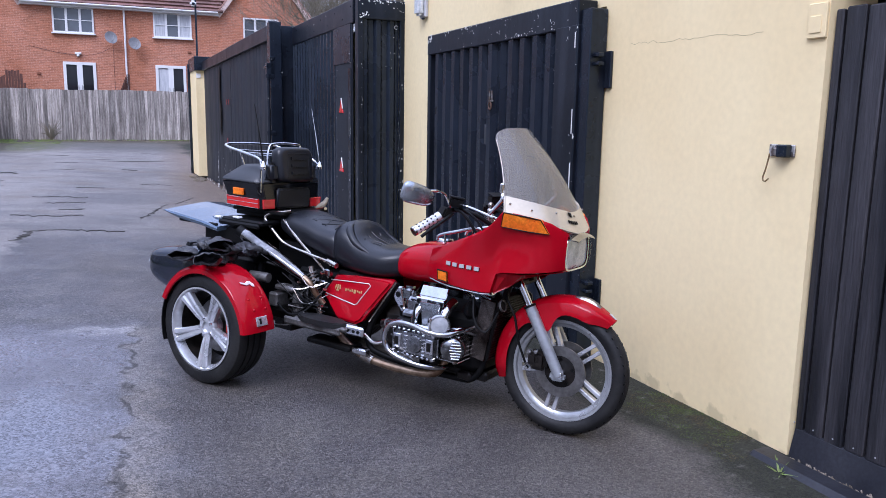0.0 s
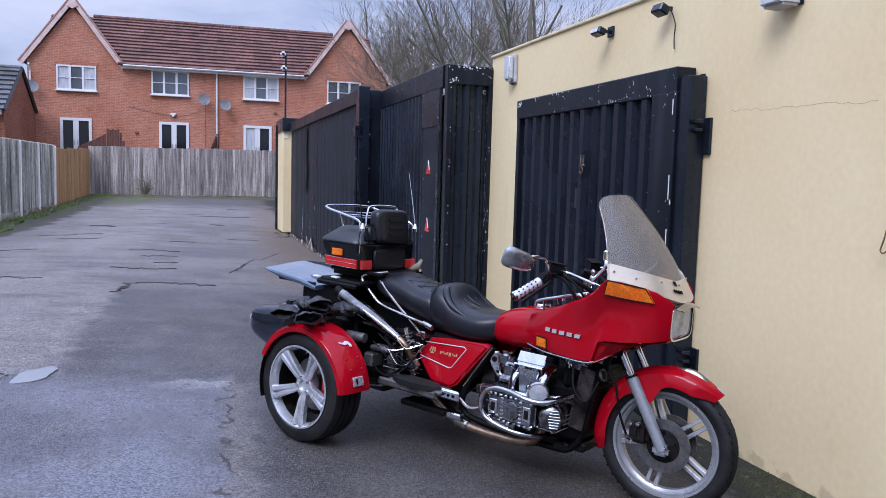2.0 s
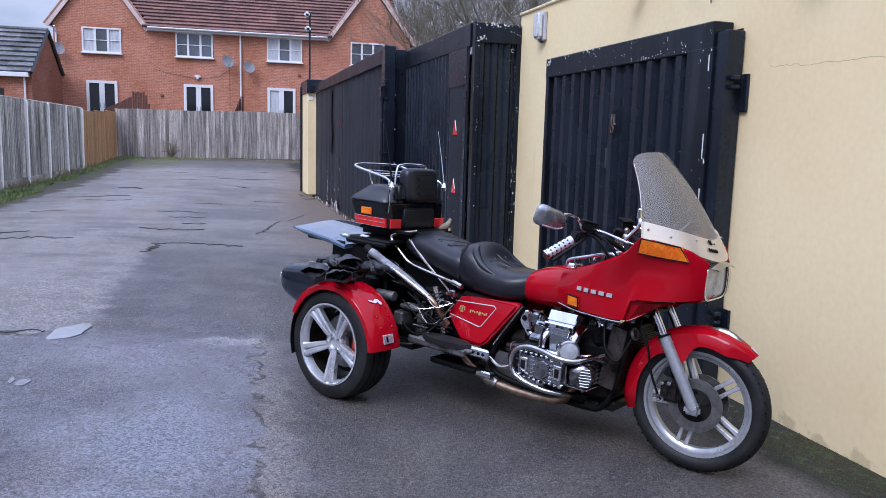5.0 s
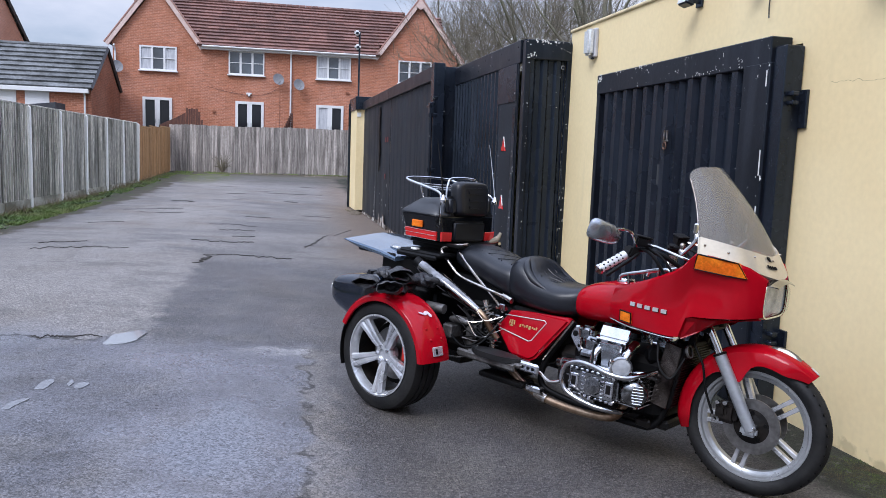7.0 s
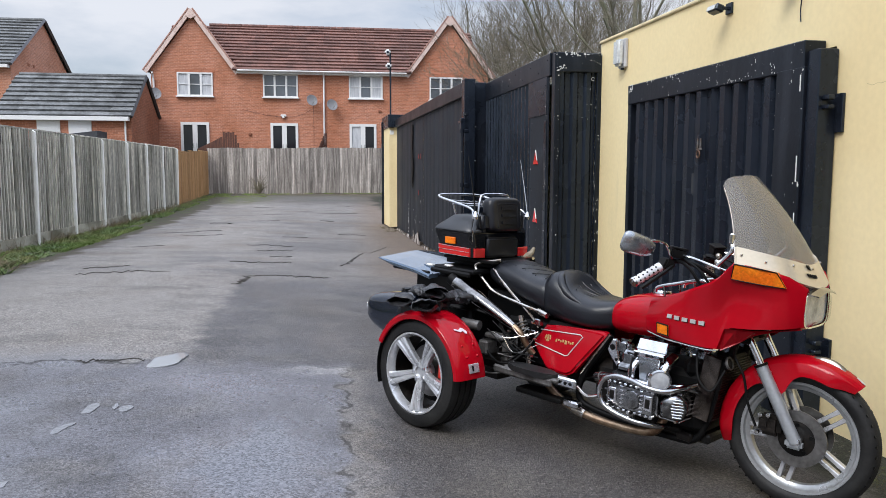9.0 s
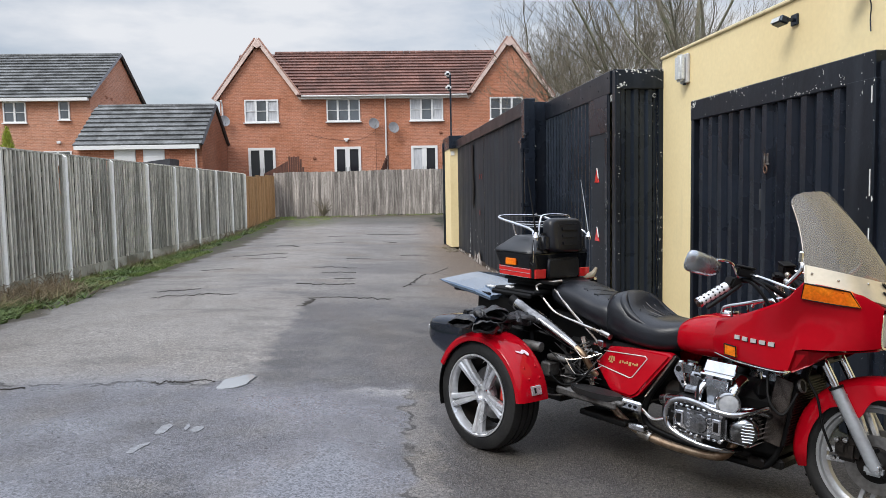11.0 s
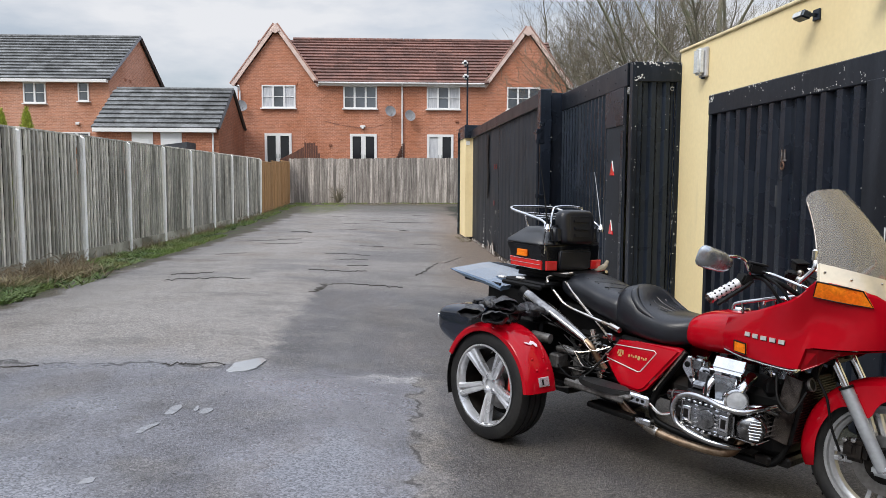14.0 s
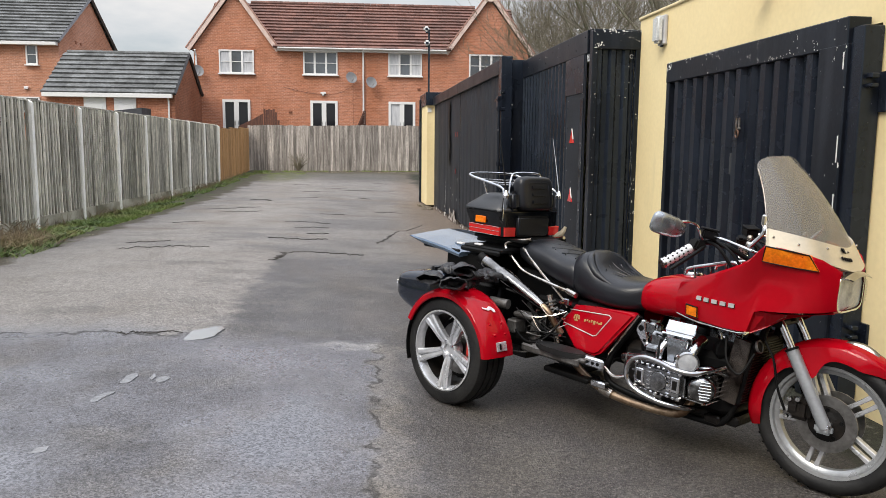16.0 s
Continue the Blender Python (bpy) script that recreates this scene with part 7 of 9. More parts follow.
for k in range(4):
    x = 0.04 + 0.075 * k
    z = lambda q: float(np.interp(q, (0.0, 0.06, 0.18, 0.30, 0.40), (0.93, 0.9405, 0.919, 0.886, 0.873)))
    for s in (-1, 1):
        tube_part("quilt_seam", [(x, -0.11 * s, z(x) - 0.006), (x + 0.05, 0, z(x + 0.05) - 0.001), (x + 0.10, 0.11 * s, z(x + 0.10) - 0.006)], 0.0030, LEATHER, seat, 4, 5)
tank = part("fuel_tank", hull([(0.80, 0.09, 0.79, 0.665), (0.83, 0.15, 0.825, 0.655), (0.90, 0.185, 0.858, 0.65), (1.0, 0.205, 0.878, 0.655), (1.10, 0.215, 0.885, 0.665), (1.22, 0.205, 0.885, 0.68), (1.34, 0.15, 0.87, 0.70)], 4, 26, 2.7), PAINT_RED, trike, "glossy red tank shell", smooth=True)
bm = bmesh.new()
lathe(bm, [(0.0, 0.014), (0.04, 0.012), (0.046, 0.004), (0.046, -0.01), (0.0, -0.01)], 24, Matrix.Translation((1.02, 0, 0.885)), caps=False)
part("filler_cap", bm, CHROME, tank, smooth=True)


def side_cover(side):
    bm = bmesh.new()
    prism(bm, [(0.44, 0.625), (0.55, 0.637), (0.80, 0.650), (0.825, 0.640), (0.665, 0.405), (0.63, 0.385), (0.52, 0.392), (0.49, 0.405), (0.385, 0.505), (0.385, 0.53)], 0.06, Matrix.Translation((0, side * 0.185, 0)), 0.014, 3)
    c = part("side_cover", bm, PAINT_RED, trike, "glossy red triangular side cover leaning in at the top", smooth=True)
    tube_part("pinstripe", [(0.42, side * 0.217, 0.598), (0.675, side * 0.217, 0.613), (0.69, side * 0.217, 0.603), (0.622, side * 0.217, 0.495), (0.605, side * 0.217, 0.488), (0.40, side * 0.217, 0.520)], 0.0028, LETTER, c, 0, 6)
    # maker's marks as plain gold shapes
    bm = bmesh.new()
    for x, z, w, h, t in ((0.461, 0.565, 0.009, 0.024, 12), (0.475, 0.565, 0.010, 0.028, 0), (0.489, 0.566, 0.009, 0.024, -12), (0.475, 0.547, 0.022, 0.008, 0)):
        box(bm, (0, 0, 0), (w, 0.003, h), 0.001, pose(x, side * 0.2165, z, 0, t, 0))
    part("emblem", bm, GOLD, c, "gold emblem")
    for k, (x, w, h) in enumerate(((0.532, 0.009, 0.015), (0.547, 0.009, 0.010), (0.561, 0.009, 0.010), (0.575, 0.009, 0.014), (0.593, 0.014, 0.020), (0.611, 0.008, 0.010), (0.624, 0.009, 0.010), (0.637, 0.009, 0.014))):
        bm = bmesh.new()
        box(bm, (x, side * 0.2165, 0.557 + 0.004 * (k % 2)), (w, 0.003, h), 0.001)
        part("letter_bar", bm, GOLD, c)
    for ob in (c, *c.children):
        for v in ob.data.vertices:
            v.co.y -= side * 0.24 * (v.co.z - 0.50)


both(side_cover)

# ---- fairing: stations of x, top z, bottom z, half widths at top, middle, bottom, floor z
FAIRING = [(1.085, 0.868, 0.706, 0.195, 0.222, 0.205, 0.80), (1.13, 0.882, 0.702, 0.215, 0.243, 0.228, 0.82), (1.20, 0.908, 0.698, 0.240, 0.268, 0.250, 0.83), (1.29, 0.945, 0.695, 0.270, 0.282, 0.272, 0.84),
           (1.37, 0.980, 0.693, 0.298, 0.280, 0.284, 0.86), (1.44, 1.012, 0.694, 0.320, 0.277, 0.290, 0.88), (1.485, 1.045, 0.700, 0.331, 0.275, 0.292, 0.92), (1.512, 1.075, 0.795, 0.336, 0.275, 0.293, 0.98),
           (1.545, 1.112, 0.806, 0.338, 0.275, 0.291, 1.02), (1.62, 1.104, 0.812, 0.320, 0.268, 0.279, 1.06), (1.69, 1.090, 0.820, 0.287, 0.252, 0.252, 1.05), (1.745, 1.070, 0.828, 0.232, 0.226, 0.216, 1.025), (1.778, 1.040, 0.834, 0.180, 0.194, 0.176, 1.005), (1.798, 1.018, 0.840, 0.140, 0.152, 0.140, 0.998)]
HEIGHTS = (0, 0.20, 0.42, 0.58, 0.76, 1.0)


def flank(wt, wm_, wb):
    """Half widths from the lower edge up: out to the middle, hollow above it, flaring again to the rim."""
    return (wb, wb + 0.45 * (wm_ - wb) + 0.004, wm_, wm_ + 0.16 * (wt - wm_), wm_ + 0.62 * (wt - wm_), wt)


bm = bmesh.new()
rings = []
for x, zt, zb, wt, wm_, wb, fl in FAIRING:
    half = [(0.0, zb + 0.02), (wb * 0.75, zb)]
    half += [(w, zb + max(0.012, f * (zt - zb) - 0.012 * (f == 1.0))) for f, w in zip(HEIGHTS, flank(wt, wm_, wb))]
    half += [(wt - 0.012, zt), (wt - 0.022, zt - 0.012), (wt * 0.80, fl + 0.006), (0.0, fl)]
    rings.append([Vector((x, -y, z)) for y, z in half] + [Vector((x, y, z)) for y, z in half[-2:0:-1]])
loft(bm, rings)
bm.faces.ensure_lookup_table()
bm.faces.remove(bm.faces[-1])      # open nose, filled by the headlamp
fairing = part("fairing", bm, PAINT_RED, trike, "glossy red touring fairing", smooth=True)


def skin(x, f):
    """A point on the fairing's right flank: x, and height fraction f from the bottom edge."""
    cols = list(zip(*FAIRING))
    zt, zb, wt, wm_, wb = (float(np.interp(x, cols[0], cols[k])) for k in (1, 2, 3, 4, 5))
    z = zb + f * (zt - zb)
    y = float(np.interp(f, HEIGHTS, flank(wt, wm_, wb)))
    return Vector((x, -y, z))


def skin_z(x, z):
    cols = list(zip(*FAIRING))
    zt, zb = float(np.interp(x, cols[0], cols[1])), float(np.interp(x, cols[0], cols[2]))
    return skin(x, (z - zb) / (zt - zb))


def side_decor(side):
    def q(x, z, out=0.004):
        v = skin_z(x, z)
        return Vector((v.x, (v.y - out) * (-1 if side > 0 else 1), v.z))
    # amber turn lamp set in the upper flank
    corners = [(1.555, 1.108), (1.61, 1.102), (1.66, 1.096), (1.712, 1.085), (1.744, 1.020), (1.68, 1.026), (1.61, 1.033), (1.538, 1.040)]
    bm = bmesh.new()
    loft(bm, [[q(x, z, o) for x, z in corners] for o in (-0.02, 0.010)])
    lamp = part("turn_lamp", bm, AMBER, fairing, "amber turn signal lens")
    tube_part("lamp_rim", [q(x, z, 0.008) for x, z in (*corners, corners[0])], 0.0035, SATIN_BLACK, lamp, 0, 6)
    # square side marker
    bm = bmesh.new()
    loft(bm, [[q(x, z, o) for x, z in ((1.168, 0.775), (1.234, 0.772), (1.234, 0.722), (1.168, 0.724))] for o in (-0.01, 0.012)])
    mk = part("side_marker", bm, AMBER, fairing, "amber side marker")
    tube_part("marker_rim", [q(x, z, 0.010) for x, z in ((1.168, 0.775), (1.234, 0.772), (1.234, 0.722), (1.168, 0.724), (1.168, 0.775))], 0.004, SATIN_BLACK, mk, 0, 6)
    # maker's name as plain silver bars
    for k in range(5):
        x0 = 1.226 + 0.0415 * k
        z0 = 0.818 - 0.001 * k
        for dx, dz, w, h in ((0.0085, 0, 0.027, 0.018),):
            a = [(x0 + dx - w / 2, z0 + dz - h / 2), (x0 + dx + w / 2, z0 + dz - h / 2), (x0 + dx + w / 2, z0 + dz + h / 2), (x0 + dx - w / 2, z0 + dz + h / 2)]
            bm = bmesh.new()
            loft(bm, [[q(x, z, o) for x, z in a] for o in (0.0, 0.006 + 0.0005 * (dx < 0.01))])
            bar = part("letter_bar", bm, LETTER, fairing)
            bm = bmesh.new()
            loft(bm, [[q(x + 0.002, z - 0.003, o) for x, z in a] for o in (0.0, 0.004)])
            part("letter_backing", bm, SATIN_BLACK, bar)
    # bright edging along the lower lip and the cockpit rim
    tube_part("lower_edging", [q(x, z, -0.002) for x, z in ((1.09, 0.712), (1.20, 0.702), (1.30, 0.699), (1.38, 0.697), (1.44, 0.698), (1.485, 0.704))], 0.0035, DULL_CHROME, fairing, 4, 6)
    # recessed underside ahead of the skirt
    up = [(1.490, 0.286, 0.806), (1.56, 0.280, 0.812), (1.64, 0.262, 0.818), (1.72, 0.222, 0.828), (1.79, 0.150, 0.842)]
    low = [(1.488, 0.262, 0.702), (1.545, 0.222, 0.738), (1.61, 0.200, 0.786), (1.70, 0.175, 0.818), (1.79, 0.138, 0.838)]
    bm = bmesh.new()
    loft(bm, [[Vector((u[0], side * u[1], u[2])), Vector((l[0], side * l[1], l[2])), Vector((l[0], side * (l[1] - 0.008), l[2])), Vector((u[0], side * (u[1] - 0.012), u[2]))] for u, l in zip(up, low)])
    part("underside_panel", bm, PAINT_RED, fairing)
    tube_part("underside_edging", [Vector((x, side * (y + 0.001), z)) for x, y, z in low], 0.003, PAINT_RED, fairing, 3, 6)


both(side_decor)


# ---- windscreen and its pale band
def screen_point(u, v):
    """u across from right to left, v from the lower edge up."""
    b = Vector((1.790 - 0.240 * abs(u) ** 2.7, 0.328 * u, 1.036 + 0.084 * abs(u) ** 1.6))
    t = Vector((1.452 - 0.055 * abs(u) ** 2.2, 0.205 * u, 1.502 - 0.020 * abs(u) ** 2))
    p = b.lerp(t, v)
    bow = math.sin(math.pi * min(1, v)) * 0.018
    return p + Vector((bow, 0, bow * 0.6))


def screen_mesh(v0, v1, thick, lift, nv=14, round_top=False, u1=1.0):
    bm = bmesh.new()
    nu = 26
    front, rear = [], []
    for j in range(nv + 1):
        v = v0 + (v1 - v0) * j / nv
        k = 1.0
        if round_top and v > 0.86:
            k = 1 - 0.30 * (1 - math.sqrt(max(0.0, 1 - ((v - 0.86) / 0.14) ** 2)))
        row = [screen_point(u1 * k * (-1 + 2 * i / nu), v) for i in range(nu + 1)]
        front.append([bm.verts.new(p + Vector((lift, 0, lift * 0.5))) for p in row])
        rear.append([bm.verts.new(p + Vector((lift - thick, 0, (lift - thick) * 0.5))) for p in row])
    for j in range(nv):
        for i in range(nu):
            bm.faces.new((front[j][i], front[j][i + 1], front[j + 1][i + 1], front[j + 1][i]))
            bm.faces.new((rear[j][i], rear[j + 1][i], rear[j + 1][i + 1], rear[j][i + 1]))
    for j in range(nv):
        for i in (0, nu):
            bm.faces.new((front[j][i], front[j + 1][i], rear[j + 1][i], rear[j][i]))
    for j in (0, nv):
        for i in range(nu):
            bm.faces.new((front[j][i], rear[j][i], rear[j][i + 1], front[j][i + 1]))
    return bm


screen = part("windscreen", screen_mesh(0.02, 1.0, 0.005, 0.0, 56, True), SCREEN, trike, "smoked clear plastic windscreen", smooth=True)
band = part("screen_band", screen_mesh(-0.05, 0.15, 0.012, 0.008, 6), PALE_TRIM, trike, "pale metal band along the screen's foot", smooth=True)
for k, u in enumerate((-0.30, -0.245, -0.19, -0.135, -0.08)):
    p = screen_point(u, 0.045) + Vector((0.012, 0, 0.006))
    bm = bmesh.new()
    box(bm, (0, 0, 0), (0.006, 0.012, 0.016), 0.001, pose(*p, 0, -35, 12))
    part("letter_bar", bm, SATIN_BLACK, band)
bm = bmesh.new()
for du, t in ((-0.02, 25), (0.02, -25)):
    p = screen_point(-0.20 + du, 0.115) + Vector((0.012, 0, 0.006))
    box(bm, (0, 0, 0), (0.005, 0.010, 0.026), 0.001, pose(*p, t, -35, 12))
part("emblem", bm, SATIN_BLACK, band)
for u, v in ((-0.97, 0.07), (-0.80, 0.06), (-0.5, 0.10), (0.5, 0.10), (0.8, 0.06), (0.97, 0.07), (-0.06, 0.11)):
    p = screen_point(u, v) + Vector((0.010, 0.004 * u, 0.005))
    bm = bmesh.new()
    bmesh.ops.create_icosphere(bm, subdivisions=2, radius=0.0055, matrix=Matrix.Translation(p))
    part("screw", bm, DULL_CHROME, band)
for side in (-1, 1):
    tube_part("screen_edge", [screen_point(side, v) + Vector((-0.002, 0, 0)) for v in (0.02, 0.2, 0.4, 0.6, 0.8, 0.86)], 0.0028, DULL_CHROME, screen, 3, 6)
    tube_part("screen_bracket", [screen_point(side * 0.99, 0.18) + Vector((-0.015, 0, 0)), screen_point(side * 0.98, 0.10) + Vector((-0.03, 0, 0)), (1.46, side * 0.30, 1.09)], 0.010, CHROME, screen, 3)
    bm = bmesh.new()
    p = screen_point(side, 0.24) + Vector((-0.01, 0, 0))
    box(bm, p, (0.022, 0.018, 0.05), 0.006)
    part("screen_clip", bm, CHROME, screen)

# ---- headlamp
def rounded(w, zt, zb, x, n=28, power=5.0):
    ring = []
    for i in range(n):
        c, d = math.cos(2 * math.pi * (i + 0.5) / n), math.sin(2 * math.pi * (i + 0.5) / n)
        ring.append(Vector((x, w * math.copysign(abs(c) ** (2 / power), c), (zt + zb) / 2 + (zt - zb) / 2 * math.copysign(abs(d) ** (2 / power), d))))
    return ring


bm = bmesh.new()
loft(bm, [rounded(0.140, 1.008, 0.838, 1.74), rounded(0.146, 1.014, 0.832, 1.785), rounded(0.142, 1.010, 0.836, 1.797), rounded(0.134, 1.002, 0.844, 1.797)], caps=False)
lampb = part("headlamp", bm, CHROME, trike, "rectangular headlamp with chrome bezel", smooth=True)
bm = bmesh.new()
loft(bm, [rounded(0.134, 1.002, 0.844, 1.788), rounded(0.128, 0.997, 0.849, 1.806), rounded(0.108, 0.982, 0.864, 1.823), rounded(0.070, 0.958, 0.888, 1.833), rounded(0.025, 0.935, 0.911, 1.836)])
part("lens", bm, LENS_GLASS, lampb, "clear glass lens", smooth=True)
bm = bmesh.new()
loft(bm, [rounded(0.133, 1.001, 0.845, 1.790), rounded(0.118, 0.990, 0.856, 1.768), rounded(0.085, 0.970, 0.876, 1.750), rounded(0.04, 0.944, 0.902, 1.742), rounded(0.01, 0.926, 0.920, 1.740)])
part("reflector", bm, LAMP_BOWL, lampb, "bright reflector bowl", smooth=True)
bm = bmesh.new()
lathe(bm, [(0.0, 0.012), (0.012, 0.008), (0.015, 0.0), (0.0, -0.02)], 16, pose(1.765, 0, 0.923, 0, 90, 0), caps=False)
part("bulb_shield", bm, DARK_CAST, lampb, smooth=True)
bm = bmesh.new()
rings = []
for x, z, w in ((1.775, 1.020, 0.134), (1.80, 1.022, 0.134), (1.824, 1.016, 0.124), (1.838, 1.005, 0.106)):
    rings.append([Vector((x, y, z - 1.5 * y * y)) for y in np.linspace(-w, w, 13)] + [Vector((x, y, z - 0.005 - 1.5 * y * y)) for y in np.linspace(w, -w, 13)])
loft(bm, rings)
part("visor", bm, CHROME_DARK, lampb, smooth=True)


# ---- handlebars, levers, mirrors
def bar_end(side):
    a, b = Vector((1.158, side * 0.262, 1.045)), Vector((1.100, side * 0.385, 0.972))
    g = tube_part("grip", [a, b], 0.0225, BRUSHED, None, 0, 18, "perforated chrome grip")
    d = (b - a).normalized()
    bm = bmesh.new()
    tube(bm, [b, b + d * 0.012], 0.0255, 18, 0.024)
    part("grip_end", bm, CHROME, g, smooth=True)
    sidev = d.cross(Vector((0, 0, 1))).normalized()
    upv = sidev.cross(d)
    for k in range(5):
        for an in range(0, 360, 45):
            o = (math.cos(radians(an)) * sidev + math.sin(radians(an)) * upv).normalized()
            p = a + d * (0.030 + 0.026 * k) + o * 0.0215
            bm = bmesh.new()
            bmesh.ops.create_icosphere(bm, subdivisions=1, radius=0.0055, matrix=Matrix.Translation(p))
            part("hole", bm, SATIN_BLACK, g)
    bar = tube_part("handlebar", [a - d * 0.005, (1.200, side * 0.20, 1.075), (1.290, side * 0.15, 1.06), (1.370, side * 0.10, 1.01), (1.430, side * 0.06, 0.98)], 0.0115, SATIN_BLACK, None, 5, 10, "black handlebar")
    bm = bmesh.new()
    box(bm, (0, 0, 0), (0.05, 0.085, 0.055), 0.010, pose(1.175, side * 0.238, 1.060, 0, 25, side * -55), seg=2)
    part("switch_housing", bm, SATIN_BLACK, bar, smooth=True)
    bm = bmesh.new()
    box(bm, (0, 0, 0), (0.075, 0.060, 0.045), 0.008, pose(1.215, side * 0.205, 1.115, 0, 10, side * -40), seg=2)
    box(bm, (0, 0, 0.024), (0.080, 0.064, 0.010), 0.003, pose(1.215, side * 0.205, 1.115, 0, 10, side * -40))
    part("fluid_reservoir", bm, SATIN_BLACK, bar, smooth=True)
    tube_part("lever", [(1.215, side * 0.235, 1.060), (1.210, side * 0.30, 1.030), (1.180, side * 0.37, 0.985), (1.150, side * 0.405, 0.950)], 0.0085, SATIN_BLACK, bar, 5, 8)
    # mirror on a cranked stalk, fitted on one side only
    if side < 0:
        mb = pose(1.112, side * 0.395, 1.150, 0, 8, side * 24) @ pose(0, 0, 0, side * 14, 0, 0)

        def oval(x, k):
            return [mb @ Vector((x, 0.096 * k * math.copysign(abs(math.cos(t)) ** 0.6, math.cos(t)), 0.050 * k * math.copysign(abs(math.sin(t)) ** 0.6, math.sin(t)) * (1 + 0.22 * math.cos(t) * side))) for t in (2 * math.pi * i / 36 for i in range(36))]
        bm = bmesh.new()
        loft(bm, [oval(-0.010, 0.93), oval(-0.008, 1.0), oval(0.004, 1.0), oval(0.018, 0.86), oval(0.028, 0.58), oval(0.032, 0.2)])
        mir = part("mirror", bm, SHIELD_GREY, trike, "chrome rear-view mirror", smooth=True)
        bm = bmesh.new()
        loft(bm, [oval(-0.013, 0.90), oval(-0.009, 0.92)])
        part("mirror_glass", bm, MIRROR, mir)
        tube_part("mirror_stalk", [(1.150, side * 0.345, 1.170), (1.170, side * 0.30, 1.168), (1.180, side * 0.255, 1.150), (1.195, side * 0.235, 1.100), (1.195, side * 0.225, 1.075)], 0.0065, CHROME, mir, 5, 8)
    tube_part("brake_hose", [(1.230, side * 0.205, 1.11), (1.310, side * 0.23, 1.10), (1.410, side * 0.25, 1.08), (1.490, side * 0.25, 1.06)], 0.0065, CHROME, bar, 5, 8)
    tube_part("cable", [(1.210, side * 0.20, 1.08), (1.290, side * 0.24, 1.06), (1.360, side * 0.22, 0.97), (1.400, side * 0.18, 0.93)], 0.008, SATIN_BLACK, bar, 5, 8)
    tube_part("cable", [(1.230, side * 0.19, 1.09), (1.330, side * 0.21, 1.05), (1.390, side * 0.20, 0.98), (1.430, side * 0.15, 0.94)], 0.006, SATIN_BLACK, bar, 5, 8)
    rail = tube_part("tank_rail", [(1.08, side * 0.145, 0.905), (1.095, side * 0.15, 0.930), (1.20, side * 0.165, 0.962), (1.33, side * 0.175, 0.995), (1.37, side * 0.17, 0.975)], 0.0085, CHROME, None, 5, 10, "chrome cockpit rail")
    for x, z in ((1.13, 0.94), (1.21, 0.965), (1.29, 0.985)):
        tube_part("rail_post", [(x, side * 0.158, z), (x + 0.01, side * 0.155, z - 0.055)], 0.006, CHROME, rail, 0, 8)
    bm = bmesh.new()
    for rr, zz in ((0.018, 0.0), (0.014, 0.03)):
        bmesh.ops.create_icosphere(bm, subdivisions=2, radius=rr, matrix=Matrix.Translation((1.455, side * 0.285, 1.10 + zz)))
    part("air_valve", bm, DULL_CHROME, trike, smooth=True)


both(bar_end)
part("instrument_pod", boxes(((1.47, 0, 1.02), (0.10, 0.34, 0.10)), bevel=0.02), SATIN_BLACK, trike)


# ---- front end, all but straight
AXLE = Vector((1.78, 0, 0.330))
STEER = Matrix.Translation((AXLE.x, 0, 0)) @ pose(0, 0, 0, 0, 0, 3) @ Matrix.Translation((-AXLE.x, 0, 0))


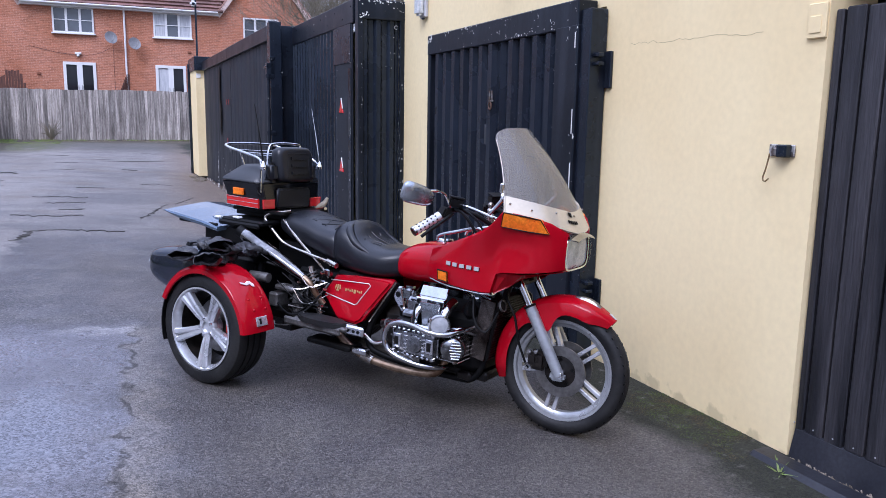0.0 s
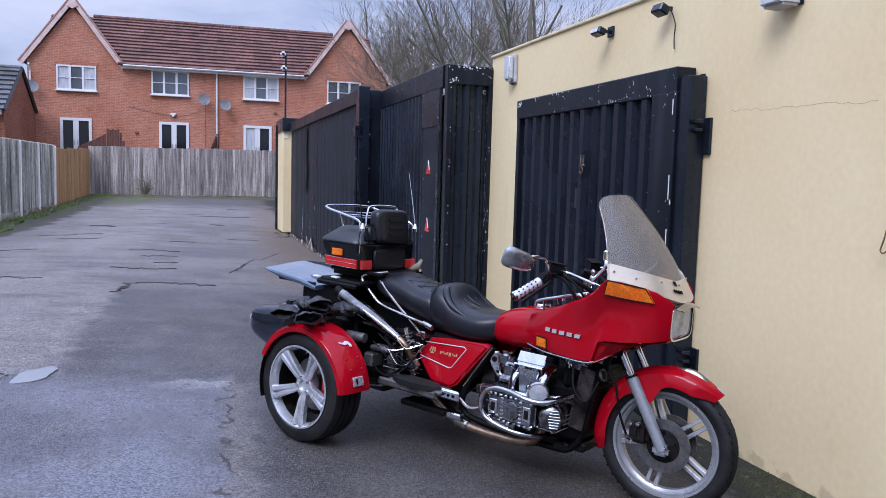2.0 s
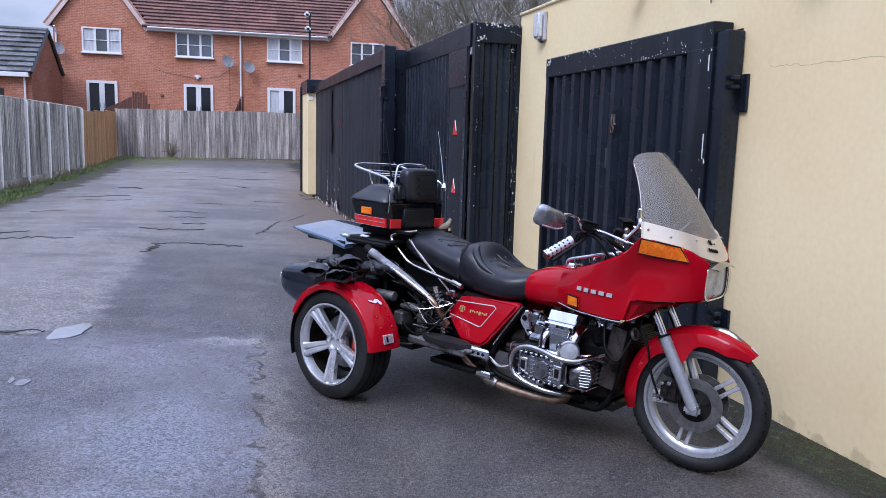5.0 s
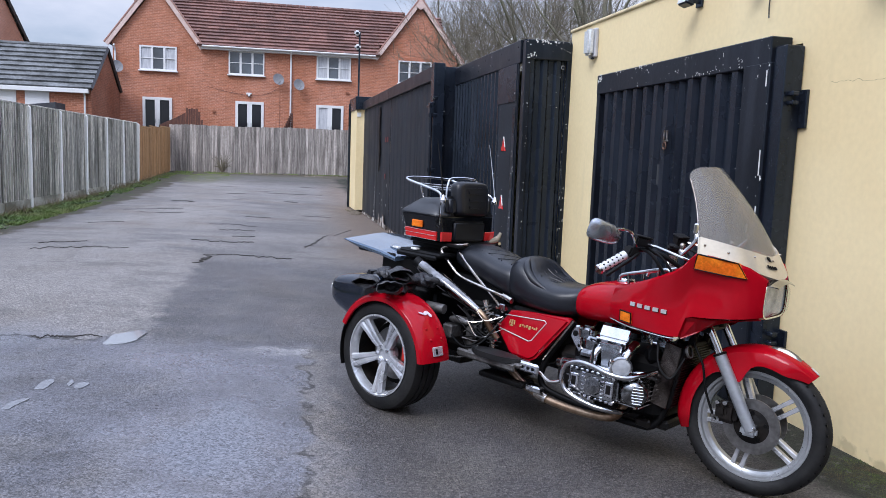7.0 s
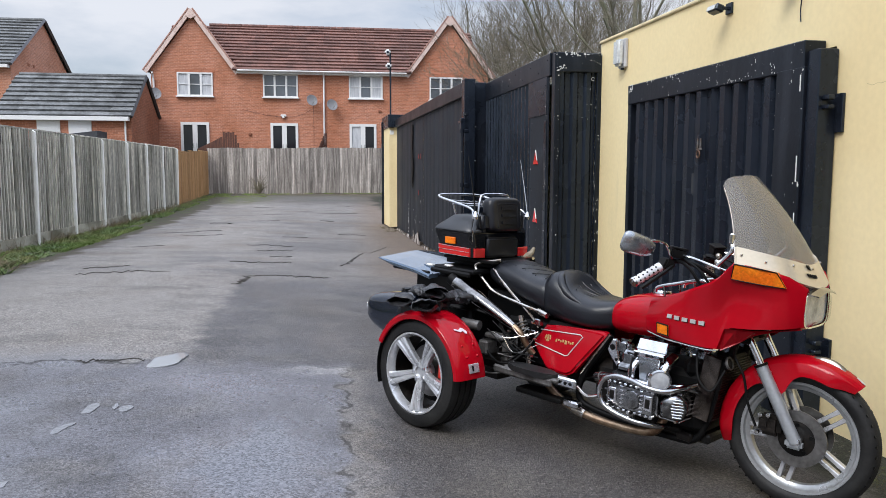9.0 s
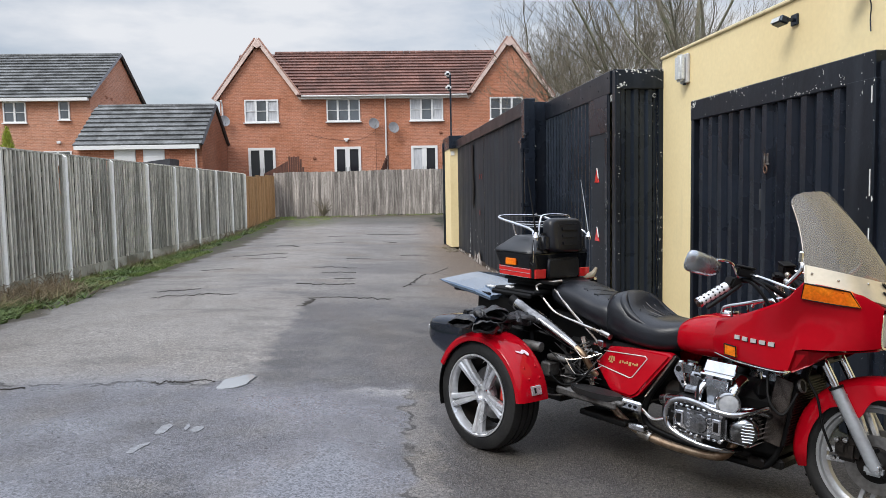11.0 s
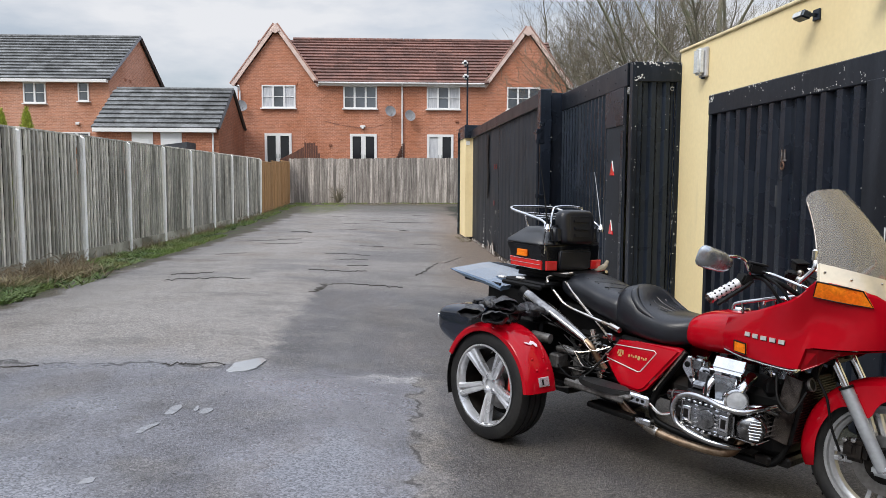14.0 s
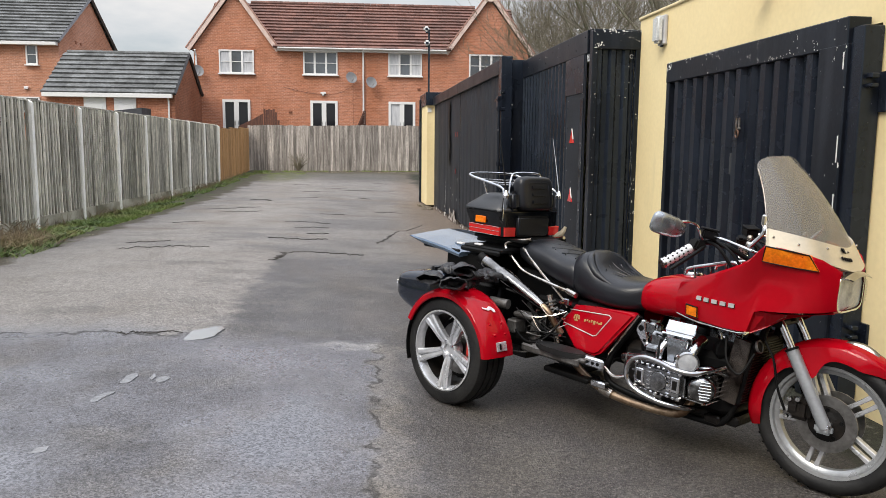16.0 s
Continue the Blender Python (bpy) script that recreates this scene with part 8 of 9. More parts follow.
def build_front():
    m = STEER @ Matrix.Translation(AXLE) @ RIGHT
    prof = [(0.248, -0.030), (0.266, -0.048), (0.290, -0.055), (0.311, -0.047), (0.3255, -0.024), (0.329, -0.012), (0.325, -0.010), (0.325, -0.006), (0.330, -0.004), (0.330, 0.004), (0.325, 0.006), (0.325, 0.010), (0.329, 0.012), (0.3255, 0.024), (0.311, 0.047), (0.290, 0.055), (0.266, 0.048), (0.248, 0.030)]
    bm = bmesh.new()
    ring_lathe(bm, prof, 64, m)
    wheel = part("front_tyre", bm, TYRE, trike, "black front tyre with white-flecked tread", smooth=True)
    for k in range(44):
        a = 2 * math.pi * k / 44
        for s in (-1, 1):
            bm = bmesh.new()
            box(bm, (0.3175, 0, s * 0.032), (0.006, 0.010, 0.024), 0, m @ pose(0, 0, 0, 0, 0, math.degrees(a)))
            part("tread_block", bm, SATIN_BLACK, wheel)
    bm = bmesh.new()
    ring_lathe(bm, [(0.250, 0.030), (0.257, 0.036), (0.255, 0.041), (0.243, 0.039), (0.237, 0.027), (0.230, 0.025), (0.222, 0.020), (0.217, 0.016), (0.217, -0.016), (0.222, -0.020), (0.230, -0.025), (0.237, -0.027), (0.243, -0.039), (0.255, -0.041), (0.257, -0.036), (0.250, -0.030)], 64, m)
    part("rim", bm, RIM_GREY, wheel, "silver wheel rim", smooth=True)
    for k in range(5):
        a = 2 * math.pi * k / 5 + radians(-32)
        for s in (-1, 1):
            bm = bmesh.new()
            rings = []
            for r, w, off in ((0.045, 0.018, 0.022), (0.12, 0.015, 0.022), (0.18, 0.015, 0.022), (0.222, 0.018, 0.022)):
                c, sn = math.cos(a), math.sin(a)
                t = Vector((-sn, c, 0))
                p = Vector((r * c, r * sn, 0)) + t * s * (off * 0.95)
                rings.append([m @ v for v in (p - t * w * 0.62 - Vector((0, 0, 0.018)), p + t * w * 0.62 - Vector((0, 0, 0.018)), p + t * w * 0.62 + Vector((0, 0, 0.018)), p - t * w * 0.62 + Vector((0, 0, 0.018)))])
            loft(bm, rings)
            bmesh.ops.bevel(bm, geom=list(bm.edges), offset=0.003, segments=1, affect="EDGES", clamp_overlap=True)
            part("spoke", bm, ALLOY, wheel)
    for s in (1, -1):
        bm = bmesh.new()
        ring_lathe(bm, [(0.080, s * 0.050), (0.129, s * 0.050), (0.129, s * 0.056), (0.080, s * 0.056)], 48, m)
        d = part("brake_disc", bm, DISC, wheel, "large steel brake disc")
        bm = bmesh.new()
        lathe(bm, [(0.0, s * 0.066), (0.03, s * 0.066), (0.045, s * 0.060), (0.080, s * 0.055), (0.082, s * 0.047), (0.0, s * 0.040)], 32, m, caps=False)
        part("disc_carrier", bm, GREASY, d, smooth=True)
        for k in range(5):
            a = 2 * math.pi * k / 5 + 0.3
            bm = bmesh.new()
            lathe(bm, [(0.0, s * 0.062), (0.009, s * 0.062), (0.009, s * 0.050), (0.0, s * 0.050)], 10, m @ Matrix.Translation((0.066 * math.cos(a), 0.066 * math.sin(a), 0)), caps=False)
            part("disc_bolt", bm, SATIN_BLACK, d)
    # mudguard
    bm = bmesh.new()
    rings = []
    for k in range(33):
        a = radians(50 + 147 * k / 32)
        tip = min(1.0, 0.45 + 0.16 * k, 0.6 + 0.16 * (32 - k))
        r = 0.357 - 0.018 * max(0.0, (math.degrees(a) - 100) / 90)
        w = 0.080 * tip
        drop = 0.062 * tip + (0.085 * math.exp(-((k - 13) / 2.6) ** 2))
        row = []
        for y, dr in ((-w - 0.004, -drop), (-w, -0.010), (-w * 0.82, 0.006), (-w * 0.4, 0.016), (0, 0.019), (w * 0.4, 0.016), (w * 0.82, 0.006), (w, -0.010), (w + 0.004, -drop), (w, -drop), (w - 0.005, -0.012), (w * 0.8, 0.001), (0, 0.013), (-w * 0.8, 0.001), (-w + 0.005, -0.012), (-w, -drop)):
            row.append(STEER @ Vector((AXLE.x + (r + dr) * math.cos(a), y, AXLE.z + (r + dr) * math.sin(a))))
        rings.append(row)
    loft(bm, rings)
    fender = part("front_fender", bm, PAINT_RED, trike, "glossy red front mudguard", smooth=True)
    bm = bmesh.new()
    rings = []
    for k in range(9):
        a = radians(63 + 24 * k / 8)
        h = 0.016 * math.sin(math.pi * (k + 0.3) / 8.6)
        rings.append([STEER @ Vector((AXLE.x + (0.371 + q) * math.cos(a), y, AXLE.z + (0.371 + q) * math.sin(a))) for y, q in ((-0.022, 0), (-0.014, h), (0.014, h), (0.022, 0))])
    loft(bm, rings)
    part("fender_crest", bm, DISC, fender, "chrome crest")
    bm = bmesh.new()
    box(bm, (0.378, 0, 0), (0.004, 0.012, 0.04), 0.001, STEER @ Matrix.Translation(AXLE) @ pose(0, 0, 0, 0, -54, 0))
    part("fender_mark", bm, LETTER, fender)
    for s in (-1, 1):
        top, mid, low = Vector((1.548, s * 0.100, 0.755)), Vector((1.610, s * 0.100, 0.645)), Vector((1.792, s * 0.100, 0.322))
        leg = tube_part("fork_leg", [STEER @ mid, STEER @ mid.lerp(low, 0.5), STEER @ low], 0.0275, FORK_GREY, None, 0, 16, "grey fork slider")
        tube_part("fork_tube", [STEER @ top, STEER @ mid], 0.0185, CHROME, leg, 0, 14)
        for f, r, l in ((0.0, 0.0315, 0.03), (0.12, 0.0300, 0.012)):
            p = mid.lerp(low, f)
            q = mid.lerp(low, f + l)
            tube_part("seal_collar", [STEER @ p, STEER @ q], r, SATIN_BLACK if f == 0 else FORK_GREY, leg, 0, 16)
        bm = bmesh.new()
        box(bm, (1.785, s * 0.098, 0.318), (0.075, 0.042, 0.045), 0.012, STEER, seg=2)
        part("axle_clamp", bm, FORK_GREY, leg, smooth=True)
        bm = bmesh.new()
        lathe(bm, [(0.0, 0.030), (0.012, 0.030), (0.018, 0.022), (0.018, -0.02), (0.0, -0.02)], 16, STEER @ Matrix.Translation((1.80, s * 0.090, 0.330)) @ pose(0, 0, 0, -90 * s, 0, 0), caps=False)
        part("axle_nut", bm, CHROME, leg, smooth=True)
        bm = bmesh.new()
        box(bm, (1.672, s * 0.080, 0.375), (0.10, 0.06, 0.10), 0.02, STEER, seg=2)
        box(bm, (1.655, s * 0.110, 0.385), (0.05, 0.03, 0.055), 0.012, STEER, seg=2)
        cal = part("brake_caliper", bm, GREASY, leg, "dark brake caliper", smooth=True)
        for dx, dz in ((-0.035, 0.045), (0.0, 0.05), (-0.045, -0.04)):
            bm = bmesh.new()
            lathe(bm, [(0.0, 0.012), (0.010, 0.010), (0.010, -0.01), (0.0, -0.01)], 10, STEER @ Matrix.Translation((1.672 + dx, s * 0.118, 0.375 + dz)) @ pose(0, 0, 0, -90 * s, 0, 0), caps=False)
            part("caliper_bolt", bm, CHROME, cal)
        tube_part("brake_line", [STEER @ Vector(p) for p in ((1.62, s * 0.12, 0.36), (1.58, s * 0.13, 0.46), (1.55, s * 0.13, 0.58), (1.50, s * 0.12, 0.66), (1.49, s * 0.10, 0.70))], 0.006, SATIN_BLACK, leg, 5, 8)
        bm = bmesh.new()
        ring_lathe(bm, [(0.026, -0.006), (0.030, -0.006), (0.032, 0.0), (0.030, 0.006), (0.026, 0.006)], 20, Matrix.Translation((1.49, s * 0.15, 0.625)) @ pose(0, 0, 0, 0, 70, 0))
        h = part("horn", bm, FOOT_GREY, trike, "round horn", smooth=True)
        bm = bmesh.new()
        lathe(bm, [(0.0, -0.02), (0.03, -0.015), (0.03, 0.0), (0.0, 0.0)], 16, Matrix.Translation((1.49, s * 0.15, 0.625)) @ pose(0, 0, 0, 0, 70, 0), caps=False)
        part("horn_body", bm, SATIN_BLACK, h)


build_front()


# ---- engine and frame
def build_engine():
    # black crankcase: the shade between engine and radiator is put into its colour
    case = part("crankcase", boxes(((1.10, 0, 0.40), (0.50, 0.34, 0.30)), ((1.30, 0, 0.36), (0.10, 0.30, 0.26)), bevel=0.03), SATIN_BLACK, trike, "crankcase, black for the shade behind the engine parts")
    part("gearbox", boxes(((0.86, 0, 0.38), (0.24, 0.30, 0.24)), bevel=0.04), GREASY, trike)
    part("sump", boxes(((1.15, 0, 0.235), (0.36, 0.26, 0.07)), bevel=0.02), GREASY, trike)

    def bank(s):
        head = part("cylinder_head", boxes(((1.12, s * 0.235, 0.400), (0.37, 0.15, 0.155)), bevel=0.02), DARK_CAST, trike, "cast aluminium cylinder head")
        bm = bmesh.new()
        box(bm, (1.08, s * 0.325, 0.394), (0.27, 0.05, 0.145), 0.018, seg=2)
        cover = part("rocker_cover", bm, DARK_CAST, head, "grey cast rocker cover", smooth=True)
        for k in range(2):
            for j in range(6):
                bm = bmesh.new()
                box(bm, (1.035 + 0.105 * k, s * 0.352, 0.344 + 0.020 * j), (0.018, 0.008, 0.010), 0.002)
                part("cover_rib", bm, CHROME, cover)
        for z0 in (0.330, 0.458):
            for j in range(9):
                bm = bmesh.new()
                box(bm, (0.965 + 0.029 * j, s * 0.350, z0), (0.016, 0.010, 0.012), 0.003)
                part("cover_rib", bm, CAST, cover)
        for x0, z0, w0, h0 in ((0.985, 0.394, 0.045, 0.075), (1.175, 0.394, 0.045, 0.075)):
            bm = bmesh.new()
            box(bm, (x0, s * 0.352, z0), (w0, 0.010, h0), 0.004)
            plate = part("cover_panel", bm, CAST, cover)
            bm = bmesh.new()
            box(bm, (x0, s * 0.3575, z0), (w0 * 0.55, 0.004, h0 * 0.6), 0.002)
            part("recess", bm, GREASY, plate)
        bm = bmesh.new()
        lathe(bm, [(0.0, 0.012), (0.042, 0.010), (0.048, 0.0), (0.048, -0.01), (0.0, -0.01)], 26, Matrix.Translation((1.09, s * 0.350, 0.394)) @ pose(0, 0, 0, -90 * s, 0, 0), caps=False)
        part("round_cap", bm, DARK_CAST, cover, smooth=True)
        for dx, dz in ((-0.12, 0.06), (-0.12, -0.06), (0.12, 0.06), (0.12, -0.06), (0.0, -0.066)):
            bm = bmesh.new()
            lathe(bm, [(0.0, 0.010), (0.009, 0.009), (0.010, -0.01), (0.0, -0.01)], 10, Matrix.Translation((1.08 + dx, s * 0.352, 0.394 + dz)) @ pose(0, 0, 0, -90 * s, 0, 0), caps=False)
            part("cover_bolt", bm, CHROME, cover)
        bm = bmesh.new()
        lathe(bm, [(0.0, 0.085), (0.044, 0.083), (0.058, 0.072), (0.064, 0.050), (0.066, -0.06), (0.0, -0.06)], 32, Matrix.Translation((1.264, s * 0.270, 0.402)) @ pose(0, 0, 0, 0, 0, 28 * -s) @ pose(0, 0, 0, -90 * s, 0, 0), caps=False)
        belt = part("belt_cover", bm, DARK_CAST, head, "round ribbed front cover", smooth=True)
        for j in range(7):
            bm = bmesh.new()
            box(bm, (0.014, s * 0.083, -0.042 + 0.014 * j), (0.060 - 0.006 * abs(j - 3), 0.010, 0.006), 0.002, Matrix.Translation((1.264, s * 0.270, 0.402)) @ pose(0, 0, 0, 0, 0, 28 * -s))
            part("fin", bm, CHROME, belt)
        for j in range(7):
            bm = bmesh.new()
            box(bm, (1.12, s * 0.235, 0.33 + 0.022 * j), (0.385, 0.13, 0.007), 0.002)
            part("cooling_fin", bm, CAST, head)
        # intake: chrome plate, cast elbow and the round breather
        bm = bmesh.new()
        box(bm, (0, 0, 0), (0.155, 0.012, 0.060), 0.004, pose(1.115, s * 0.232, 0.648, s * 28, 0, 0))
        box(bm, (0, 0, 0), (0.160, 0.036, 0.010), 0.003, pose(1.118, s * 0.262, 0.618, s * -8, 0, 0))
        box(bm, (0, 0, 0), (0.160, 0.008, 0.028), 0.003, pose(1.120, s * 0.278, 0.604, 0, 0, 0))
        part("top_plate", bm, CHROME, trike, "bent chrome cover plate")
        for dx in (-0.06, 0.0, 0.07):
            bm = bmesh.new()
            lathe(bm, [(0.0, 0.006), (0.010, 0.005), (0.010, -0.004), (0.0, -0.004)], 10, Matrix.Translation((1.118 + dx, s * 0.283, 0.604)) @ pose(0, 0, 0, -90 * s, 0, 0), caps=False)
            part("plate_screw", bm, SATIN_BLACK, trike)
        bm = bmesh.new()
        prism(bm, [(1.090, 0.055), (1.200, 0.055), (1.192, 0.02), (1.160, -0.06), (1.158, -0.105), (1.085, -0.105), (1.088, -0.06)], 0.016, pose(0, s * 0.300, 0.555, s * -16, 0, 0), 0.005, 2)
        part("intake_shield", bm, SHIELD_GREY, trike, "brushed pale intake shield", smooth=True)
        tube_part("intake_pipe", [(1.20, s * 0.18, 0.60), (1.205, s * 0.25, 0.575), (1.20, s * 0.28, 0.53), (1.19, s * 0.28, 0.47)], 0.026, CAST, None, 4, 14)
        part("intake_flange", boxes(((1.13, s * 0.30, 0.475), (0.12, 0.07, 0.03)), bevel=0.008), CAST, trike)
        bm = bmesh.new()
        ax = Matrix.Translation((1.208, s * 0.335, 0.520)) @ pose(0, 0, 0, 0, 0, 42 * -s) @ pose(0, 0, 0, -90 * s, 0, 0)
        lathe(bm, [(0.0, -0.04), (0.030, -0.040), (0.050, -0.02), (0.054, 0.02), (0.054, 0.035), (0.046, 0.038), (0.044, 0.030), (0.0, 0.028)], 28, ax, caps=False)
        cup = part("breather_cup", bm, CHROME, trike, "chrome auxiliary lamp cup", smooth=True)
        bm = bmesh.new()
        lathe(bm, [(0.0, 0.040), (0.025, 0.038), (0.043, 0.032), (0.043, 0.028), (0.0, 0.028)], 24, ax, caps=False)
        part("lens", bm, material("grey_cup_glass", (0.46, 0.48, 0.50), 0.16, second=(0.34, 0.35, 0.37), coat=0.6), cup, smooth=True)
        part("carb_body", boxes(((1.01, s * 0.20, 0.555), (0.10, 0.12, 0.10)), ((0.99, s * 0.24, 0.515), (0.09, 0.08, 0.05)), bevel=0.018), DARK_CAST, trike)
        # plug leads, a second intake pipe and small fasteners
        tube_part("intake_pipe", [(1.075, s * 0.18, 0.60), (1.06, s * 0.25, 0.57), (1.045, s * 0.285, 0.52), (1.04, s * 0.285, 0.465)], 0.020, CAST, None, 4, 14)
        for x0 in (1.01, 1.17):
            tube_part("plug_lead", [(x0, s * 0.21, 0.60), (x0 + 0.03, s * 0.29, 0.55), (x0 + 0.05, s * 0.335, 0.48), (x0 + 0.045, s * 0.345, 0.44)], 0.0055, SATIN_BLACK, None, 5, 8)
        tube_part("water_pipe", [(1.33, s * 0.17, 0.46), (1.30, s * 0.235, 0.485), (1.22, s * 0.265, 0.47)], 0.018, DARK_CAST, None, 4, 12)
        tube_part("throttle_cable", [(0.97, s * 0.22, 0.58), (1.02, s * 0.275, 0.60), (1.10, s * 0.275, 0.585), (1.18, s * 0.26, 0.60)], 0.004, SATIN_BLACK, None, 5, 6)
        rng = random.Random(8)
        for k in range(14):
            bm = bmesh.new()
            lathe(bm, [(0.0, 0.008), (0.007, 0.007), (0.0085, -0.008), (0.0, -0.008)], 8, Matrix.Translation((rng.uniform(0.95, 1.32), s * rng.uniform(0.30, 0.325), rng.uniform(0.30, 0.47))) @ pose(0, 0, 0, -90 * s, 0, 0), caps=False)
            part("fastener", bm, CHROME if k % 3 else DULL_CHROME, trike)
        for j in range(4):
            bm = bmesh.new()
            box(bm, (0.905 + 0.012 * j, s * 0.262, 0.425 - 0.035 * j), (0.05, 0.03, 0.012), 0.003, None)
            part("cast_rib", bm, DARK_CAST, trike)
        part("thermostat", boxes(((1.28, s * 0.15, 0.57), (0.07, 0.08, 0.10)), bevel=0.03), SATIN_BLACK, trike)
        part("black_coil", boxes(((0.985, s * 0.275, 0.475), (0.085, 0.06, 0.045)), bevel=0.008), SATIN_BLACK, trike)
        bm = bmesh.new()
        prism(bm, [(0.882, 0.635), (0.902, 0.64), (0.935, 0.505), (0.915, 0.495), (0.875, 0.565), (0.855, 0.575), (0.86, 0.60)], 0.022, Matrix.Translation((0, s * 0.205, 0)), 0.006)
        gus = part("frame_gusset", bm, CAST, trike, "pale cast frame gusset")
        for gx, gz, gr in ((0.886, 0.595, 0.015), (0.912, 0.535, 0.008)):
            bm = bmesh.new()
            lathe(bm, [(0.0, 0.003), (gr, 0.002), (gr, -0.004), (0.0, -0.004)], 14, Matrix.Translation((gx, s * 0.2165, gz)) @ pose(0, 0, 0, -90 * s, 0, 0), caps=False)
            part("hole", bm, SATIN_BLACK, gus)
        bm = bmesh.new()
        box(bm, (0.945, s * 0.19, 0.605), (0.085, 0.07, 0.085), 0.022, pose(0, 0, 0), seg=3)
        cap = part("carburettor_cap", bm, DARK_CAST, trike, smooth=True)
        for dx, dz in ((-0.025, 0.028), (0.028, 0.030), (0.026, -0.028)):
            bm = bmesh.new()
            lathe(bm, [(0.0, 0.008), (0.006, 0.007), (0.007, -0.006), (0.0, -0.006)], 8, Matrix.Translation((0.945 + dx, s * 0.225, 0.605 + dz)) @ pose(0, 0, 0, -90 * s, 0, 0), caps=False)
            part("cap_screw", bm, CHROME, cap)
        bm = bmesh.new()
        tube(bm, [(0.835, s * 0.255, 0.432), (0.848, s * 0.259, 0.436), (0.985, s * 0.300, 0.470)], 0.027, 18)
        starter = part("starter_motor", bm, DARK_CAST, trike, "grey cylindrical starter motor", smooth=True)
        bm = bmesh.new()
        tube(bm, [(0.868, s * 0.265, 0.441), (0.876, s * 0.267, 0.443)], 0.0295, 18)
        part("motor_band", bm, FOOT_GREY, starter, smooth=True)
        # crash guard
        tube_part("crash_guard", [(1.331, s * 0.20, 0.497), (1.300, s * 0.30, 0.488), (1.255, s * 0.36, 0.474), (1.175, s * 0.388, 0.482), (1.10, s * 0.388, 0.496), (1.02, s * 0.388, 0.498), (0.958, s * 0.388, 0.470), (0.934, s * 0.388, 0.415), (0.948, s * 0.388, 0.360), (0.992, s * 0.385, 0.326), (1.089, s * 0.365, 0.298), (1.165, s * 0.335, 0.288), (1.205, s * 0.28, 0.280), (1.21, s * 0.18, 0.270)], 0.0135, CHROME_DARK, None, 5, 12, "chrome engine guard")
        # exhaust header, heat shield and the upswept silencer
        tube_part("header_pipe", [(1.20, s * 0.22, 0.31), (1.16, s * 0.26, 0.235), (0.98, s * 0.27, 0.215), (0.80, s * 0.28, 0.225), (0.66, s * 0.27, 0.255), (0.55, s * 0.255, 0.305), (0.50, s * 0.25, 0.36)], 0.021, RUST_PIPE, None, 5, 12, "heat-browned exhaust header")
        bm = bmesh.new()
        tube(bm, [(0.80, s * 0.285, 0.228), (0.73, s * 0.285, 0.242)], 0.028, 12)
        part("pipe_clamp", bm, DULL_CHROME, trike, smooth=True)
        # silencer chrome is darkened to stand for the dark surroundings it reflects
        sil = tube_part("silencer", [(0.30, s * 0.29, 0.600), (0.25, s * 0.29, 0.622), (0.05, s * 0.30, 0.706), (-0.12, s * 0.30, 0.776), (-0.155, s * 0.30, 0.790)], (0.022, 0.028, 0.043, 0.049, 0.043), material("darkened_silencer_chrome", (0.30, 0.295, 0.29), 0.09, 1.0, second=(0.13, 0.125, 0.12), scale=9, fine_amount=0.12, rough_vary=0.1), None, 0, 18, "upswept chrome silencer with dark reflections in its colour")
        tube_part("tail_outlet", [(-0.135, s * 0.30, 0.782), (-0.20, s * 0.30, 0.81)], 0.040, SATIN_BLACK, sil, 0, 16)
        tube_part("silencer_link", [(0.30, s * 0.29, 0.600), (0.345, s * 0.285, 0.572), (0.375, s * 0.27, 0.52), (0.41, s * 0.24, 0.46)], 0.018, RUST_PIPE, sil, 5, 12)
        bm = bmesh.new()
        tube(bm, [(0.02, s * 0.42, 0.590), (0.14, s * 0.40, 0.588)], 0.028, 14)
        part("filter_can", bm, FOOT_GREY, trike, "small grey canister", smooth=True)
        # footboard
        fb = part("footboard", boxes(((0.50, s * 0.33, 0.385), (0.36, 0.12, 0.028)), ((0.45, s * 0.385, 0.370), (0.40, 0.02, 0.045)), bevel=0.01), FOOT_GREY, trike, "grey footboard with rubber tread")
        bm = bmesh.new()
        prism(bm, [(0.50 + 0.165 * math.cos(t), s * 0.355 + 0.062 * math.sin(t)) for t in (2 * math.pi * k / 28 for k in range(28))], 0.030, pose(0, 0, 0.402, -90, 0, 0), 0.006, 2)
        part("rubber_pad", bm, TYRE, fb, "oval black rubber tread")
        part("board_bracket", boxes(((0.71, s * 0.35, 0.385), (0.13, 0.02, 0.055)), bevel=0.012), CAST, fb)
        for dx in (-0.03, 0.005, 0.035):
            bm = bmesh.new()
            lathe(bm, [(0.0, 0.003), (0.009, 0.002), (0.009, -0.004), (0.0, -0.004)], 10, Matrix.Translation((0.71 + dx, s * 0.361, 0.385)) @ pose(0, 0, 0, -90 * s, 0, 0), caps=False)
            part("hole", bm, SATIN_BLACK, fb)
        part("lower_step", boxes(((0.52, s * 0.27, 0.265), (0.30, 0.12, 0.03)), bevel=0.008), SATIN_BLACK, trike)
        tube_part("pedal_arm", [(0.76, s * 0.32, 0.37), (0.83, s * 0.33, 0.34), (0.90, s * 0.32, 0.36)], 0.009, DULL_CHROME, fb, 4, 8)
        part("pedal", boxes(((0.74, s * 0.32, 0.275), (0.09, 0.05, 0.035)), bevel=0.008), CAST, fb)
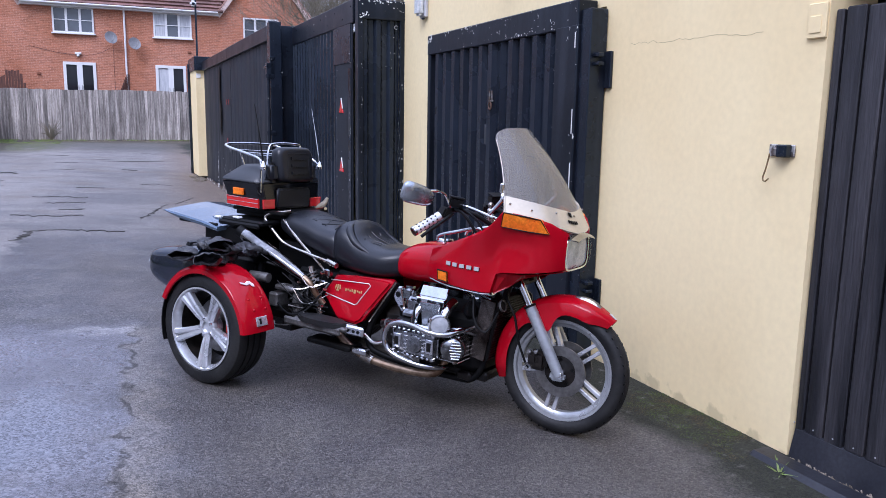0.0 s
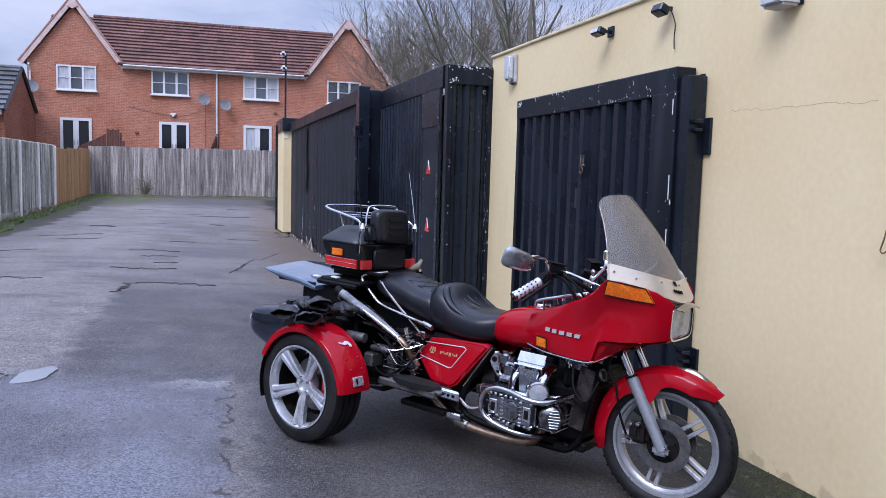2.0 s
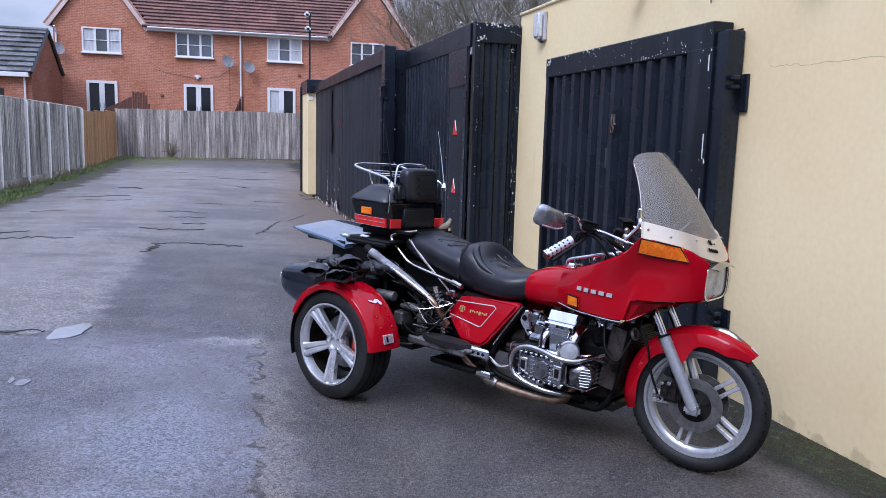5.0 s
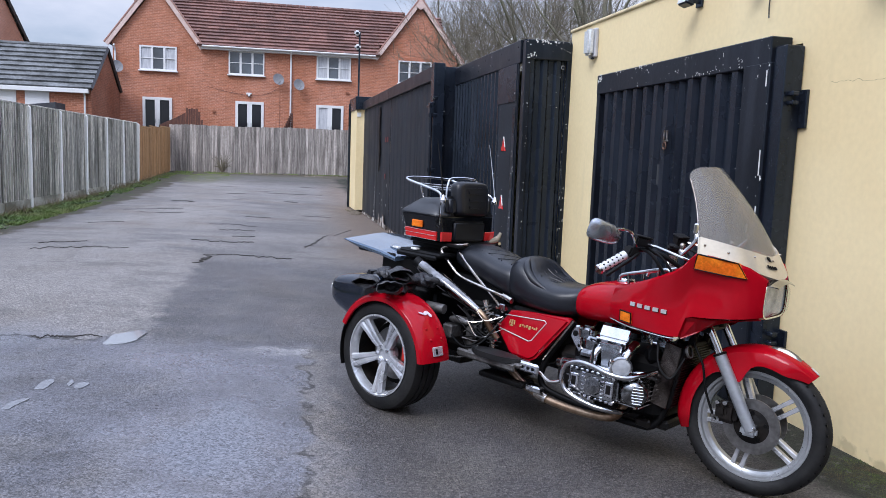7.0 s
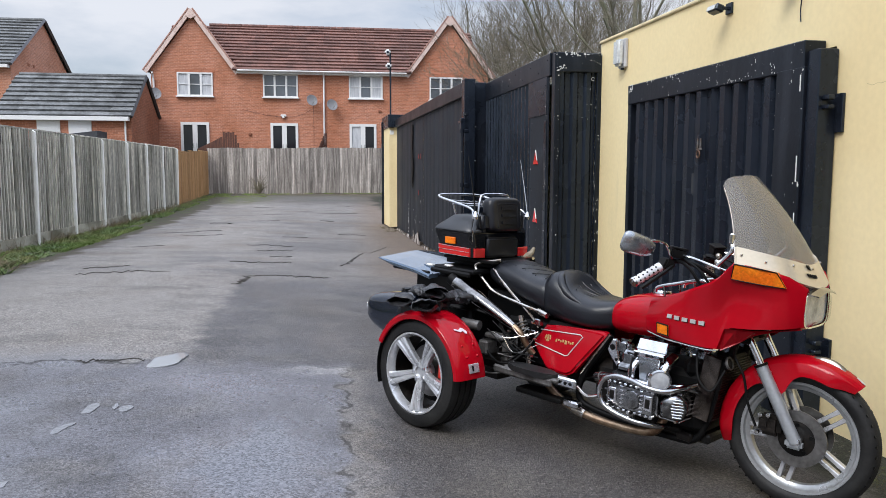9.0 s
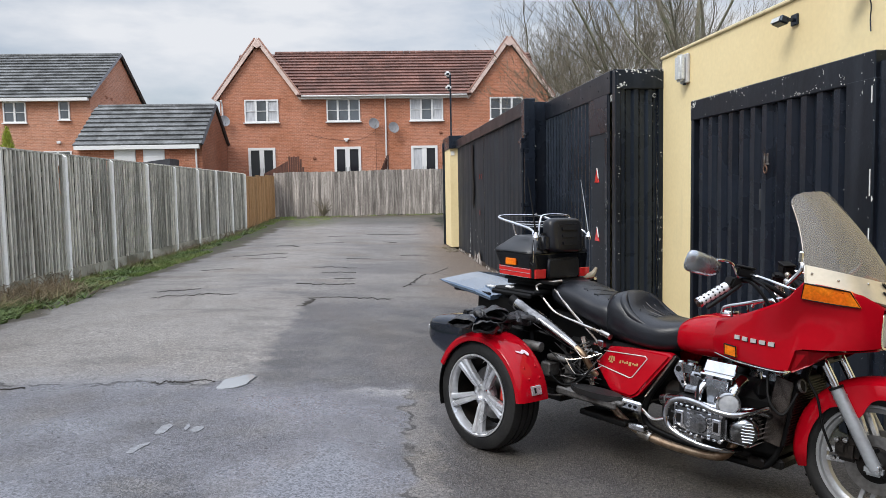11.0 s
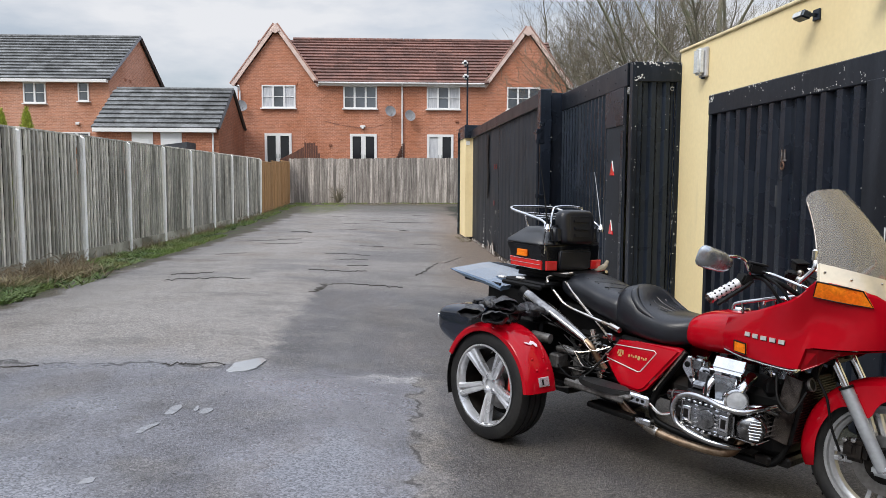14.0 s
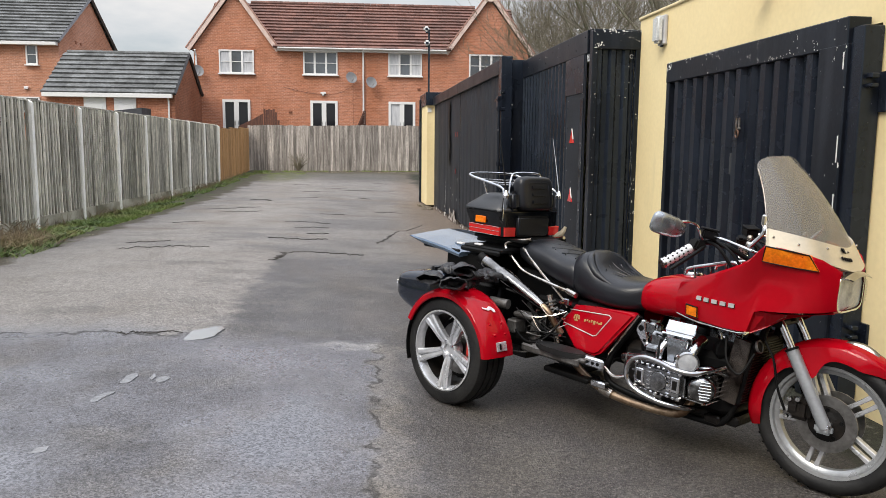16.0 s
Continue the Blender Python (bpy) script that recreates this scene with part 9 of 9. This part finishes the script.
        # cradle tubes
        tube_part("frame_tube", [(0.84, s * 0.16, 0.64), (0.77, s * 0.17, 0.52), (0.70, s * 0.175, 0.40), (0.68, s * 0.17, 0.27), (0.80, s * 0.16, 0.22), (1.20, s * 0.15, 0.20), (1.34, s * 0.13, 0.25), (1.42, s * 0.09, 0.60), (1.46, s * 0.05, 0.80)], 0.017, SATIN_BLACK, None, 4, 10)
        tube_part("frame_edge", [(0.86, s * 0.20, 0.652), (0.76, s * 0.205, 0.50), (0.70, s * 0.205, 0.41)], 0.006, DULL_CHROME, None, 3, 8)
        # hoses and wires
        for pts, r in (([(0.10, s * 0.32, 0.50), (0.18, s * 0.36, 0.44), (0.28, s * 0.37, 0.40), (0.36, s * 0.33, 0.43), (0.42, s * 0.28, 0.52)], 0.006), ([(0.02, s * 0.39, 0.36), (0.16, s * 0.40, 0.33), (0.30, s * 0.38, 0.35), (0.36, s * 0.34, 0.42)], 0.005), ([(0.20, s * 0.30, 0.60), (0.30, s * 0.33, 0.52), (0.36, s * 0.31, 0.47), (0.44, s * 0.27, 0.46)], 0.006), ([(0.06, s * 0.34, 0.66), (0.20, s * 0.26, 0.62), (0.33, s * 0.24, 0.60)], 0.008), ([(1.33, s * 0.22, 0.66), (1.36, s * 0.25, 0.55), (1.42, s * 0.24, 0.50), (1.46, s * 0.20, 0.60)], 0.006), ([(1.04, s * 0.20, 0.62), (1.10, s * 0.27, 0.60), (1.05, s * 0.29, 0.53)], 0.005)):
            tube_part("hose", pts, r, SATIN_BLACK if r != 0.005 else FOOT_GREY, None, 5, 7)
        # loose wiring and small fittings between the side cover and the mudguard
        rng = random.Random(21)
        for k in range(11):
            p = Vector((rng.uniform(0.16, 0.30), rng.uniform(0.28, 0.36), rng.uniform(0.44, 0.62)))
            q = Vector((rng.uniform(0.36, 0.46), rng.uniform(0.22, 0.30), rng.uniform(0.42, 0.62)))
            mid = p.lerp(q, 0.5) + Vector((0, rng.uniform(0.0, 0.05), rng.uniform(-0.09, 0.03)))
            tube_part("wire", [(v.x, s * v.y, v.z) for v in (p, mid, q)], rng.choice((0.0028, 0.0036, 0.0048)), (DULL_CHROME, SATIN_BLACK, SATIN_BLACK, FOOT_GREY, SATIN_BLACK)[k % 5], None, 6, 6)
        for k in range(9):
            bm = bmesh.new()
            lathe(bm, [(0.0, 0.010), (0.008, 0.009), (0.009, -0.010), (0.0, -0.010)], 8, Matrix.Translation((rng.uniform(0.18, 0.46), s * rng.uniform(0.26, 0.33), rng.uniform(0.42, 0.66))) @ pose(0, 0, 0, -90 * s, 0, 0), caps=False)
            part("fitting", bm, DULL_CHROME, trike)
        part("bracket", boxes(((0.36, s * 0.24, 0.58), (0.12, 0.02, 0.03)), ((0.30, s * 0.26, 0.50), (0.03, 0.02, 0.12)), ((0.42, s * 0.22, 0.64), (0.04, 0.04, 0.04)), bevel=0.006), DARK_CAST, trike)
        part("linkage", boxes(((0.20, s * 0.31, 0.53), (0.14, 0.08, 0.03)), ((0.14, s * 0.32, 0.46), (0.07, 0.10, 0.08)), ((0.27, s * 0.30, 0.44), (0.05, 0.05, 0.14)), bevel=0.010), FOOT_GREY, trike)
        # coil spring damper leaning under the seat
        top, low = Vector((0.30, s * 0.235, 0.66)), Vector((0.385, s * 0.235, 0.40))
        dam = tube_part("damper", [top, low], 0.018, DULL_CHROME, None, 0, 12, "chrome spring damper")
        ax, side_v = (low - top).normalized(), Vector((0, 1, 0))
        fwd = ax.cross(side_v)
        tube_part("spring", [top.lerp(low, 0.12 + 0.7 * k / 70) + (side_v * math.cos(k * 0.9) + fwd * math.sin(k * 0.9)) * 0.027 for k in range(71)], 0.0045, FOOT_GREY, dam, 0, 6)

    both(bank)
    # radiator behind the front wheel, with a worn metal side
    m = pose(1.425, 0, 0.490, 0, 9, 0)
    bm = bmesh.new()
    box(bm, (0, 0, 0), (0.055, 0.32, 0.33), 0.008, m)
    rad = part("radiator", bm, SATIN_BLACK, trike, "black radiator with fine fins")
    for s in (-1, 1):
        bm = bmesh.new()
        box(bm, (-0.028, s * 0.168, -0.005), (0.085, 0.012, 0.32), 0.004, m)
        part("radiator_side", bm, RADIATOR_SIDE, rad, "scuffed rusty metal side plate")
    for k in range(22):
        bm = bmesh.new()
        box(bm, (0.030, 0, -0.15 + 0.0140 * k), (0.006, 0.30, 0.004), 0, m)
        part("fin", bm, GREASY, rad)
    part("lower_front", boxes(((1.33, 0, 0.225), (0.10, 0.24, 0.05)), ((1.27, -0.14, 0.22), (0.08, 0.05, 0.05)), bevel=0.012), GREASY, trike)
    part("battery_box", boxes(((0.32, 0, 0.50), (0.36, 0.34, 0.26)), ((0.55, 0, 0.50), (0.26, 0.32, 0.30)), ((0.15, 0, 0.68), (0.40, 0.30, 0.16)), bevel=0.02), SATIN_BLACK, trike)
    part("swing_arm", boxes(((0.22, 0, 0.33), (0.60, 0.42, 0.08)), bevel=0.02), GREASY, trike)
    bm = bmesh.new()
    tube(bm, [(REAR_X, -0.50, REAR_R), (REAR_X, 0.50, REAR_R)], 0.045, 14)
    box(bm, (REAR_X, 0, REAR_R), (0.26, 0.24, 0.24), 0.06, seg=2)
    part("rear_axle", bm, GREASY, trike, smooth=True)
    tube_part("steering_head", [(1.46, 0, 0.98), (1.55, 0, 0.74)], 0.035, SATIN_BLACK, None, 0, 14)
    part("fork_yoke", boxes(((1.53, 0, 0.745), (0.07, 0.26, 0.035)), bevel=0.008), SATIN_BLACK, trike, m=STEER)


build_engine()


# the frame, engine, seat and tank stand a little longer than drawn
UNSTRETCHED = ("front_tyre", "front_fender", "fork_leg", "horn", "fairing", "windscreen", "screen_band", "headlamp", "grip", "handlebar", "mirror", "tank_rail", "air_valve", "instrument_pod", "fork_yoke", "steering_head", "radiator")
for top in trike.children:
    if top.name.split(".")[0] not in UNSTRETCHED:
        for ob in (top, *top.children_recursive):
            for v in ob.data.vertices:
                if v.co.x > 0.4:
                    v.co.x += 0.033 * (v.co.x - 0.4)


# ---- riding gloves lying on the rear mudguard
def glove(x, y, z, turn, seed, label):
    g = thing("riding_glove", label, "glove", STAND @ pose(x, y, z, 0, 8, turn) @ Matrix.Scale(1.08, 4), "riding gloves on the mudguard")
    rng = random.Random(seed)

    def crumple(bm, k):
        for v in bm.verts:
            n = noise.noise_vector(v.co * 14 + Vector((seed, k, 0)))
            f = noise.noise_vector(v.co * 42 + Vector((seed, 0, k)))
            v.co += n * 0.022 + f * 0.011 + noise.noise_vector(v.co * 95 + Vector((k, seed, 0))) * 0.003
        return bm
    bm = hull([(0.0, 0.045, 0.035, 0.0), (0.03, 0.06, 0.052, -0.004), (0.10, 0.062, 0.058, -0.006), (0.17, 0.06, 0.052, -0.006), (0.20, 0.055, 0.042, -0.004)], 9, 36, 2.4)
    part("palm", crumple(bm, 1), CLOTH, g, smooth=True)
    bm = bmesh.new()
    rings = []
    for x0, w, h in ((-0.015, 0.05, 0.028), (-0.06, 0.060, 0.029), (-0.11, 0.066, 0.027), (-0.113, 0.062, 0.022), (-0.07, 0.050, 0.016), (-0.02, 0.03, 0.008)):
        rings.append([Vector((x0, w * math.cos(t), 0.028 + h * math.sin(t))) for t in (2 * math.pi * i / 20 for i in range(20))])
    loft(bm, rings, caps=True)
    part("cuff", crumple(bm, 2), CLOTH, g, "open cuff", smooth=True)
    for k in range(4):
        y0 = -0.042 + 0.028 * k
        a = rng.uniform(-0.02, 0.02)
        bm = bmesh.new()
        tube(bm, [(0.18, y0, 0.026), (0.23, y0 + a, 0.034), (0.265, y0 + a * 1.5, 0.020), (0.285, y0 + a * 1.6, 0.004)], [0.016, 0.0155, 0.014, 0.009], 10, curve=4)
        part("finger", crumple(bm, 3 + k), CLOTH, g, smooth=True)
    bm = bmesh.new()
    tube(bm, [(0.06, -0.05, 0.03), (0.11, -0.085, 0.035), (0.155, -0.09, 0.020)], [0.020, 0.017, 0.011], 10, curve=4)
    part("thumb", crumple(bm, 9), CLOTH, g, smooth=True)


glove(-0.165, -0.70, REAR_R + 0.372, 122, 1, "black padded riding glove lying on the red mudguard")
glove(0.015, -0.70, REAR_R + 0.368, 132, 2, "black riding glove with open cuff lying on the mudguard")
glove(-0.075, -0.60, REAR_R + 0.425, 158, 3, "crumpled black riding glove on top of the others")
glove(-0.02, -0.52, REAR_R + 0.400, 100, 4, "folded black riding glove at the back of the pile")
